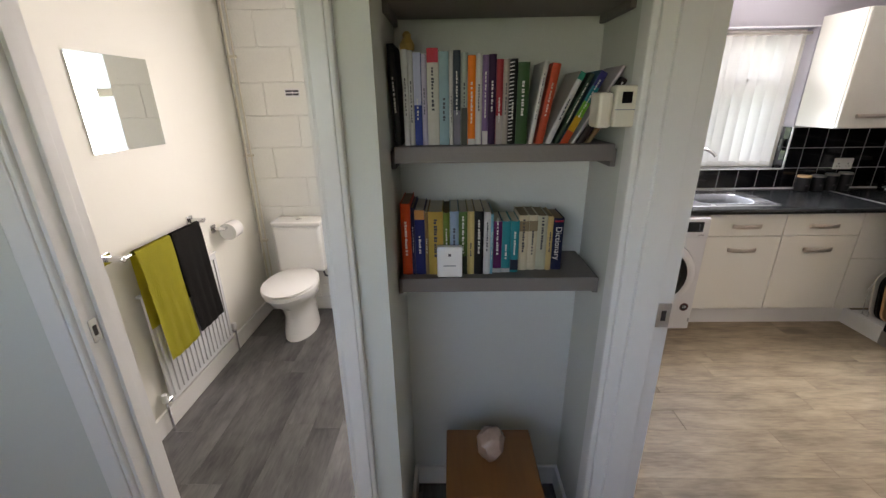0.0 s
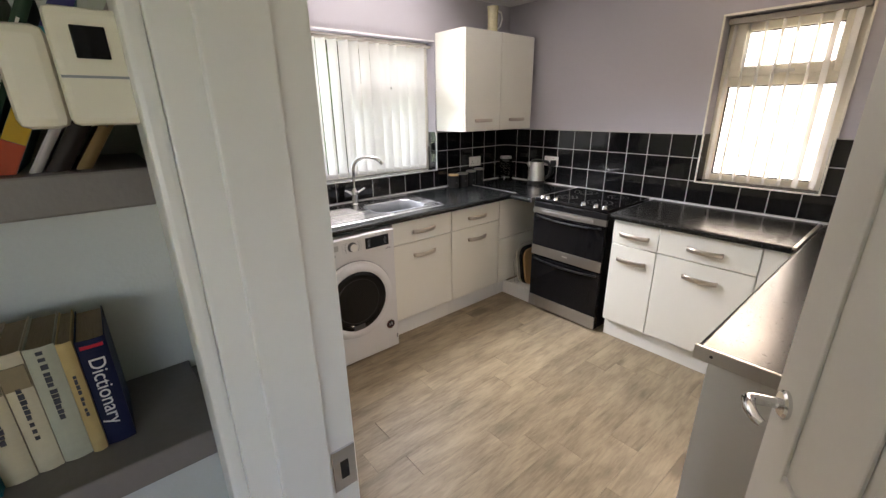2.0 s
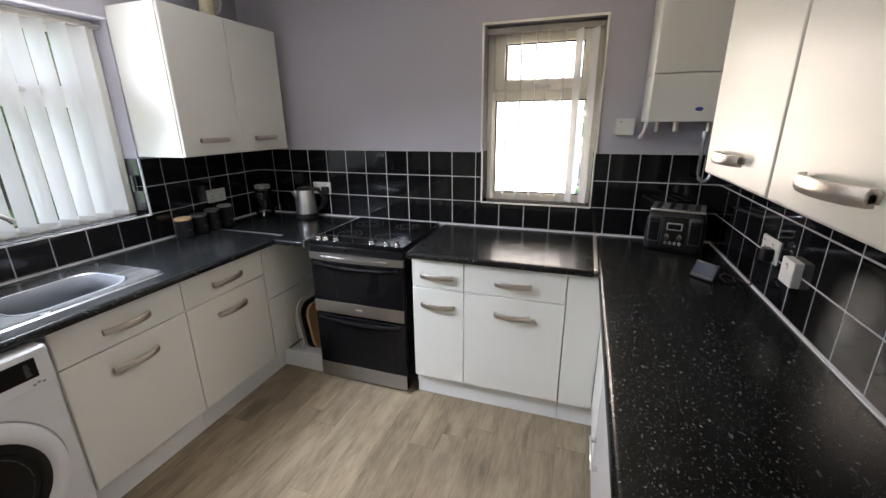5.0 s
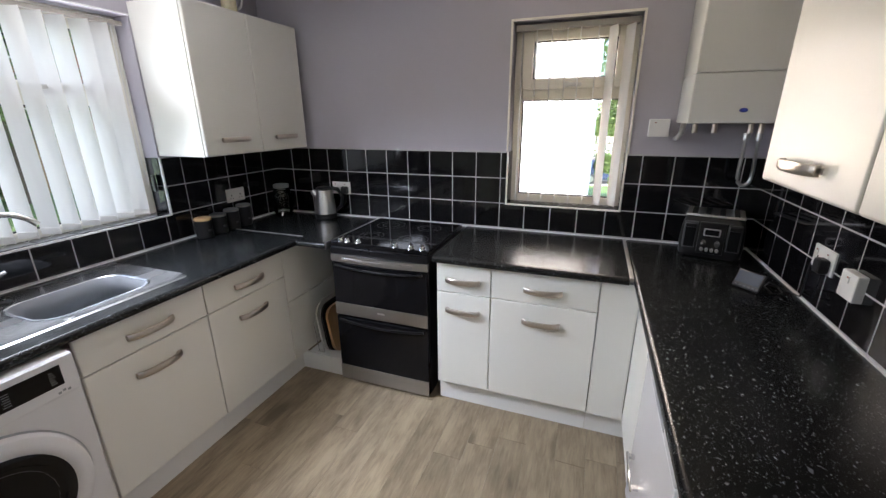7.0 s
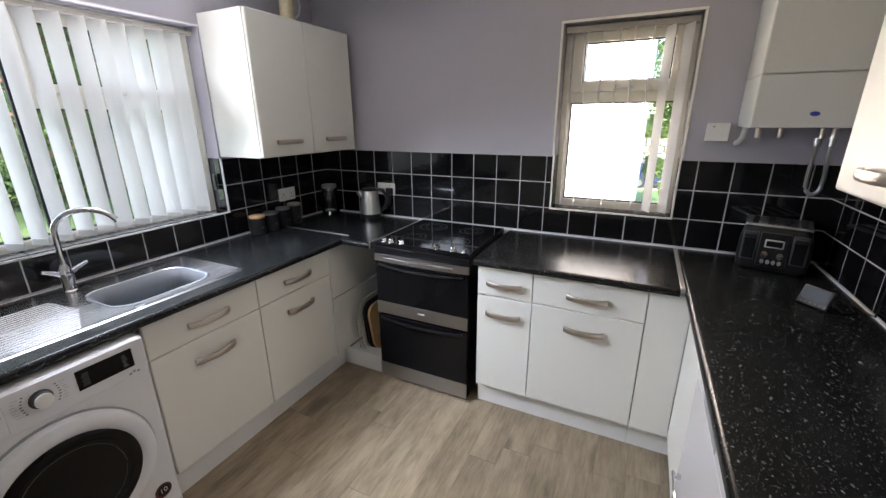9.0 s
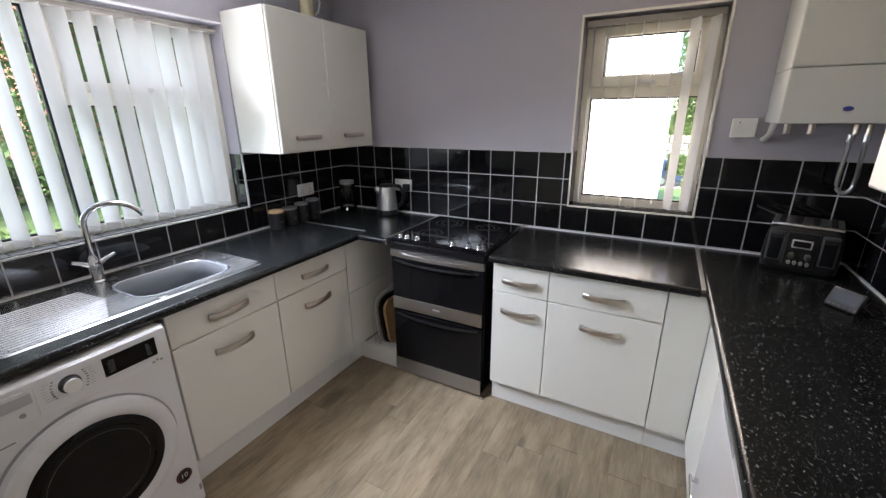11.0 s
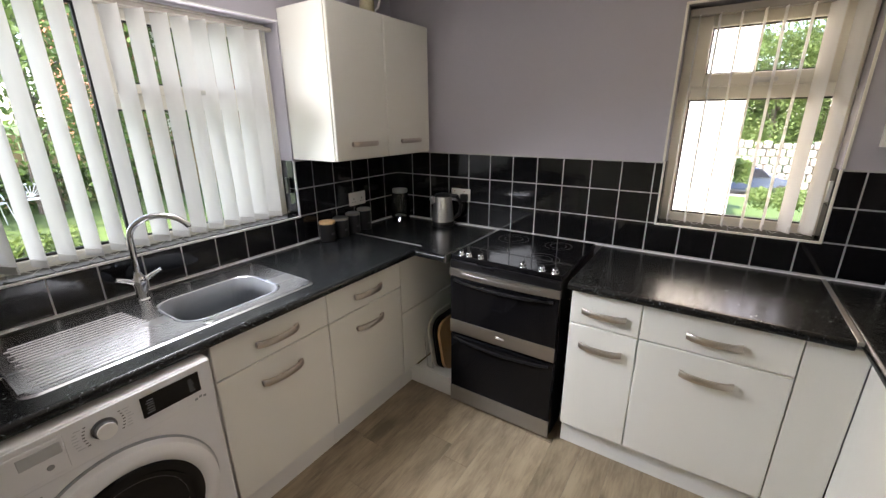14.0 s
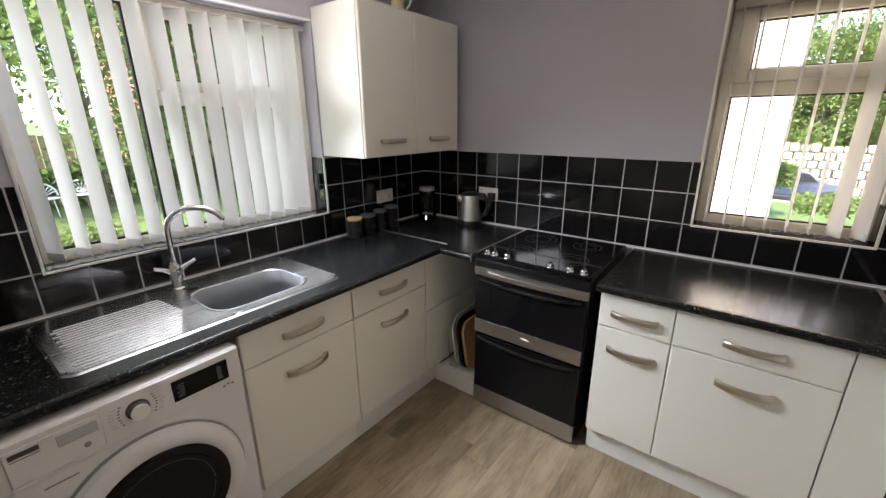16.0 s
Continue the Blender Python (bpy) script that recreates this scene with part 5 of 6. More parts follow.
for k in range(4):
    u = -0.099 + 0.066 * k
    part("slot", boxes((u - 0.013, u + 0.013, -0.088, 0.086, 0.178, 0.1855)), GASKET, top, "dark bread slot")
front = part("front_frame", boxes((-0.062, 0.062, -0.1265, -0.1130, 0.024, 0.158, 0.005)), BLACKPLASTIC, ts, "glossy black control panel")
part("badge", boxes((-0.040, 0.040, -0.1290, -0.1250, 0.100, 0.132, 0.004)), KETTLE, front, "bright steel badge rim")
part("badge", boxes((-0.033, 0.033, -0.1300, -0.1280, 0.105, 0.127, 0.003)), BLACKENAMEL, front)
for u in (-0.103, 0.103):
    part("lever_recess", boxes((u - 0.034, u + 0.034, -0.1225, -0.1130, 0.040, 0.156, 0.006)), DARKGREY, ts, "dark grey lever surround")
    part("lever_slide", boxes((u - 0.026, u + 0.026, -0.1245, -0.1200, 0.046, 0.150, 0.004)), BLACKENAMEL, ts)
    part("lever", boxes((u - 0.028, u + 0.028, -0.1450, -0.1230, 0.133, 0.148, 0.005)), BLACKPLASTIC, ts)
for u in (-0.032, 0.032):
    part("browning_dial", lathe(bmesh.new(), [(0.015, 0), (0.014, 0.012), (0.001, 0.013)], seg=20, m=pose(u, -0.1260, 0.072, 90, 0, 0)), CHROME, ts)
for u in (-0.036, -0.012, 0.012, 0.036):
    part("button", lathe(bmesh.new(), [(0.009, 0), (0.008, 0.006), (0.001, 0.007)], seg=14, m=pose(u, -0.1260, 0.042, 90, 0, 0)), KETTLE, ts)
put(ts, pose(3.412, 0.412, WZ1 + 0.0005, 0, 0, -104) @ Matrix.Diagonal((0.88, 1.0, 1.18, 1)))

sm = thing("smart_meter_display", (0, 0, 0), "small black energy monitor screen tilted on the worktop", "display")
b = boxes((-0.062, 0.062, -0.007, 0.007, 0.0, 0.082, 0.004))
bmesh.ops.transform(b, matrix=pose(0, 0, 0.004, -28, 0, 0), verts=b.verts)
part("casing", b, BLACKPLASTIC, sm)
SCREEN = material("dark_blue_screen", (0.02, 0.03, 0.05), 0.08, vary=0.1, bump=0.0)
b = boxes((-0.056, 0.056, -0.0085, -0.006, 0.022, 0.077, 0.001))
bmesh.ops.transform(b, matrix=pose(0, 0, 0.004, -28, 0, 0), verts=b.verts)
part("screen", b, SCREEN, sm, "dark glossy screen")
b = boxes(*[(-0.05 + 0.02 * k, -0.038 + 0.02 * k, -0.0085, -0.006, 0.007, 0.014) for k in range(6)])
bmesh.ops.transform(b, matrix=pose(0, 0, 0.004, -28, 0, 0), verts=b.verts)
part("buttons", b, DARKGREY, sm)
b = boxes((-0.02, 0.02, 0.03, 0.052, 0.0, 0.045, 0.003))
part("stand", b, BLACKPLASTIC, sm)
put(sm, pose(2.925, 0.385, WZ1, 0, 0, -138) @ Matrix.Diagonal((0.82, 0.9, 0.9, 1)))
cable = tube(bmesh.new(), [(2.99, 0.35, WZ1 + 0.004), (3.02, 0.30, WZ1 + 0.004), (2.98, 0.255, WZ1 + 0.004), (2.92, 0.26, WZ1 + 0.004), (2.90, 0.30, WZ1 + 0.005), (2.96, 0.31, WZ1 + 0.010), (3.03, 0.27, WZ1 + 0.006), (2.95, 0.235, WZ1 + 0.005), (2.86, 0.228, WZ1 + 0.02), (2.845, 0.232, WZ1 + 0.16)], 0.003, 7)
solid("power_cable", cable, BLACKPLASTIC, "coiled black cable lying against the tiles", "cable")

# jug on the wall cabinet
JUG = material("flowered_cream_china", (0.58, 0.52, 0.33), 0.25, vary=0.55, scale=38, fine=90, bump=0.02)
jg = thing("jug", (3.13, 3.06, 2.131), "cream china jug with a yellow flower pattern on the cabinet", "jug")
part("body", lathe(bmesh.new(), [(0.045, 0), (0.047, 0.004), (0.043, 0.02), (0.04, 0.10), (0.042, 0.16), (0.047, 0.21), (0.044, 0.21), (0.038, 0.16), (0.036, 0.10), (0.001, 0.02)], (3.13, 3.06, 2.131), 28), JUG, jg)
part("handle", tube(bmesh.new(), [(3.168, 3.04, 2.31), (3.195, 3.028, 2.30), (3.205, 3.025, 2.25), (3.19, 3.03, 2.20), (3.168, 3.04, 2.18)], 0.007, 8), CARCASS, jg, "white china jug handle")

# small bracket on the reveal beside the sink window
solid("latch_box", boxes((2.632, 2.644, KY1 + 0.03, KY1 + 0.055, 1.20, 1.29, 0.003)), BLACKPLASTIC, "small dark switch on the window reveal", "switch")
solid("window_catch", boxes((KX1 + 0.02, KX1 + 0.045, W2[0] + 0.001, W2[0] + 0.018, 1.24, 1.33, 0.004)), WHITEPLASTIC, "cream plastic cleat on the window reveal", "cleat")

# ---- kitchen door, swung open ----
dr = thing("door_1", (0, 0, 0), "white panelled kitchen door standing open with a chrome lever", "door", kind="structure")
DW = 0.757
part("leaf", boxes((0, DW, -0.035, 0.0, 0.008, 2.03, 0.003)), GLOSSWHITE, dr)
bm = bmesh.new()
for x0, x1 in ((0.105, 0.345), (0.415, 0.655)):
    for z0, z1 in ((0.16, 0.80), (0.93, 1.93)):
        frame_ring(bm, x0, x1, z0, z1, 0.022, -0.003, 0.006, "x", 0.004)
        box(bm, x0 + 0.045, x1 - 0.045, -0.001, 0.005, z0 + 0.045, z1 - 0.045, 0.004)
part("panel_moulding", bm, GLOSSWHITE, dr, "raised moulding of the door panels")
hd = part("rose", lathe(bmesh.new(), [(0.026, 0), (0.026, 0.006), (0.022, 0.010), (0.001, 0.0105)], seg=28, m=pose(DW - 0.052, 0.0, 1.045, -90, 0, 0)), CHROME, dr, "round chrome rose")
lever = [(DW - 0.052, 0.008, 1.045), (DW - 0.052, 0.05, 1.045), (DW - 0.06, 0.060, 1.046), (DW - 0.09, 0.064, 1.047), (DW - 0.115, 0.061, 1.047), (DW - 0.128, 0.054, 1.046)]
part("lever", tube(bmesh.new(), lever, [0.010, 0.010, 0.011, 0.0105, 0.009, 0.007], 12), CHROME, hd, "chrome lever handle")
put(dr, pose(0.635, 0.232, 0, 0, 0, 26.3))

# ---- book alcove ----
for name, y0, z0, z1 in (("shelf", 1.085, 1.062, 1.108), ("shelf", 1.075, 1.455, 1.500), ("shelf", 1.07, 1.84, 1.885)):
    sh = thing(name, (0.16, 1.2, z0), "taupe painted timber shelf in the alcove", "shelf", "alcove shelves")
    part("board", boxes((-0.130, 0.462, y0, 1.318, z0, z1, 0.003)), GREYPAINT, sh)
    for x0, x1 in ((-0.144, -0.131), (0.463, 0.479)):
        part("batten", boxes((x0, x1, y0 + 0.03, 1.318, z0 - 0.02, z0 + 0.03, 0.002)), GREYPAINT, sh, "taupe wall batten")

COVERS = {}


def cover(rgb):
    if rgb not in COVERS:
        COVERS[rgb] = material("book_cover", tuple(0.92 * c ** 1.18 for c in rgb), 0.5, vary=0.15, scale=25, fine=120, bump=0.03, spec=0.22)
    return COVERS[rgb]


INK_L = material("pale_print", (0.62, 0.60, 0.55), 0.5, vary=0.1)
INK_D = material("dark_print", (0.03, 0.03, 0.04), 0.5, vary=0.1)


def book(x, y, z, w, h, d, rgb, lean=0.0, pages=None, marks=1, dark=False, band=None, title="", words_about="paperback", spiral=False):
    """A book standing with its spine towards -y; lean tips its top towards +x."""
    ob = thing("book", (0, 0, 0), words_about + (" among the others" if lean else " standing on the shelf"), "book", "books in the alcove")
    t = 0.0018
    bm = bmesh.new()
    box(bm, 0, t, 0.002, d, 0, h, 0.0005)
    box(bm, w - t, w, 0.002, d, 0, h, 0.0005)
    sp = []
    for k in range(7):
        u = k / 6
        sp.append((w * u, 0.002 - 0.0035 * math.sin(math.pi * u)))
    loops(bm, [[(a, b, zz) for a, b in sp] + [(a, b + 0.0016, zz) for a, b in sp[::-1]] for zz in (0, h)])
    bmesh.ops.holes_fill(bm, edges=[e for e in bm.edges if e.is_boundary])
    part("cover", bm, cover(rgb), ob)
    part("page_block", boxes((t, w - t, 0.003, d - 0.003, 0.002, h - 0.003)), pages or PAPER, ob, "paper page block")
    if band:
        part("band", boxes((0.0005, w - 0.0005, -0.0026, 0.001, h * band[0], h * band[1])), cover(band[2]), ob)
    if title:
        words("title", title, w * 0.78, pose(w / 2, -0.0028, h * 0.52, 90, 90, 0), INK_L, ob, "white printed title on the spine")
        part("band", boxes((0.004, w - 0.004, -0.0028, 0.001, h * 0.93, h * 0.955)), cover((0.55, 0.03, 0.05)), ob)
    elif marks:
        ink = INK_D if dark else INK_L
        z0 = h * random.uniform(0.25, 0.4)
        lines = bmesh.new()
        for k in range(random.randint(6, 13)):
            ln = random.uniform(0.004, 0.008)
            box(lines, w * 0.38, w * random.uniform(0.54, 0.62), -0.0026, 0.0, z0, z0 + ln)
            z0 += ln + random.choice((0.0018, 0.0018, 0.005))
        part("spine_print", lines, ink, ob)
    if spiral:
        bm = bmesh.new()
        for k in range(22):
            tube(bm, [(0.0, -0.003, 0.01 + k * (h - 0.02) / 21), (0.004, -0.008, 0.011 + k * (h - 0.02) / 21), (0.010, -0.003, 0.012 + k * (h - 0.02) / 21)], 0.0012, 5)
        part("spiral", bm, TRIM, ob, "white wire spiral binding")
    put(ob, pose(x, y, z, 0, lean, 0))
    return ob


Z1, Z2 = 1.5005, 1.1085
x = -0.128
UPPER = [(0.017, 0.252, (0.02, 0.02, 0.022), 0, "tall black paperback"), (0.014, 0.238, (0.66, 0.65, 0.62), 1, "white paperback"), (0.012, 0.236, (0.62, 0.62, 0.60), 1, "white paperback"),
         (0.020, 0.230, (0.05, 0.08, 0.30), 0, "blue and white paperback"), (0.013, 0.226, (0.50, 0.46, 0.56), 1, "pale lilac paperback"), (0.030, 0.240, (0.60, 0.58, 0.50), 1, "thick beige book with a red top"),
         (0.026, 0.232, (0.30, 0.43, 0.46), 1, "pale blue paperback"), (0.009, 0.234, (0.60, 0.59, 0.55), 1, "thin cream paperback"), (0.019, 0.234, (0.06, 0.075, 0.09), 0, "dark slate paperback with white lettering"),
         (0.017, 0.228, (0.38, 0.42, 0.37), 1, "grey-green paperback"), (0.020, 0.222, (0.80, 0.24, 0.02), 0, "bright orange paperback"), (0.016, 0.226, (0.62, 0.61, 0.57), 1, "white paperback"),
         (0.015, 0.222, (0.24, 0.16, 0.30), 0, "white and purple paperback"), (0.019, 0.224, (0.06, 0.02, 0.07), 0, "dark purple paperback"), (0.017, 0.212, (0.40, 0.06, 0.07), 0, "beige and red paperback"),
         (0.014, 0.212, (0.42, 0.38, 0.33), 1, "grey-beige paperback"), (0.020, 0.212, (0.02, 0.02, 0.02), 0, "black spiral-bound notebook"), (0.030, 0.204, (0.055, 0.12, 0.045), 0, "dark green hardback")]
for k, (w, h, rgb, dk, lab) in enumerate(UPPER):
    book(x, 1.098 + random.uniform(0, 0.006), Z1, w, h, random.uniform(0.13, 0.17), rgb, -2.5 if k == 0 else 0, dark=dk, words_about=lab,
         band={5: (0.86, 1.0, (0.55, 0.06, 0.09)), 3: (0.45, 1.0, (0.50, 0.52, 0.66)), 8: (0.0, 0.38, (0.23, 0.22, 0.26)), 10: (0.0, 0.07, (0.6, 0.58, 0.54)), 12: (0.0, 0.16, (0.62, 0.6, 0.58)), 14: (0.0, 0.35, (0.45, 0.40, 0.36)), 9: (0.0, 0.42, (0.10, 0.10, 0.08))}.get(k), spiral=k == 16)
    x += w + 0.0012 + (0.008 if k == 0 else 0)
for dx, w, h, lean, rgb, dk, lab in ((0.0, 0.012, 0.208, 9, (0.64, 0.62, 0.58), 1, "white paperback leaning"), (0.019, 0.021, 0.205, 10, (0.50, 0.09, 0.04), 0, "red and orange paperback leaning"),
                                     (0.046, 0.015, 0.198, 24, (0.62, 0.61, 0.58), 1, "white paperback with a green top leaning"), (0.070, 0.012, 0.195, 25, (0.05, 0.09, 0.06), 0, "dark green paperback leaning"),
                                     (0.086, 0.020, 0.205, 27, (0.10, 0.22, 0.30), 0, "rainbow-coloured paperback leaning"), (0.117, 0.009, 0.225, 31, (0.58, 0.52, 0.52), 1, "thin pale paperback leaning"),
                                     (0.130, 0.018, 0.195, 32, (0.035, 0.022, 0.02), 0, "dark brown paperback leaning"), (0.156, 0.012, 0.165, 33, (0.26, 0.17, 0.08), 1, "tan paperback leaning")):
    bk = book(x + 0.004 + dx, 1.10 + random.uniform(0, 0.006), Z1 + (w * 0 + 0.0002), w, h, 0.14, rgb, lean, dark=dk, words_about=lab,
              band={24: (0.90, 1.0, (0.03, 0.30, 0.22))}.get(lean))
    if lean == 27:
        for k, c in enumerate(((0.45, 0.08, 0.03), (0.55, 0.35, 0.03), (0.18, 0.40, 0.06), (0.03, 0.25, 0.28), (0.07, 0.06, 0.20))):
            part("colour_band", boxes((0.0006, w - 0.0006, -0.0024, 0.001, h * k / 5, h * (k + 1) / 5 - 0.0005)), cover(c), bk)
LOWER = [(0.030, 0.225, (0.62, 0.09, 0.015), 0, "bright orange-red hardback"), (0.010, 0.212, (0.06, 0.05, 0.12), 0, "thin navy paperback"), (0.030, 0.205, (0.035, 0.045, 0.17), 0, "navy blue hardback with an orange top"), (0.010, 0.20, (0.30, 0.20, 0.10), 0, "thin brown paperback"),
         (0.044, 0.20, (0.52, 0.36, 0.09), 1, "thick yellow paperback"), (0.020, 0.196, (0.16, 0.22, 0.05), 0, "olive green paperback"), (0.026, 0.20, (0.30, 0.38, 0.50), 1, "pale blue paperback"),
         (0.026, 0.198, (0.10, 0.17, 0.05), 0, "green patterned paperback"), (0.020, 0.20, (0.56, 0.45, 0.20), 1, "yellow-beige paperback"), (0.028, 0.20, (0.018, 0.018, 0.02), 0, "black paperback with white lettering"),
         (0.020, 0.198, (0.62, 0.61, 0.60), 1, "white paperback"), (0.008, 0.19, (0.20, 0.45, 0.55), 0, "thin turquoise paperback"), (0.027, 0.165, (0.13, 0.02, 0.11), 0, "small purple paperback"),
         (0.026, 0.165, (0.02, 0.26, 0.29), 0, "small teal paperback"), (0.025, 0.165, (0.02, 0.26, 0.29), 0, "small teal paperback"), (0.031, 0.178, (0.62, 0.54, 0.38), 1, "cream paperback with yellowed pages"),
         (0.026, 0.178, (0.62, 0.55, 0.40), 1, "cream paperback with yellowed pages"), (0.030, 0.176, (0.50, 0.49, 0.38), 1, "sage and cream paperback"), (0.016, 0.174, (0.55, 0.42, 0.20), 1, "slim tan paperback"),
         (0.033, 0.168, (0.015, 0.02, 0.06), 0, "navy pocket dictionary")]
x = -0.128
for k, (w, h, rgb, dk, lab) in enumerate(LOWER):
    w *= 0.985
    yb = 1.115 + 0.028 * (k > 14) + 0.012 * (11 < k <= 14) + random.uniform(0, 0.005)
    book(x, yb, Z2, w, h, 0.16 if k < 12 else 0.12, rgb, 0, OLDPAPER if k > 14 or random.random() < 0.5 else PAPER, dark=dk, words_about=lab,
         band={2: (0.86, 1.0, (0.55, 0.28, 0.10)), 15: (0.72, 0.90, (0.30, 0.24, 0.15)), 16: (0.72, 0.90, (0.30, 0.24, 0.15)), 12: (0.0, 0.08, (0.5, 0.5, 0.48)), 13: (0.0, 0.08, (0.5, 0.5, 0.48)), 14: (0.05, 0.25, (0.03, 0.04, 0.06)), 7: (0.0, 0.3, (0.03, 0.04, 0.02))}.get(k),
         title="Dictionary" if k == 19 else "")
    x += w + 0.0008
cb = thing("white_box", (0.018, 1.112, Z2), "small white cardboard box standing before the books", "box")
part("box", boxes((-0.021, 0.055, 1.092, 1.113, Z2, Z2 + 0.098, 0.004)), WHITEPLASTIC, cb)
part("logo", boxes((0.013, 0.021, 1.0912, 1.093, Z2 + 0.068, Z2 + 0.076)), DARKGREY, cb)
part("print_bar", boxes((-0.002, 0.036, 1.0912, 1.093, Z2 + 0.036, Z2 + 0.039)), MIDGREY, cb)
AMBER = material("amber_ceramic", (0.42, 0.27, 0.06), 0.4, vary=0.3, scale=40)
orn = lathe(bmesh.new(), [(0.014, 0), (0.02, 0.008), (0.021, 0.02), (0.015, 0.03), (0.011, 0.038), (0.013, 0.044), (0.006, 0.052), (0.001, 0.053)], (-0.095, 1.2, Z1 + 0.24), 18)
solid("ornament", orn, AMBER, "small amber ornament on top of the books", "ornament")

th = thing("thermostat", (0.44, 0.98, 1.545), "cream heating thermostat with a small dark display", "thermostat")
part("body", boxes((0.400, 0.4795, 0.955, 1.00, 1.550, 1.642, 0.006)), CREAMPLASTIC, th)
part("receiver", boxes((0.366, 0.400, 0.962, 1.03, 1.548, 1.628, 0.008), (0.40, 0.4795, 1.00, 1.02, 1.56, 1.62)), CREAMPLASTIC, th)
part("display", boxes((0.415, 0.438, 0.9535, 0.957, 1.603, 1.628, 0.001)), BLACKGLASS, th, "dark display")
part("cover_line", boxes((0.402, 0.474, 0.954, 0.957, 1.588, 1.590)), MIDGREY, th)

st = thing("wooden_box", (0.155, 1.06, 0), "orange varnished pine box on the alcove floor", "box")
part("lid", boxes((-0.002, 0.315, 0.905, 1.195, 0.398, 0.42, 0.006, 3)), OAK, st)
part("body", boxes((0.012, 0.301, 0.919, 1.183, 0.0, 0.397, 0.003)), OAK, st)
CRYSTAL = material("cloudy_crystal", (0.40, 0.28, 0.22), 0.12, vary=0.25, scale=30, fine=90, bump=0.1, spec=0.7)
bm = bmesh.new()
bmesh.ops.create_icosphere(bm, subdivisions=3, radius=0.048)
for v in bm.verts:
    v.co *= 1 + 0.22 * noise.noise(v.co * 40)
    v.co.z = v.co.z * 1.35 + 0.052
bmesh.ops.translate(bm, vec=(0.155, 1.06, 0.4205), verts=bm.verts)
zmin = min(v.co.z for v in bm.verts)
bmesh.ops.translate(bm, vec=(0, 0, 0.4205 - zmin), verts=bm.verts)
solid("crystal_ornament", bm, CRYSTAL, "cloudy glass crystal lump on the pine box", "ornament")

# ---- washroom ----
blockme = {}
BACK = bpy.data.objects["wall_washroom_back"]
for r in range(11):
    z0 = 0.002 + 0.2185 * r
    u = -1.478 - (0.22 if r % 2 else 0)
    while u < 0.47:
        a, b = max(u, -1.478), min(u + 0.432, 0.478)
        u += 0.440
        zz = [(z0, min(z0 + 0.2145, TOP))]
        segs = [(a, b)] if not (zz[0][1] > BW[2] and zz[0][0] < BW[3]) else [(a, min(b, BW[0])), (max(a, BW[1]), b)]
        for a2, b2 in segs:
            w, h = round(b2 - a2, 3), round(zz[0][1] - zz[0][0], 3)
            if w > 0.02 and h > 0.02:
                if (w, h) not in blockme:
                    blockme[(w, h)] = finish("block", box(bmesh.new(), 0, w, -0.006, 0.001, 0, h, 0.0025, 1), BLOCKPAINT)
                ob = new("block", blockme[(w, h)])
                ob.parent = BACK
                ob.matrix_basis = pose(a2, 2.96, zz[0][0])

to = thing("toilet", (-1.11, 2.6, 0), "white close-coupled toilet with the lid down", "toilet")


def oval(cx, cy, rx, ry, z, n=28, back=1.0):
    out = []
    for k in range(n):
        a = 2 * math.pi * k / n
        y = math.sin(a)
        out.append((cx + rx * math.cos(a) * (1.0 if y < 0 else 0.96), cy + ry * y * (back if y > 0 else 1.0), z))
    return out


TX = -1.11
bm = bmesh.new()
vs = loops(bm, [oval(TX, 2.66, 0.115, 0.215, 0.0), oval(TX, 2.66, 0.112, 0.21, 0.05), oval(TX, 2.67, 0.10, 0.185, 0.16), oval(TX, 2.655, 0.115, 0.20, 0.25), oval(TX, 2.60, 0.165, 0.255, 0.33), oval(TX, 2.575, 0.182, 0.275, 0.385), oval(TX, 2.575, 0.180, 0.273, 0.40)])
bm.faces.new(vs[0][::-1])
bm.faces.new(vs[-1])
part("pan", bm, PORCELAIN, to)
for nm, z0, z1 in (("seat", 0.401, 0.420), ("lid", 0.421, 0.437)):
    bm = bmesh.new()
    vs = loops(bm, [oval(TX, 2.575, 0.183, 0.276, z0, back=0.8), oval(TX, 2.575, 0.19, 0.284, z0 + 0.007, back=0.8), oval(TX, 2.575, 0.186, 0.28, z1 - 0.003, back=0.8), oval(TX, 2.575, 0.17, 0.262, z1, back=0.8)])
    bm.faces.new(vs[0][::-1])
    bm.faces.new(vs[-1])
    part(nm, bm, WHITEPLASTIC, to)
part("cistern", boxes((TX - 0.175, TX + 0.175, 2.775, 2.94, 0.40, 0.765, 0.025, 4)), PORCELAIN, to)
part("cistern_lid", boxes((TX - 0.183, TX + 0.183, 2.766, 2.945, 0.765, 0.80, 0.012, 3)), PORCELAIN, to)
part("flush_button", lathe(bmesh.new(), [(0.022, 0), (0.021, 0.006), (0.001, 0.008)], (TX, 2.86, 0.80), 20), CHROME, to, "chrome push button")
part("outlet", tube(bmesh.new(), [(TX, 2.80, 0.19), (TX, 2.94, 0.19)], 0.052, 16), PORCELAIN, to)
part("supply_pipe", tube(bmesh.new(), [(TX + 0.13, 2.86, 0.41), (TX + 0.15, 2.86, 0.34), (TX + 0.21, 2.885, 0.32), (TX + 0.235, 2.90, 0.26), (TX + 0.235, 2.915, 0.145)], 0.008, 8), DARKGREY, to, "grey flexible supply pipe")
bm = bmesh.new()
tube(bm, [(-1.448, 2.925, 0.12), (-1.448, 2.925, 2.40)], 0.0075, 10)
tube(bm, [(-1.418, 2.935, 0.12), (-1.418, 2.935, 2.40)], 0.005, 10)
for z in (0.6, 1.25, 1.9):
    box(bm, -1.462, -1.405, 2.92, 2.953, z, z + 0.018, 0.003)
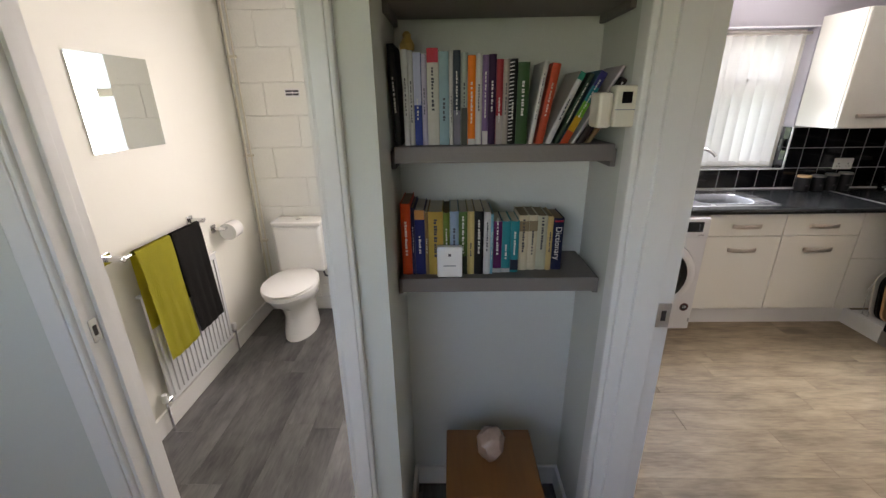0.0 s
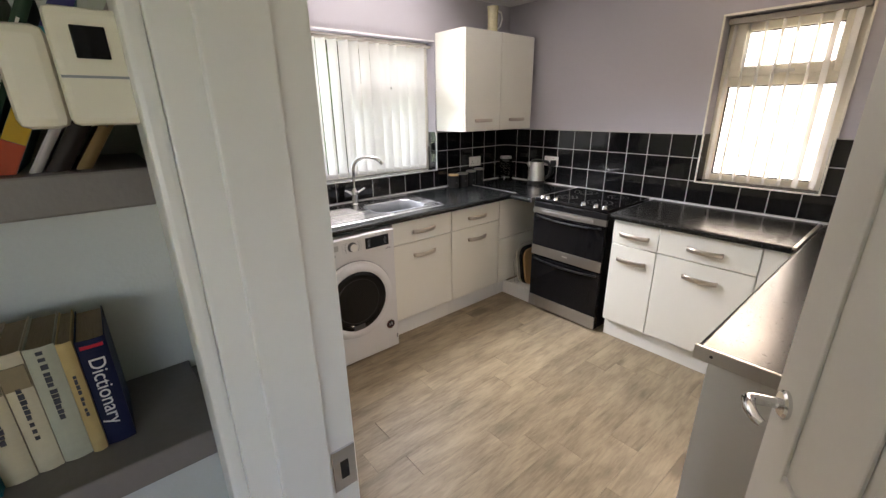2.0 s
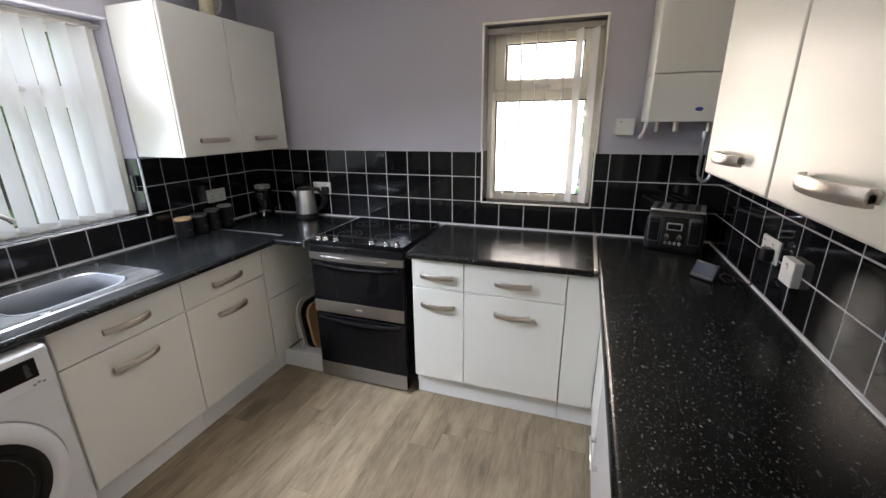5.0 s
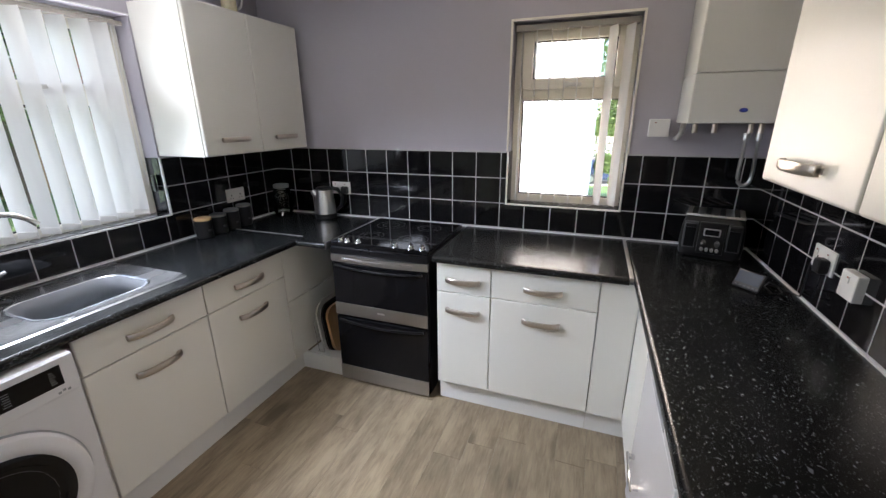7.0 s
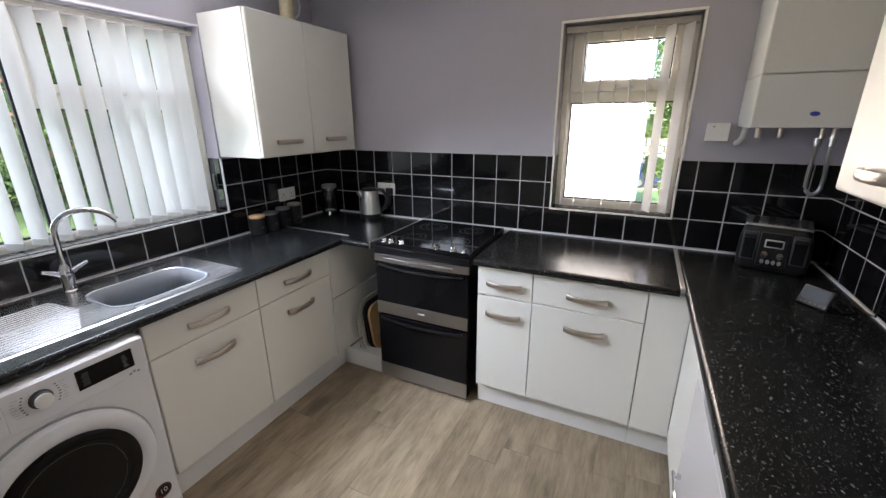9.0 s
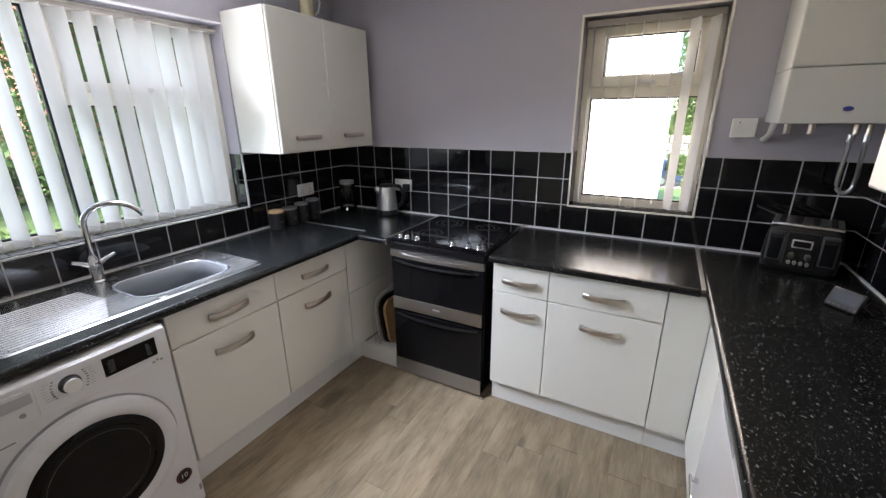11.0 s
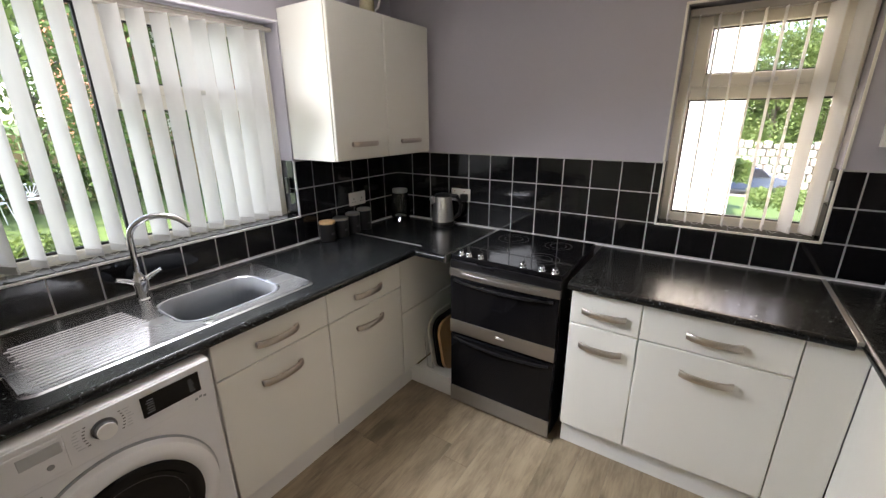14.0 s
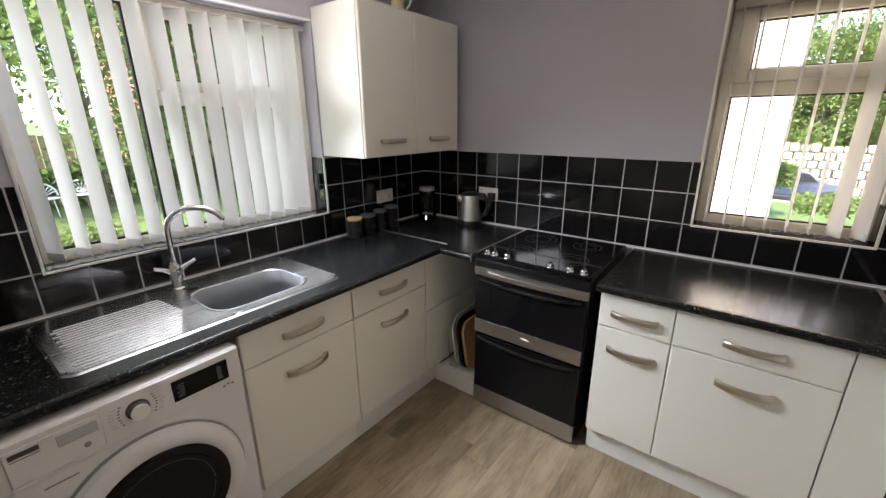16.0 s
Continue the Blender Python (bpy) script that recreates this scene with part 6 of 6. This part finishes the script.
solid("pipe_run", bm, CREAMPLASTIC, "cream painted upright pipes in the washroom corner", "pipe")
bm = tube(bmesh.new(), [(-0.86, 2.925, 0.142), (0.40, 2.925, 0.142)], 0.011, 10)
tube(bm, [(-0.86, 2.932, 0.175), (0.40, 2.932, 0.175)], 0.008, 10)
solid("pipe_run", bm, GLOSSWHITE, "white painted pipes along the skirting", "pipe")

ra = thing("radiator", (-1.43, 1.98, 0.16), "white panel radiator under the towel rail", "radiator")
bm = bmesh.new()
RY0, RY1, RZ0, RZ1 = 1.66, 2.29, 0.15, 0.75
box(bm, -1.452, -1.438, RY0, RY1, RZ0, RZ1, 0.004)
part("panel", bm, WHITEGOODS, ra)
n = 16
for k in range(n):
    y = RY0 + 0.03 + (RY1 - RY0 - 0.06) * k / (n - 1)
    bm = box(bmesh.new(), -1.4385, -1.428, y - 0.012, y + 0.012, RZ0 + 0.03, RZ1 - 0.03, 0.0045)
    part("rib", bm, WHITEGOODS, ra)
part("top_grille", boxes((-1.475, -1.43, RY0, RY1, RZ1, RZ1 + 0.012, 0.003)), WHITEGOODS, ra)
part("bracket", boxes((-1.479, -1.452, RY0 + 0.1, RY0 + 0.13, RZ0 + 0.1, RZ1 - 0.1), (-1.479, -1.452, RY1 - 0.13, RY1 - 0.1, RZ0 + 0.1, RZ1 - 0.1)), WHITEGOODS, ra)
for y, s in ((RY0, -1), (RY1, 1)):
    bm = tube(bmesh.new(), [(-1.444, y, RZ0 + 0.03), (-1.444, y + s * 0.04, RZ0 + 0.03)], 0.012, 10)
    tube(bm, [(-1.444, y + s * 0.04, 0.0), (-1.444, y + s * 0.04, RZ0 + 0.03)], 0.0075, 8)
    part("pipe_tail", bm, CHROME, ra)
    part("valve_cap", lathe(bmesh.new(), [(0.016, 0), (0.017, 0.02), (0.013, 0.045), (0.001, 0.047)], (-1.444, y + s * 0.04, RZ0 + 0.035), 16), WHITEPLASTIC, ra)

tr = thing("towel_rail", (-1.44, 1.86, 0.96), "chrome towel rail with square wall brackets", "towel rail")
part("rail", tube(bmesh.new(), [(-1.40, 1.56, 0.99), (-1.40, 2.20, 0.99)], 0.008, 12), CHROME, tr)
for y in (1.575, 2.18):
    part("bracket", boxes((-1.4795, -1.47, y - 0.025, y + 0.025, 0.965, 1.015, 0.002), (-1.47, -1.392, y - 0.010, y + 0.010, 0.978, 1.002, 0.002)), CHROME, tr)


def towel(name, y0, y1, zb_front, zb_back, mat, label):
    """A towel hung over the rail at x -1.40, z 0.99, with soft folds."""
    bm = bmesh.new()
    line = [(-1.414, zb_back)] + [(-1.414, zb_back + (0.985 - zb_back) * k / 6) for k in range(1, 7)]
    line += [(-1.40 + 0.0135 * math.cos(radians(a)), 0.99 + 0.0135 * math.sin(radians(a))) for a in (150, 110, 70, 30)]
    line += [(-1.386, 0.985 - (0.985 - zb_front) * k / 10) for k in range(1, 11)]
    ny = 14
    rows = []
    for i, (px, pz) in enumerate(line):
        drop = max(0.0, 0.99 - pz)
        row = []
        for j in range(ny + 1):
            u = j / ny
            fold = 0.010 * drop / 0.6 * math.sin(u * 11 + y0 * 7) + 0.004 * noise.noise(Vector((u * 4, pz * 5, y0 * 9)))
            s = 1 if i > 8 else -0.2
            y = y0 + (y1 - y0) * u + 0.05 * drop * (1 if i > 8 else 0.3)
            row.append(bm.verts.new((px + abs(fold) * s + 0.004 * s, y, pz - 0.012 * drop * math.sin(u * 3))))
        rows.append(row)
    for a, b in zip(rows, rows[1:]):
        for j in range(ny):
            bm.faces.new((a[j], a[j + 1], b[j + 1], b[j]))
    bmesh.ops.solidify(bm, geom=bm.faces[:], thickness=-0.006)
    return solid(name, bm, mat, label, "towel")


towel("hand_towel", 1.63, 1.87, 0.41, 0.60, YELLOWTOWEL, "mustard yellow towel hung over the rail")
towel("hand_towel", 1.885, 2.12, 0.42, 0.62, BLACKTOWEL, "black towel hung over the rail")
rh = thing("toilet_roll_holder", (-1.42, 2.40, 0.83), "chrome holder with a white toilet roll", "toilet roll holder")
part("arm", boxes((-1.4795, -1.472, 2.36, 2.41, 0.85, 0.90, 0.002), (-1.472, -1.40, 2.378, 2.392, 0.868, 0.882, 0.002), (-1.408, -1.396, 2.378, 2.50, 0.868, 0.882, 0.002)), CHROME, rh)
bm = bmesh.new()
lathe(bm, [(0.02, -0.05), (0.054, -0.05), (0.055, -0.045), (0.055, 0.045), (0.054, 0.05), (0.02, 0.05)], seg=28, m=pose(-1.402, 2.46, 0.845, 90, 0, 0))
part("roll", bm, PORCELAIN, rh, "white paper roll")
mi = thing("mirror", (-1.478, 1.9, 1.42), "frameless square mirror on the washroom wall", "mirror")
part("glass", boxes((-1.4795, -1.472, 1.675, 2.135, 1.42, 1.825, 0.0015)), MIRROR, mi)
sg = thing("notice", (-1.066, 2.953, 1.652), "small white notice with two lines of print", "notice")
part("sheet", boxes((-1.118, -1.014, 2.9515, 2.9532, 1.652, 1.705)), TRIM, sg)
for z in (1.661, 1.682):
    part("print_bar", boxes((-1.111, -1.065, 2.9508, 2.9518, z, z + 0.014)), INK_D, sg)
    part("print_bar", boxes((-1.061, -1.020, 2.9508, 2.9518, z, z + 0.014)), INK_D, sg)

# ---- outdoors ----
LAWN = material("sunlit_lawn", (0.085, 0.14, 0.03), 0.9, vary=0.4, scale=1.5, fine=40, bump=0.6)
LEAF = see_through("leaf", (0.14, 0.20, 0.055), 0.5, 1.0)
LEAF_D = see_through("dark_leaf", (0.105, 0.17, 0.045), 0.5, 1.0)
BARK = material("bark", (0.10, 0.075, 0.055), 0.9, vary=0.4, scale=10, fine=60, bump=0.8, stretch=(1, 1, 0.2))
RENDER_W = material("white_render", (0.84, 0.83, 0.80), 0.85, vary=0.06, scale=2, fine=60, bump=0.2)
BRICKS = material("red_brickwork", (0.33, 0.13, 0.08), 0.85, vary=0.35, scale=9, fine=60, bump=0.3)
ROOF = material("roof_slate", (0.12, 0.11, 0.11), 0.8, vary=0.3, scale=6, fine=40, bump=0.3)
FENCE = material("weathered_fence", (0.42, 0.29, 0.16), 0.85, vary=0.3, scale=6, fine=70, bump=0.2, stretch=(1, 1, 0.15))
STONE = material("pale_stone", (0.33, 0.30, 0.26), 0.9, vary=0.4, scale=5, fine=40, bump=0.6)
PAVING = material("pale_paving", (0.40, 0.38, 0.35), 0.85, vary=0.25, scale=4, fine=60, bump=0.3)
GZ = -0.25
bm = bmesh.new()
for px, pz in ((-3000, GZ), (9, GZ), (26, -2.2), (3000, -2.2)):
    for py in (-3000, 3000):
        bm.verts.new((px, py, pz))
bm.verts.ensure_lookup_table()
for k in range(0, 6, 2):
    bm.faces.new((bm.verts[k], bm.verts[k + 2], bm.verts[k + 3], bm.verts[k + 1]))
structure("ground", bm, LAWN, "lawn and open ground around the house", "ground")
structure("pavement", boxes((-2, KX1 + 1.6, KY1 + OUT, KY1 + 1.5, GZ - 0.05, GZ + 0.02), (KX1 + OUT, KX1 + 1.6, -3, KY1 + OUT, GZ - 0.05, GZ + 0.02)), PAVING, "pale paving along the house walls", "pavement")


def tree(x, y, height, spread, leaves, mat, low, seed, label, GZ=GZ, size=1.0):
    """Tapered trunk and limbs under a crown of many small leaves gathered in clumps."""
    rnd = random.Random(seed)
    ob = thing("tree", (x, y, GZ), label, "tree")
    bm = bmesh.new()
    tube(bm, [(x, y, GZ), (x + 0.05, y, GZ + height * 0.25), (x + 0.12, y + 0.1, GZ + height * 0.5), (x + 0.1, y + 0.1, GZ + height * 0.8)], [0.22, 0.17, 0.12, 0.04], 9)
    clumps = []
    for k in range(26):
        a = rnd.uniform(0, 2 * math.pi)
        hz = rnd.uniform(low, 0.98)
        r = spread * rnd.uniform(0.35, 1.0) * (1 - 0.6 * max(0, hz - 0.55) / 0.45)
        c = Vector((x + r * math.cos(a), y + r * math.sin(a), GZ + height * hz))
        clumps.append(c)
        if k % 2 == 0:
            s = Vector((x + 0.08, y + 0.05, GZ + height * max(0.18, hz - 0.22)))
            tube(bm, [s, (s + c) / 2 + Vector((0, 0, 0.15)), c], [0.06, 0.035, 0.012], 6)
    part("trunk", bm, BARK, ob)
    verts, faces = [], []
    for k in range(leaves):
        c = clumps[k % len(clumps)]
        p = c + Vector((rnd.gauss(0, 1), rnd.gauss(0, 1), rnd.gauss(0, 0.75))) * spread * 0.2
        s = rnd.uniform(0.04, 0.095) * size
        m = Euler((rnd.uniform(-1.2, 1.2), rnd.uniform(-1.2, 1.2), rnd.uniform(0, 6.28))).to_matrix()
        i = len(verts)
        verts += [tuple(p + m @ Vector(v) * s) for v in ((-1, 0, 0), (0, -0.55, 0.1), (1, 0, 0), (0, 0.55, 0.1))]
        faces.append((i, i + 1, i + 2, i + 3))
    me = bpy.data.meshes.new("crown")
    me.from_pydata(verts, [], faces)
    me.materials.append(mat)
    cr = new("crown", me)
    cr.parent = ob
    cr.location = -Vector((x, y, GZ))
    return ob


tree(3.7, 13.0, 8.5, 3.3, 30000, LEAF_D, 0.20, 1, "broad green garden tree seen through the sink window", size=0.95)
tree(0.7, 13.4, 8.0, 2.9, 18000, LEAF, 0.24, 2, "leafy green tree behind the lawn", size=0.95)
tree(6.6, 13.2, 6.5, 2.0, 11000, LEAF_D, 0.22, 3, "dark green tree before the brick house", size=0.9)
tree(33.5, -1.2, 9.0, 3.0, 18000, LEAF, 0.22, 4, "leafy tree behind the stone wall", -2.2, 1.35)
tree(32.5, -6.0, 9.0, 3.2, 18000, LEAF, 0.2, 5, "large leafy tree by the road", -2.2, 1.35)
tree(37.0, 1.5, 10.0, 3.4, 7000, LEAF_D, 0.2, 6, "tall tree in the distance", -2.2, 2.2)
tree(37.0, -4.0, 11.0, 3.4, 7000, LEAF_D, 0.15, 16, "tall tree in the distance", -2.2, 2.2)


def shrub(name, x0, x1, y0, y1, z1, leaves, mat, seed, label, category):
    rnd = random.Random(seed)
    verts, faces = [], []
    for k in range(leaves):
        u = rnd.random()
        p = Vector((rnd.uniform(x0, x1), rnd.uniform(y0, y1), 0))
        p.z = GZ + (z1 - GZ) * u ** 0.6 * (0.8 + 0.25 * noise.noise(p * 1.7))
        s = rnd.uniform(0.03, 0.07)
        m = Euler((rnd.uniform(-1.2, 1.2), rnd.uniform(-1.2, 1.2), rnd.uniform(0, 6.28))).to_matrix()
        i = len(verts)
        verts += [tuple(p + m @ Vector(v) * s) for v in ((-1, 0, 0), (0, -0.6, 0.1), (1, 0, 0), (0, 0.6, 0.1))]
        faces.append((i, i + 1, i + 2, i + 3))
    me = bpy.data.meshes.new(name)
    me.from_pydata(verts, [], faces)
    me.materials.append(mat)
    return tagged(new(name, me), label, category, kind="stuff")


shrub("hedge", -1.0, 7.0, 13.4, 14.0, 0.85, 9000, LEAF_D, 7, "dark clipped hedge before the fence", "hedge")
shrub("shrub", 1.5, 3.1, 8.6, 9.4, 0.15, 1500, LEAF, 8, "bright bushy plant near the window", "shrub")
shrub("shrub", 15.3, 16.4, 0.45, 0.95, 0.5, 1500, LEAF, 19, "bright bush at the corner of the white house", "shrub")
shrub("shrub", 11.5, 13.0, -1.8, 0.6, 0.12, 2500, LEAF, 9, "low bushes before the road", "shrub")
fe = thing("fence", (3.0, 14.5, GZ), "weathered wooden panel fence behind the garden", "fence")
for k in range(70):
    part("board", boxes((-4.0 + 0.2 * k, -3.82 + 0.2 * k, 14.5, 14.52, GZ, 1.32 + 0.012 * math.sin(k * 1.7))), FENCE, fe)
for k in range(8):
    part("post", boxes((-4.06 + 2.0 * k, -3.96 + 2.0 * k, 14.52, 14.62, GZ, 1.40)), FENCE, fe)


def garden_chair(x, y, rz):
    ob = thing("garden_chair", (0, 0, 0), "white wire garden chair with a fan-shaped back", "chair", "garden chairs")
    bm = bmesh.new()
    tube(bm, arc((0, 0.2, 0.45), 0.26, 0, 180, 16), 0.014, 6)
    part("back_rim", bm, TRIM, ob)
    for a in range(20, 170, 16):
        part("back_wire", tube(bmesh.new(), [(0, 0.2, 0.45), (0.25 * math.cos(radians(a)), 0.2, 0.45 + 0.25 * math.sin(radians(a)))], 0.008, 5), TRIM, ob)
    part("seat", lathe(bmesh.new(), [(0.20, 0), (0.21, 0.006), (0.20, 0.012), (0.001, 0.012)], (0, 0, 0.43), 24), TRIM, ob)
    for sx, sy in ((-1, -1), (1, -1), (-1, 1), (1, 1)):
        part("leg", tube(bmesh.new(), [(sx * 0.15, sy * 0.15, 0.43), (sx * 0.2, sy * 0.2, 0.0)], 0.009, 6), TRIM, ob)
    return put(ob, pose(x, y, GZ, 0, 0, rz))


gc = garden_chair(2.72, 12.1, 12)
copy_thing(gc, pose(3.3, 12.2, GZ, 0, 0, -8))


def house(x0, x1, y0, y1, eaves, ridge, mat, label, windows, along="y"):
    ob = thing("house", ((x0 + x1) / 2, (y0 + y1) / 2, GZ), label, "house")
    part("wall", boxes((x0, x1, y0, y1, GZ, eaves)), mat, ob)
    bm = bmesh.new()
    if along == "y":
        xm = (x0 + x1) / 2
        prof = [(x0 - 0.3, eaves - 0.1), (xm, ridge), (x1 + 0.3, eaves - 0.1)]
        loops(bm, [[(px, yy, pz) for px, pz in prof] for yy in (y0 - 0.2, y1 + 0.2)])
    else:
        ym = (y0 + y1) / 2
        prof = [(y0 - 0.3, eaves - 0.1), (ym, ridge), (y1 + 0.3, eaves - 0.1)]
        loops(bm, [[(xx, py, pz) for py, pz in prof] for xx in (x0 - 0.2, x1 + 0.2)])
    bmesh.ops.holes_fill(bm, edges=[e for e in bm.edges if e.is_boundary])
    part("roof", bm, ROOF, ob)
    for face, a0, a1, z0, z1 in windows:
        w = part("window", boxes((a0, a1, y0 - 0.05, y0 + 0.02, z0, z1)) if face == "y" else boxes((x0 - 0.05, x0 + 0.02, a0, a1, z0, z1)), UPVC, ob)
        part("pane", boxes((a0 + 0.07, a1 - 0.07, y0 - 0.056, y0 - 0.045, z0 + 0.07, z1 - 0.07)) if face == "y" else boxes((x0 - 0.056, x0 - 0.045, a0 + 0.07, a1 - 0.07, z0 + 0.07, z1 - 0.07)), BLACKGLASS, w)
    return ob


house(8.0, 15.0, 1.07, 9.0, 5.2, 7.4, RENDER_W, "white rendered neighbouring house in full sun", [("x", 5.5, 6.6, 0.8, 2.0)], "x")
house(6.2, 14.0, 15.5, 22.0, 5.0, 7.6, BRICKS, "red brick house beyond the garden", [("y", 7.4, 8.6, 0.6, 1.9), ("y", 9.8, 11.0, 0.6, 1.9), ("y", 7.4, 8.6, 3.1, 4.3)], "x")
sw = thing("garden_wall", (29.9, -2.5, -2.2), "pale rubble stone wall by the road", "stone wall")
for k in range(26):
    for r in range(6):
        ya = -8.0 + 0.42 * k + 0.2 * (r % 2)
        part("stone", boxes((29.7, 30.1 + random.uniform(0, 0.06), ya, ya + 0.40 + random.uniform(-0.06, 0.0), -2.2 + 0.42 * r, -1.80 + 0.42 * r + (random.uniform(-0.16, 0.1) if r == 5 else 0.0), 0.06, 1)), STONE, sw)

CARPAINT = material("dark_blue_car_paint", (0.02, 0.03, 0.06), 0.2, vary=0.05, coat=0.6, bump=0.0)
CARX, CARY, CARZ = 27.0, -0.2, -2.2
car = thing("car", (CARX, CARY, CARZ), "dark blue hatchback parked along the road", "car")
bm = bmesh.new()
prof = [(1.95, 0.30), (2.0, 0.72), (1.85, 1.0), (1.35, 1.40), (0.2, 1.46), (-0.35, 1.38), (-1.0, 0.98), (-1.75, 0.82), (-2.0, 0.62), (-2.0, 0.30)]
loops(bm, [[(CARX + sx * (1.0 if z < 1.0 else 0.82), CARY + u, CARZ + z) for u, z in prof] for sx in (-0.85, 0.85)])
bmesh.ops.holes_fill(bm, edges=[e for e in bm.edges if e.is_boundary])
bmesh.ops.bevel(bm, geom=bm.edges[:], offset=0.05, segments=2, affect="EDGES")
part("body", bm, CARPAINT, car)
for u0, u1 in ((0.35, 1.25), (-0.55, 0.25)):
    bm = bmesh.new()
    lo, hi = [(u0 - 0.25 * (u0 < 0), 0.98), (u1, 0.98)], [(u0 + 0.12, 1.34), (u1 - 0.1 * (u1 > 1), 1.34)]
    loops(bm, [[(CARX - 0.80 - dx, CARY + lo[0][0], CARZ + lo[0][1]), (CARX - 0.80 - dx, CARY + lo[1][0], CARZ + lo[1][1]), (CARX - 0.70 - dx, CARY + hi[1][0], CARZ + hi[1][1]), (CARX - 0.70 - dx, CARY + hi[0][0], CARZ + hi[0][1])] for dx in (0.0, 0.06)])
    bmesh.ops.holes_fill(bm, edges=[e for e in bm.edges if e.is_boundary])
    part("side_window", bm, BLACKGLASS, car)
for u in (-1.3, 1.3):
    for sx in (-0.78, 0.78):
        m = pose(CARX + sx, CARY + u, CARZ + 0.32, 0, 90, 0)
        w = part("wheel", lathe(bmesh.new(), [(0.2, -0.1), (0.31, -0.09), (0.32, 0.0), (0.31, 0.09), (0.2, 0.1)], seg=20, m=m), GASKET, car)
        part("rim", lathe(bmesh.new(), [(0.19, -0.105), (0.18, 0.0), (0.19, 0.105)], seg=16, m=m), STEEL, w)
structure("road", boxes((24.8, 29.6, -60, 60, -2.3, -2.185)), PAVING, "pale sunlit road beyond the garden", "road")

# ---- floor planks ----


def planks(parent, x0, x1, y0, y1, along, width, length, mat, seed):
    rnd = random.Random(seed)
    cache = {}
    u0, u1, v0, v1 = (x0, x1, y0, y1) if along == "x" else (y0, y1, x0, x1)
    v = v0
    row = 0
    while v < v1 - 0.01:
        b = min(v + width, v1)
        u = u0 - rnd.uniform(0.1, length * 0.9)
        while u < u1 - 0.01:
            a, c = max(u, u0), min(u + length, u1)
            if c - a > 0.01:
                key = (round(c - a, 2), round(b - v, 3))
                if key not in cache:
                    du, dv = c - a - 0.0008, b - v - 0.0008
                    bm = box(bmesh.new(), 0, du if along == "x" else dv, 0, dv if along == "x" else du, -0.004, 0.0)
                    bmesh.ops.bevel(bm, geom=[e for e in bm.edges if all(abs(w.co.z) < 1e-6 for w in e.verts)], offset=0.0004, segments=1, affect="EDGES")
                    cache[key] = finish("plank", bm, mat)
                ob = new("plank", cache[key])
                ob.parent = parent
                ob.matrix_basis = pose(a, v, 0) if along == "x" else pose(v, a, 0)
            u += length
        v = b
        row += 1


planks(FLOOR_K, 0.48, KX1, KY0, KY1, "x", 0.142, 0.92, FLOORVINYL, 11)
planks(FLOOR_K, -1.61, 0.48, -1.5, 0.98, "x", 0.142, 0.92, FLOORVINYL, 12)
planks(FLOOR_B, -1.48, 0.48, 0.98, 2.96, "y", 0.152, 0.92, BATHVINYL, 13)

# ---- wall tiles ----
tile_wall(bpy.data.objects["grout_north"], (KX0, KY1 - 0.0035, 0), 0, KX1 - KX0, (KX1 - KX0) % 0.1537, (W1[0] - KX0 - 0.006, W1[1] - KX0 + 0.006, W1[2]), 0.1537)
tile_wall(bpy.data.objects["grout_east"], (KX1 - 0.0035, KY1, 0), -90, KY1 - KY0, 0.0, (KY1 - W2[1] - 0.006, KY1 - W2[0] + 0.006, W2[2]))
tile_wall(bpy.data.objects["grout_south"], (KX1, KY0 + 0.0035, 0), 180, KX1 - 1.58, 0.0)
# reveals: sills and lower sides
north, east = bpy.data.objects["grout_north"], bpy.data.objects["grout_east"]


def sill_tile(parent, m, w, h):
    key = (round(w, 3), round(h, 3))
    if key not in TILE_CACHE:
        TILE_CACHE[key] = tile_mesh(*key)
    ob = new("tile", TILE_CACHE[key])
    ob.parent = parent
    ob.matrix_basis = m


for k in range(8):
    a = W1[0] + 0.004 + k * TP
    w = min(TP - TG, W1[1] - 0.004 - a)
    if w > 0.01:
        sill_tile(north, pose(a, KY1 - 0.001, W1[2] + 0.001, -90, 0, 0) @ Matrix.Diagonal((1, 1, 1, 1)), w, REVEAL)
for k in range(5):
    a = W2[1] - 0.004 - k * TP
    w = min(TP - TG, a - W2[0] - 0.004)
    if w > 0.01:
        sill_tile(east, pose(KX1 - 0.001, a, W2[2] + 0.001, 0, 0, -90) @ pose(0, 0, 0, -90, 0, 0), w, REVEAL)
for z in (W1[2] + 0.008, W1[2] + 0.163):
    h = min(TP - TG, GT - z)
    sill_tile(north, pose(W1[1] - 0.001, KY1 + 0.098, z, 0, 0, -90), 0.096, h)
    sill_tile(north, pose(W1[0] + 0.001, KY1 + 0.002, z, 0, 0, 90), 0.096, h)
    sill_tile(east, pose(KX1 + 0.002, W2[0] + 0.001, z, 0, 0, 180) @ pose(-0.096, 0, 0), 0.096, h)
    sill_tile(east, pose(KX1 + 0.002, W2[1] - 0.001, z, 0, 0, 0), 0.096, h)
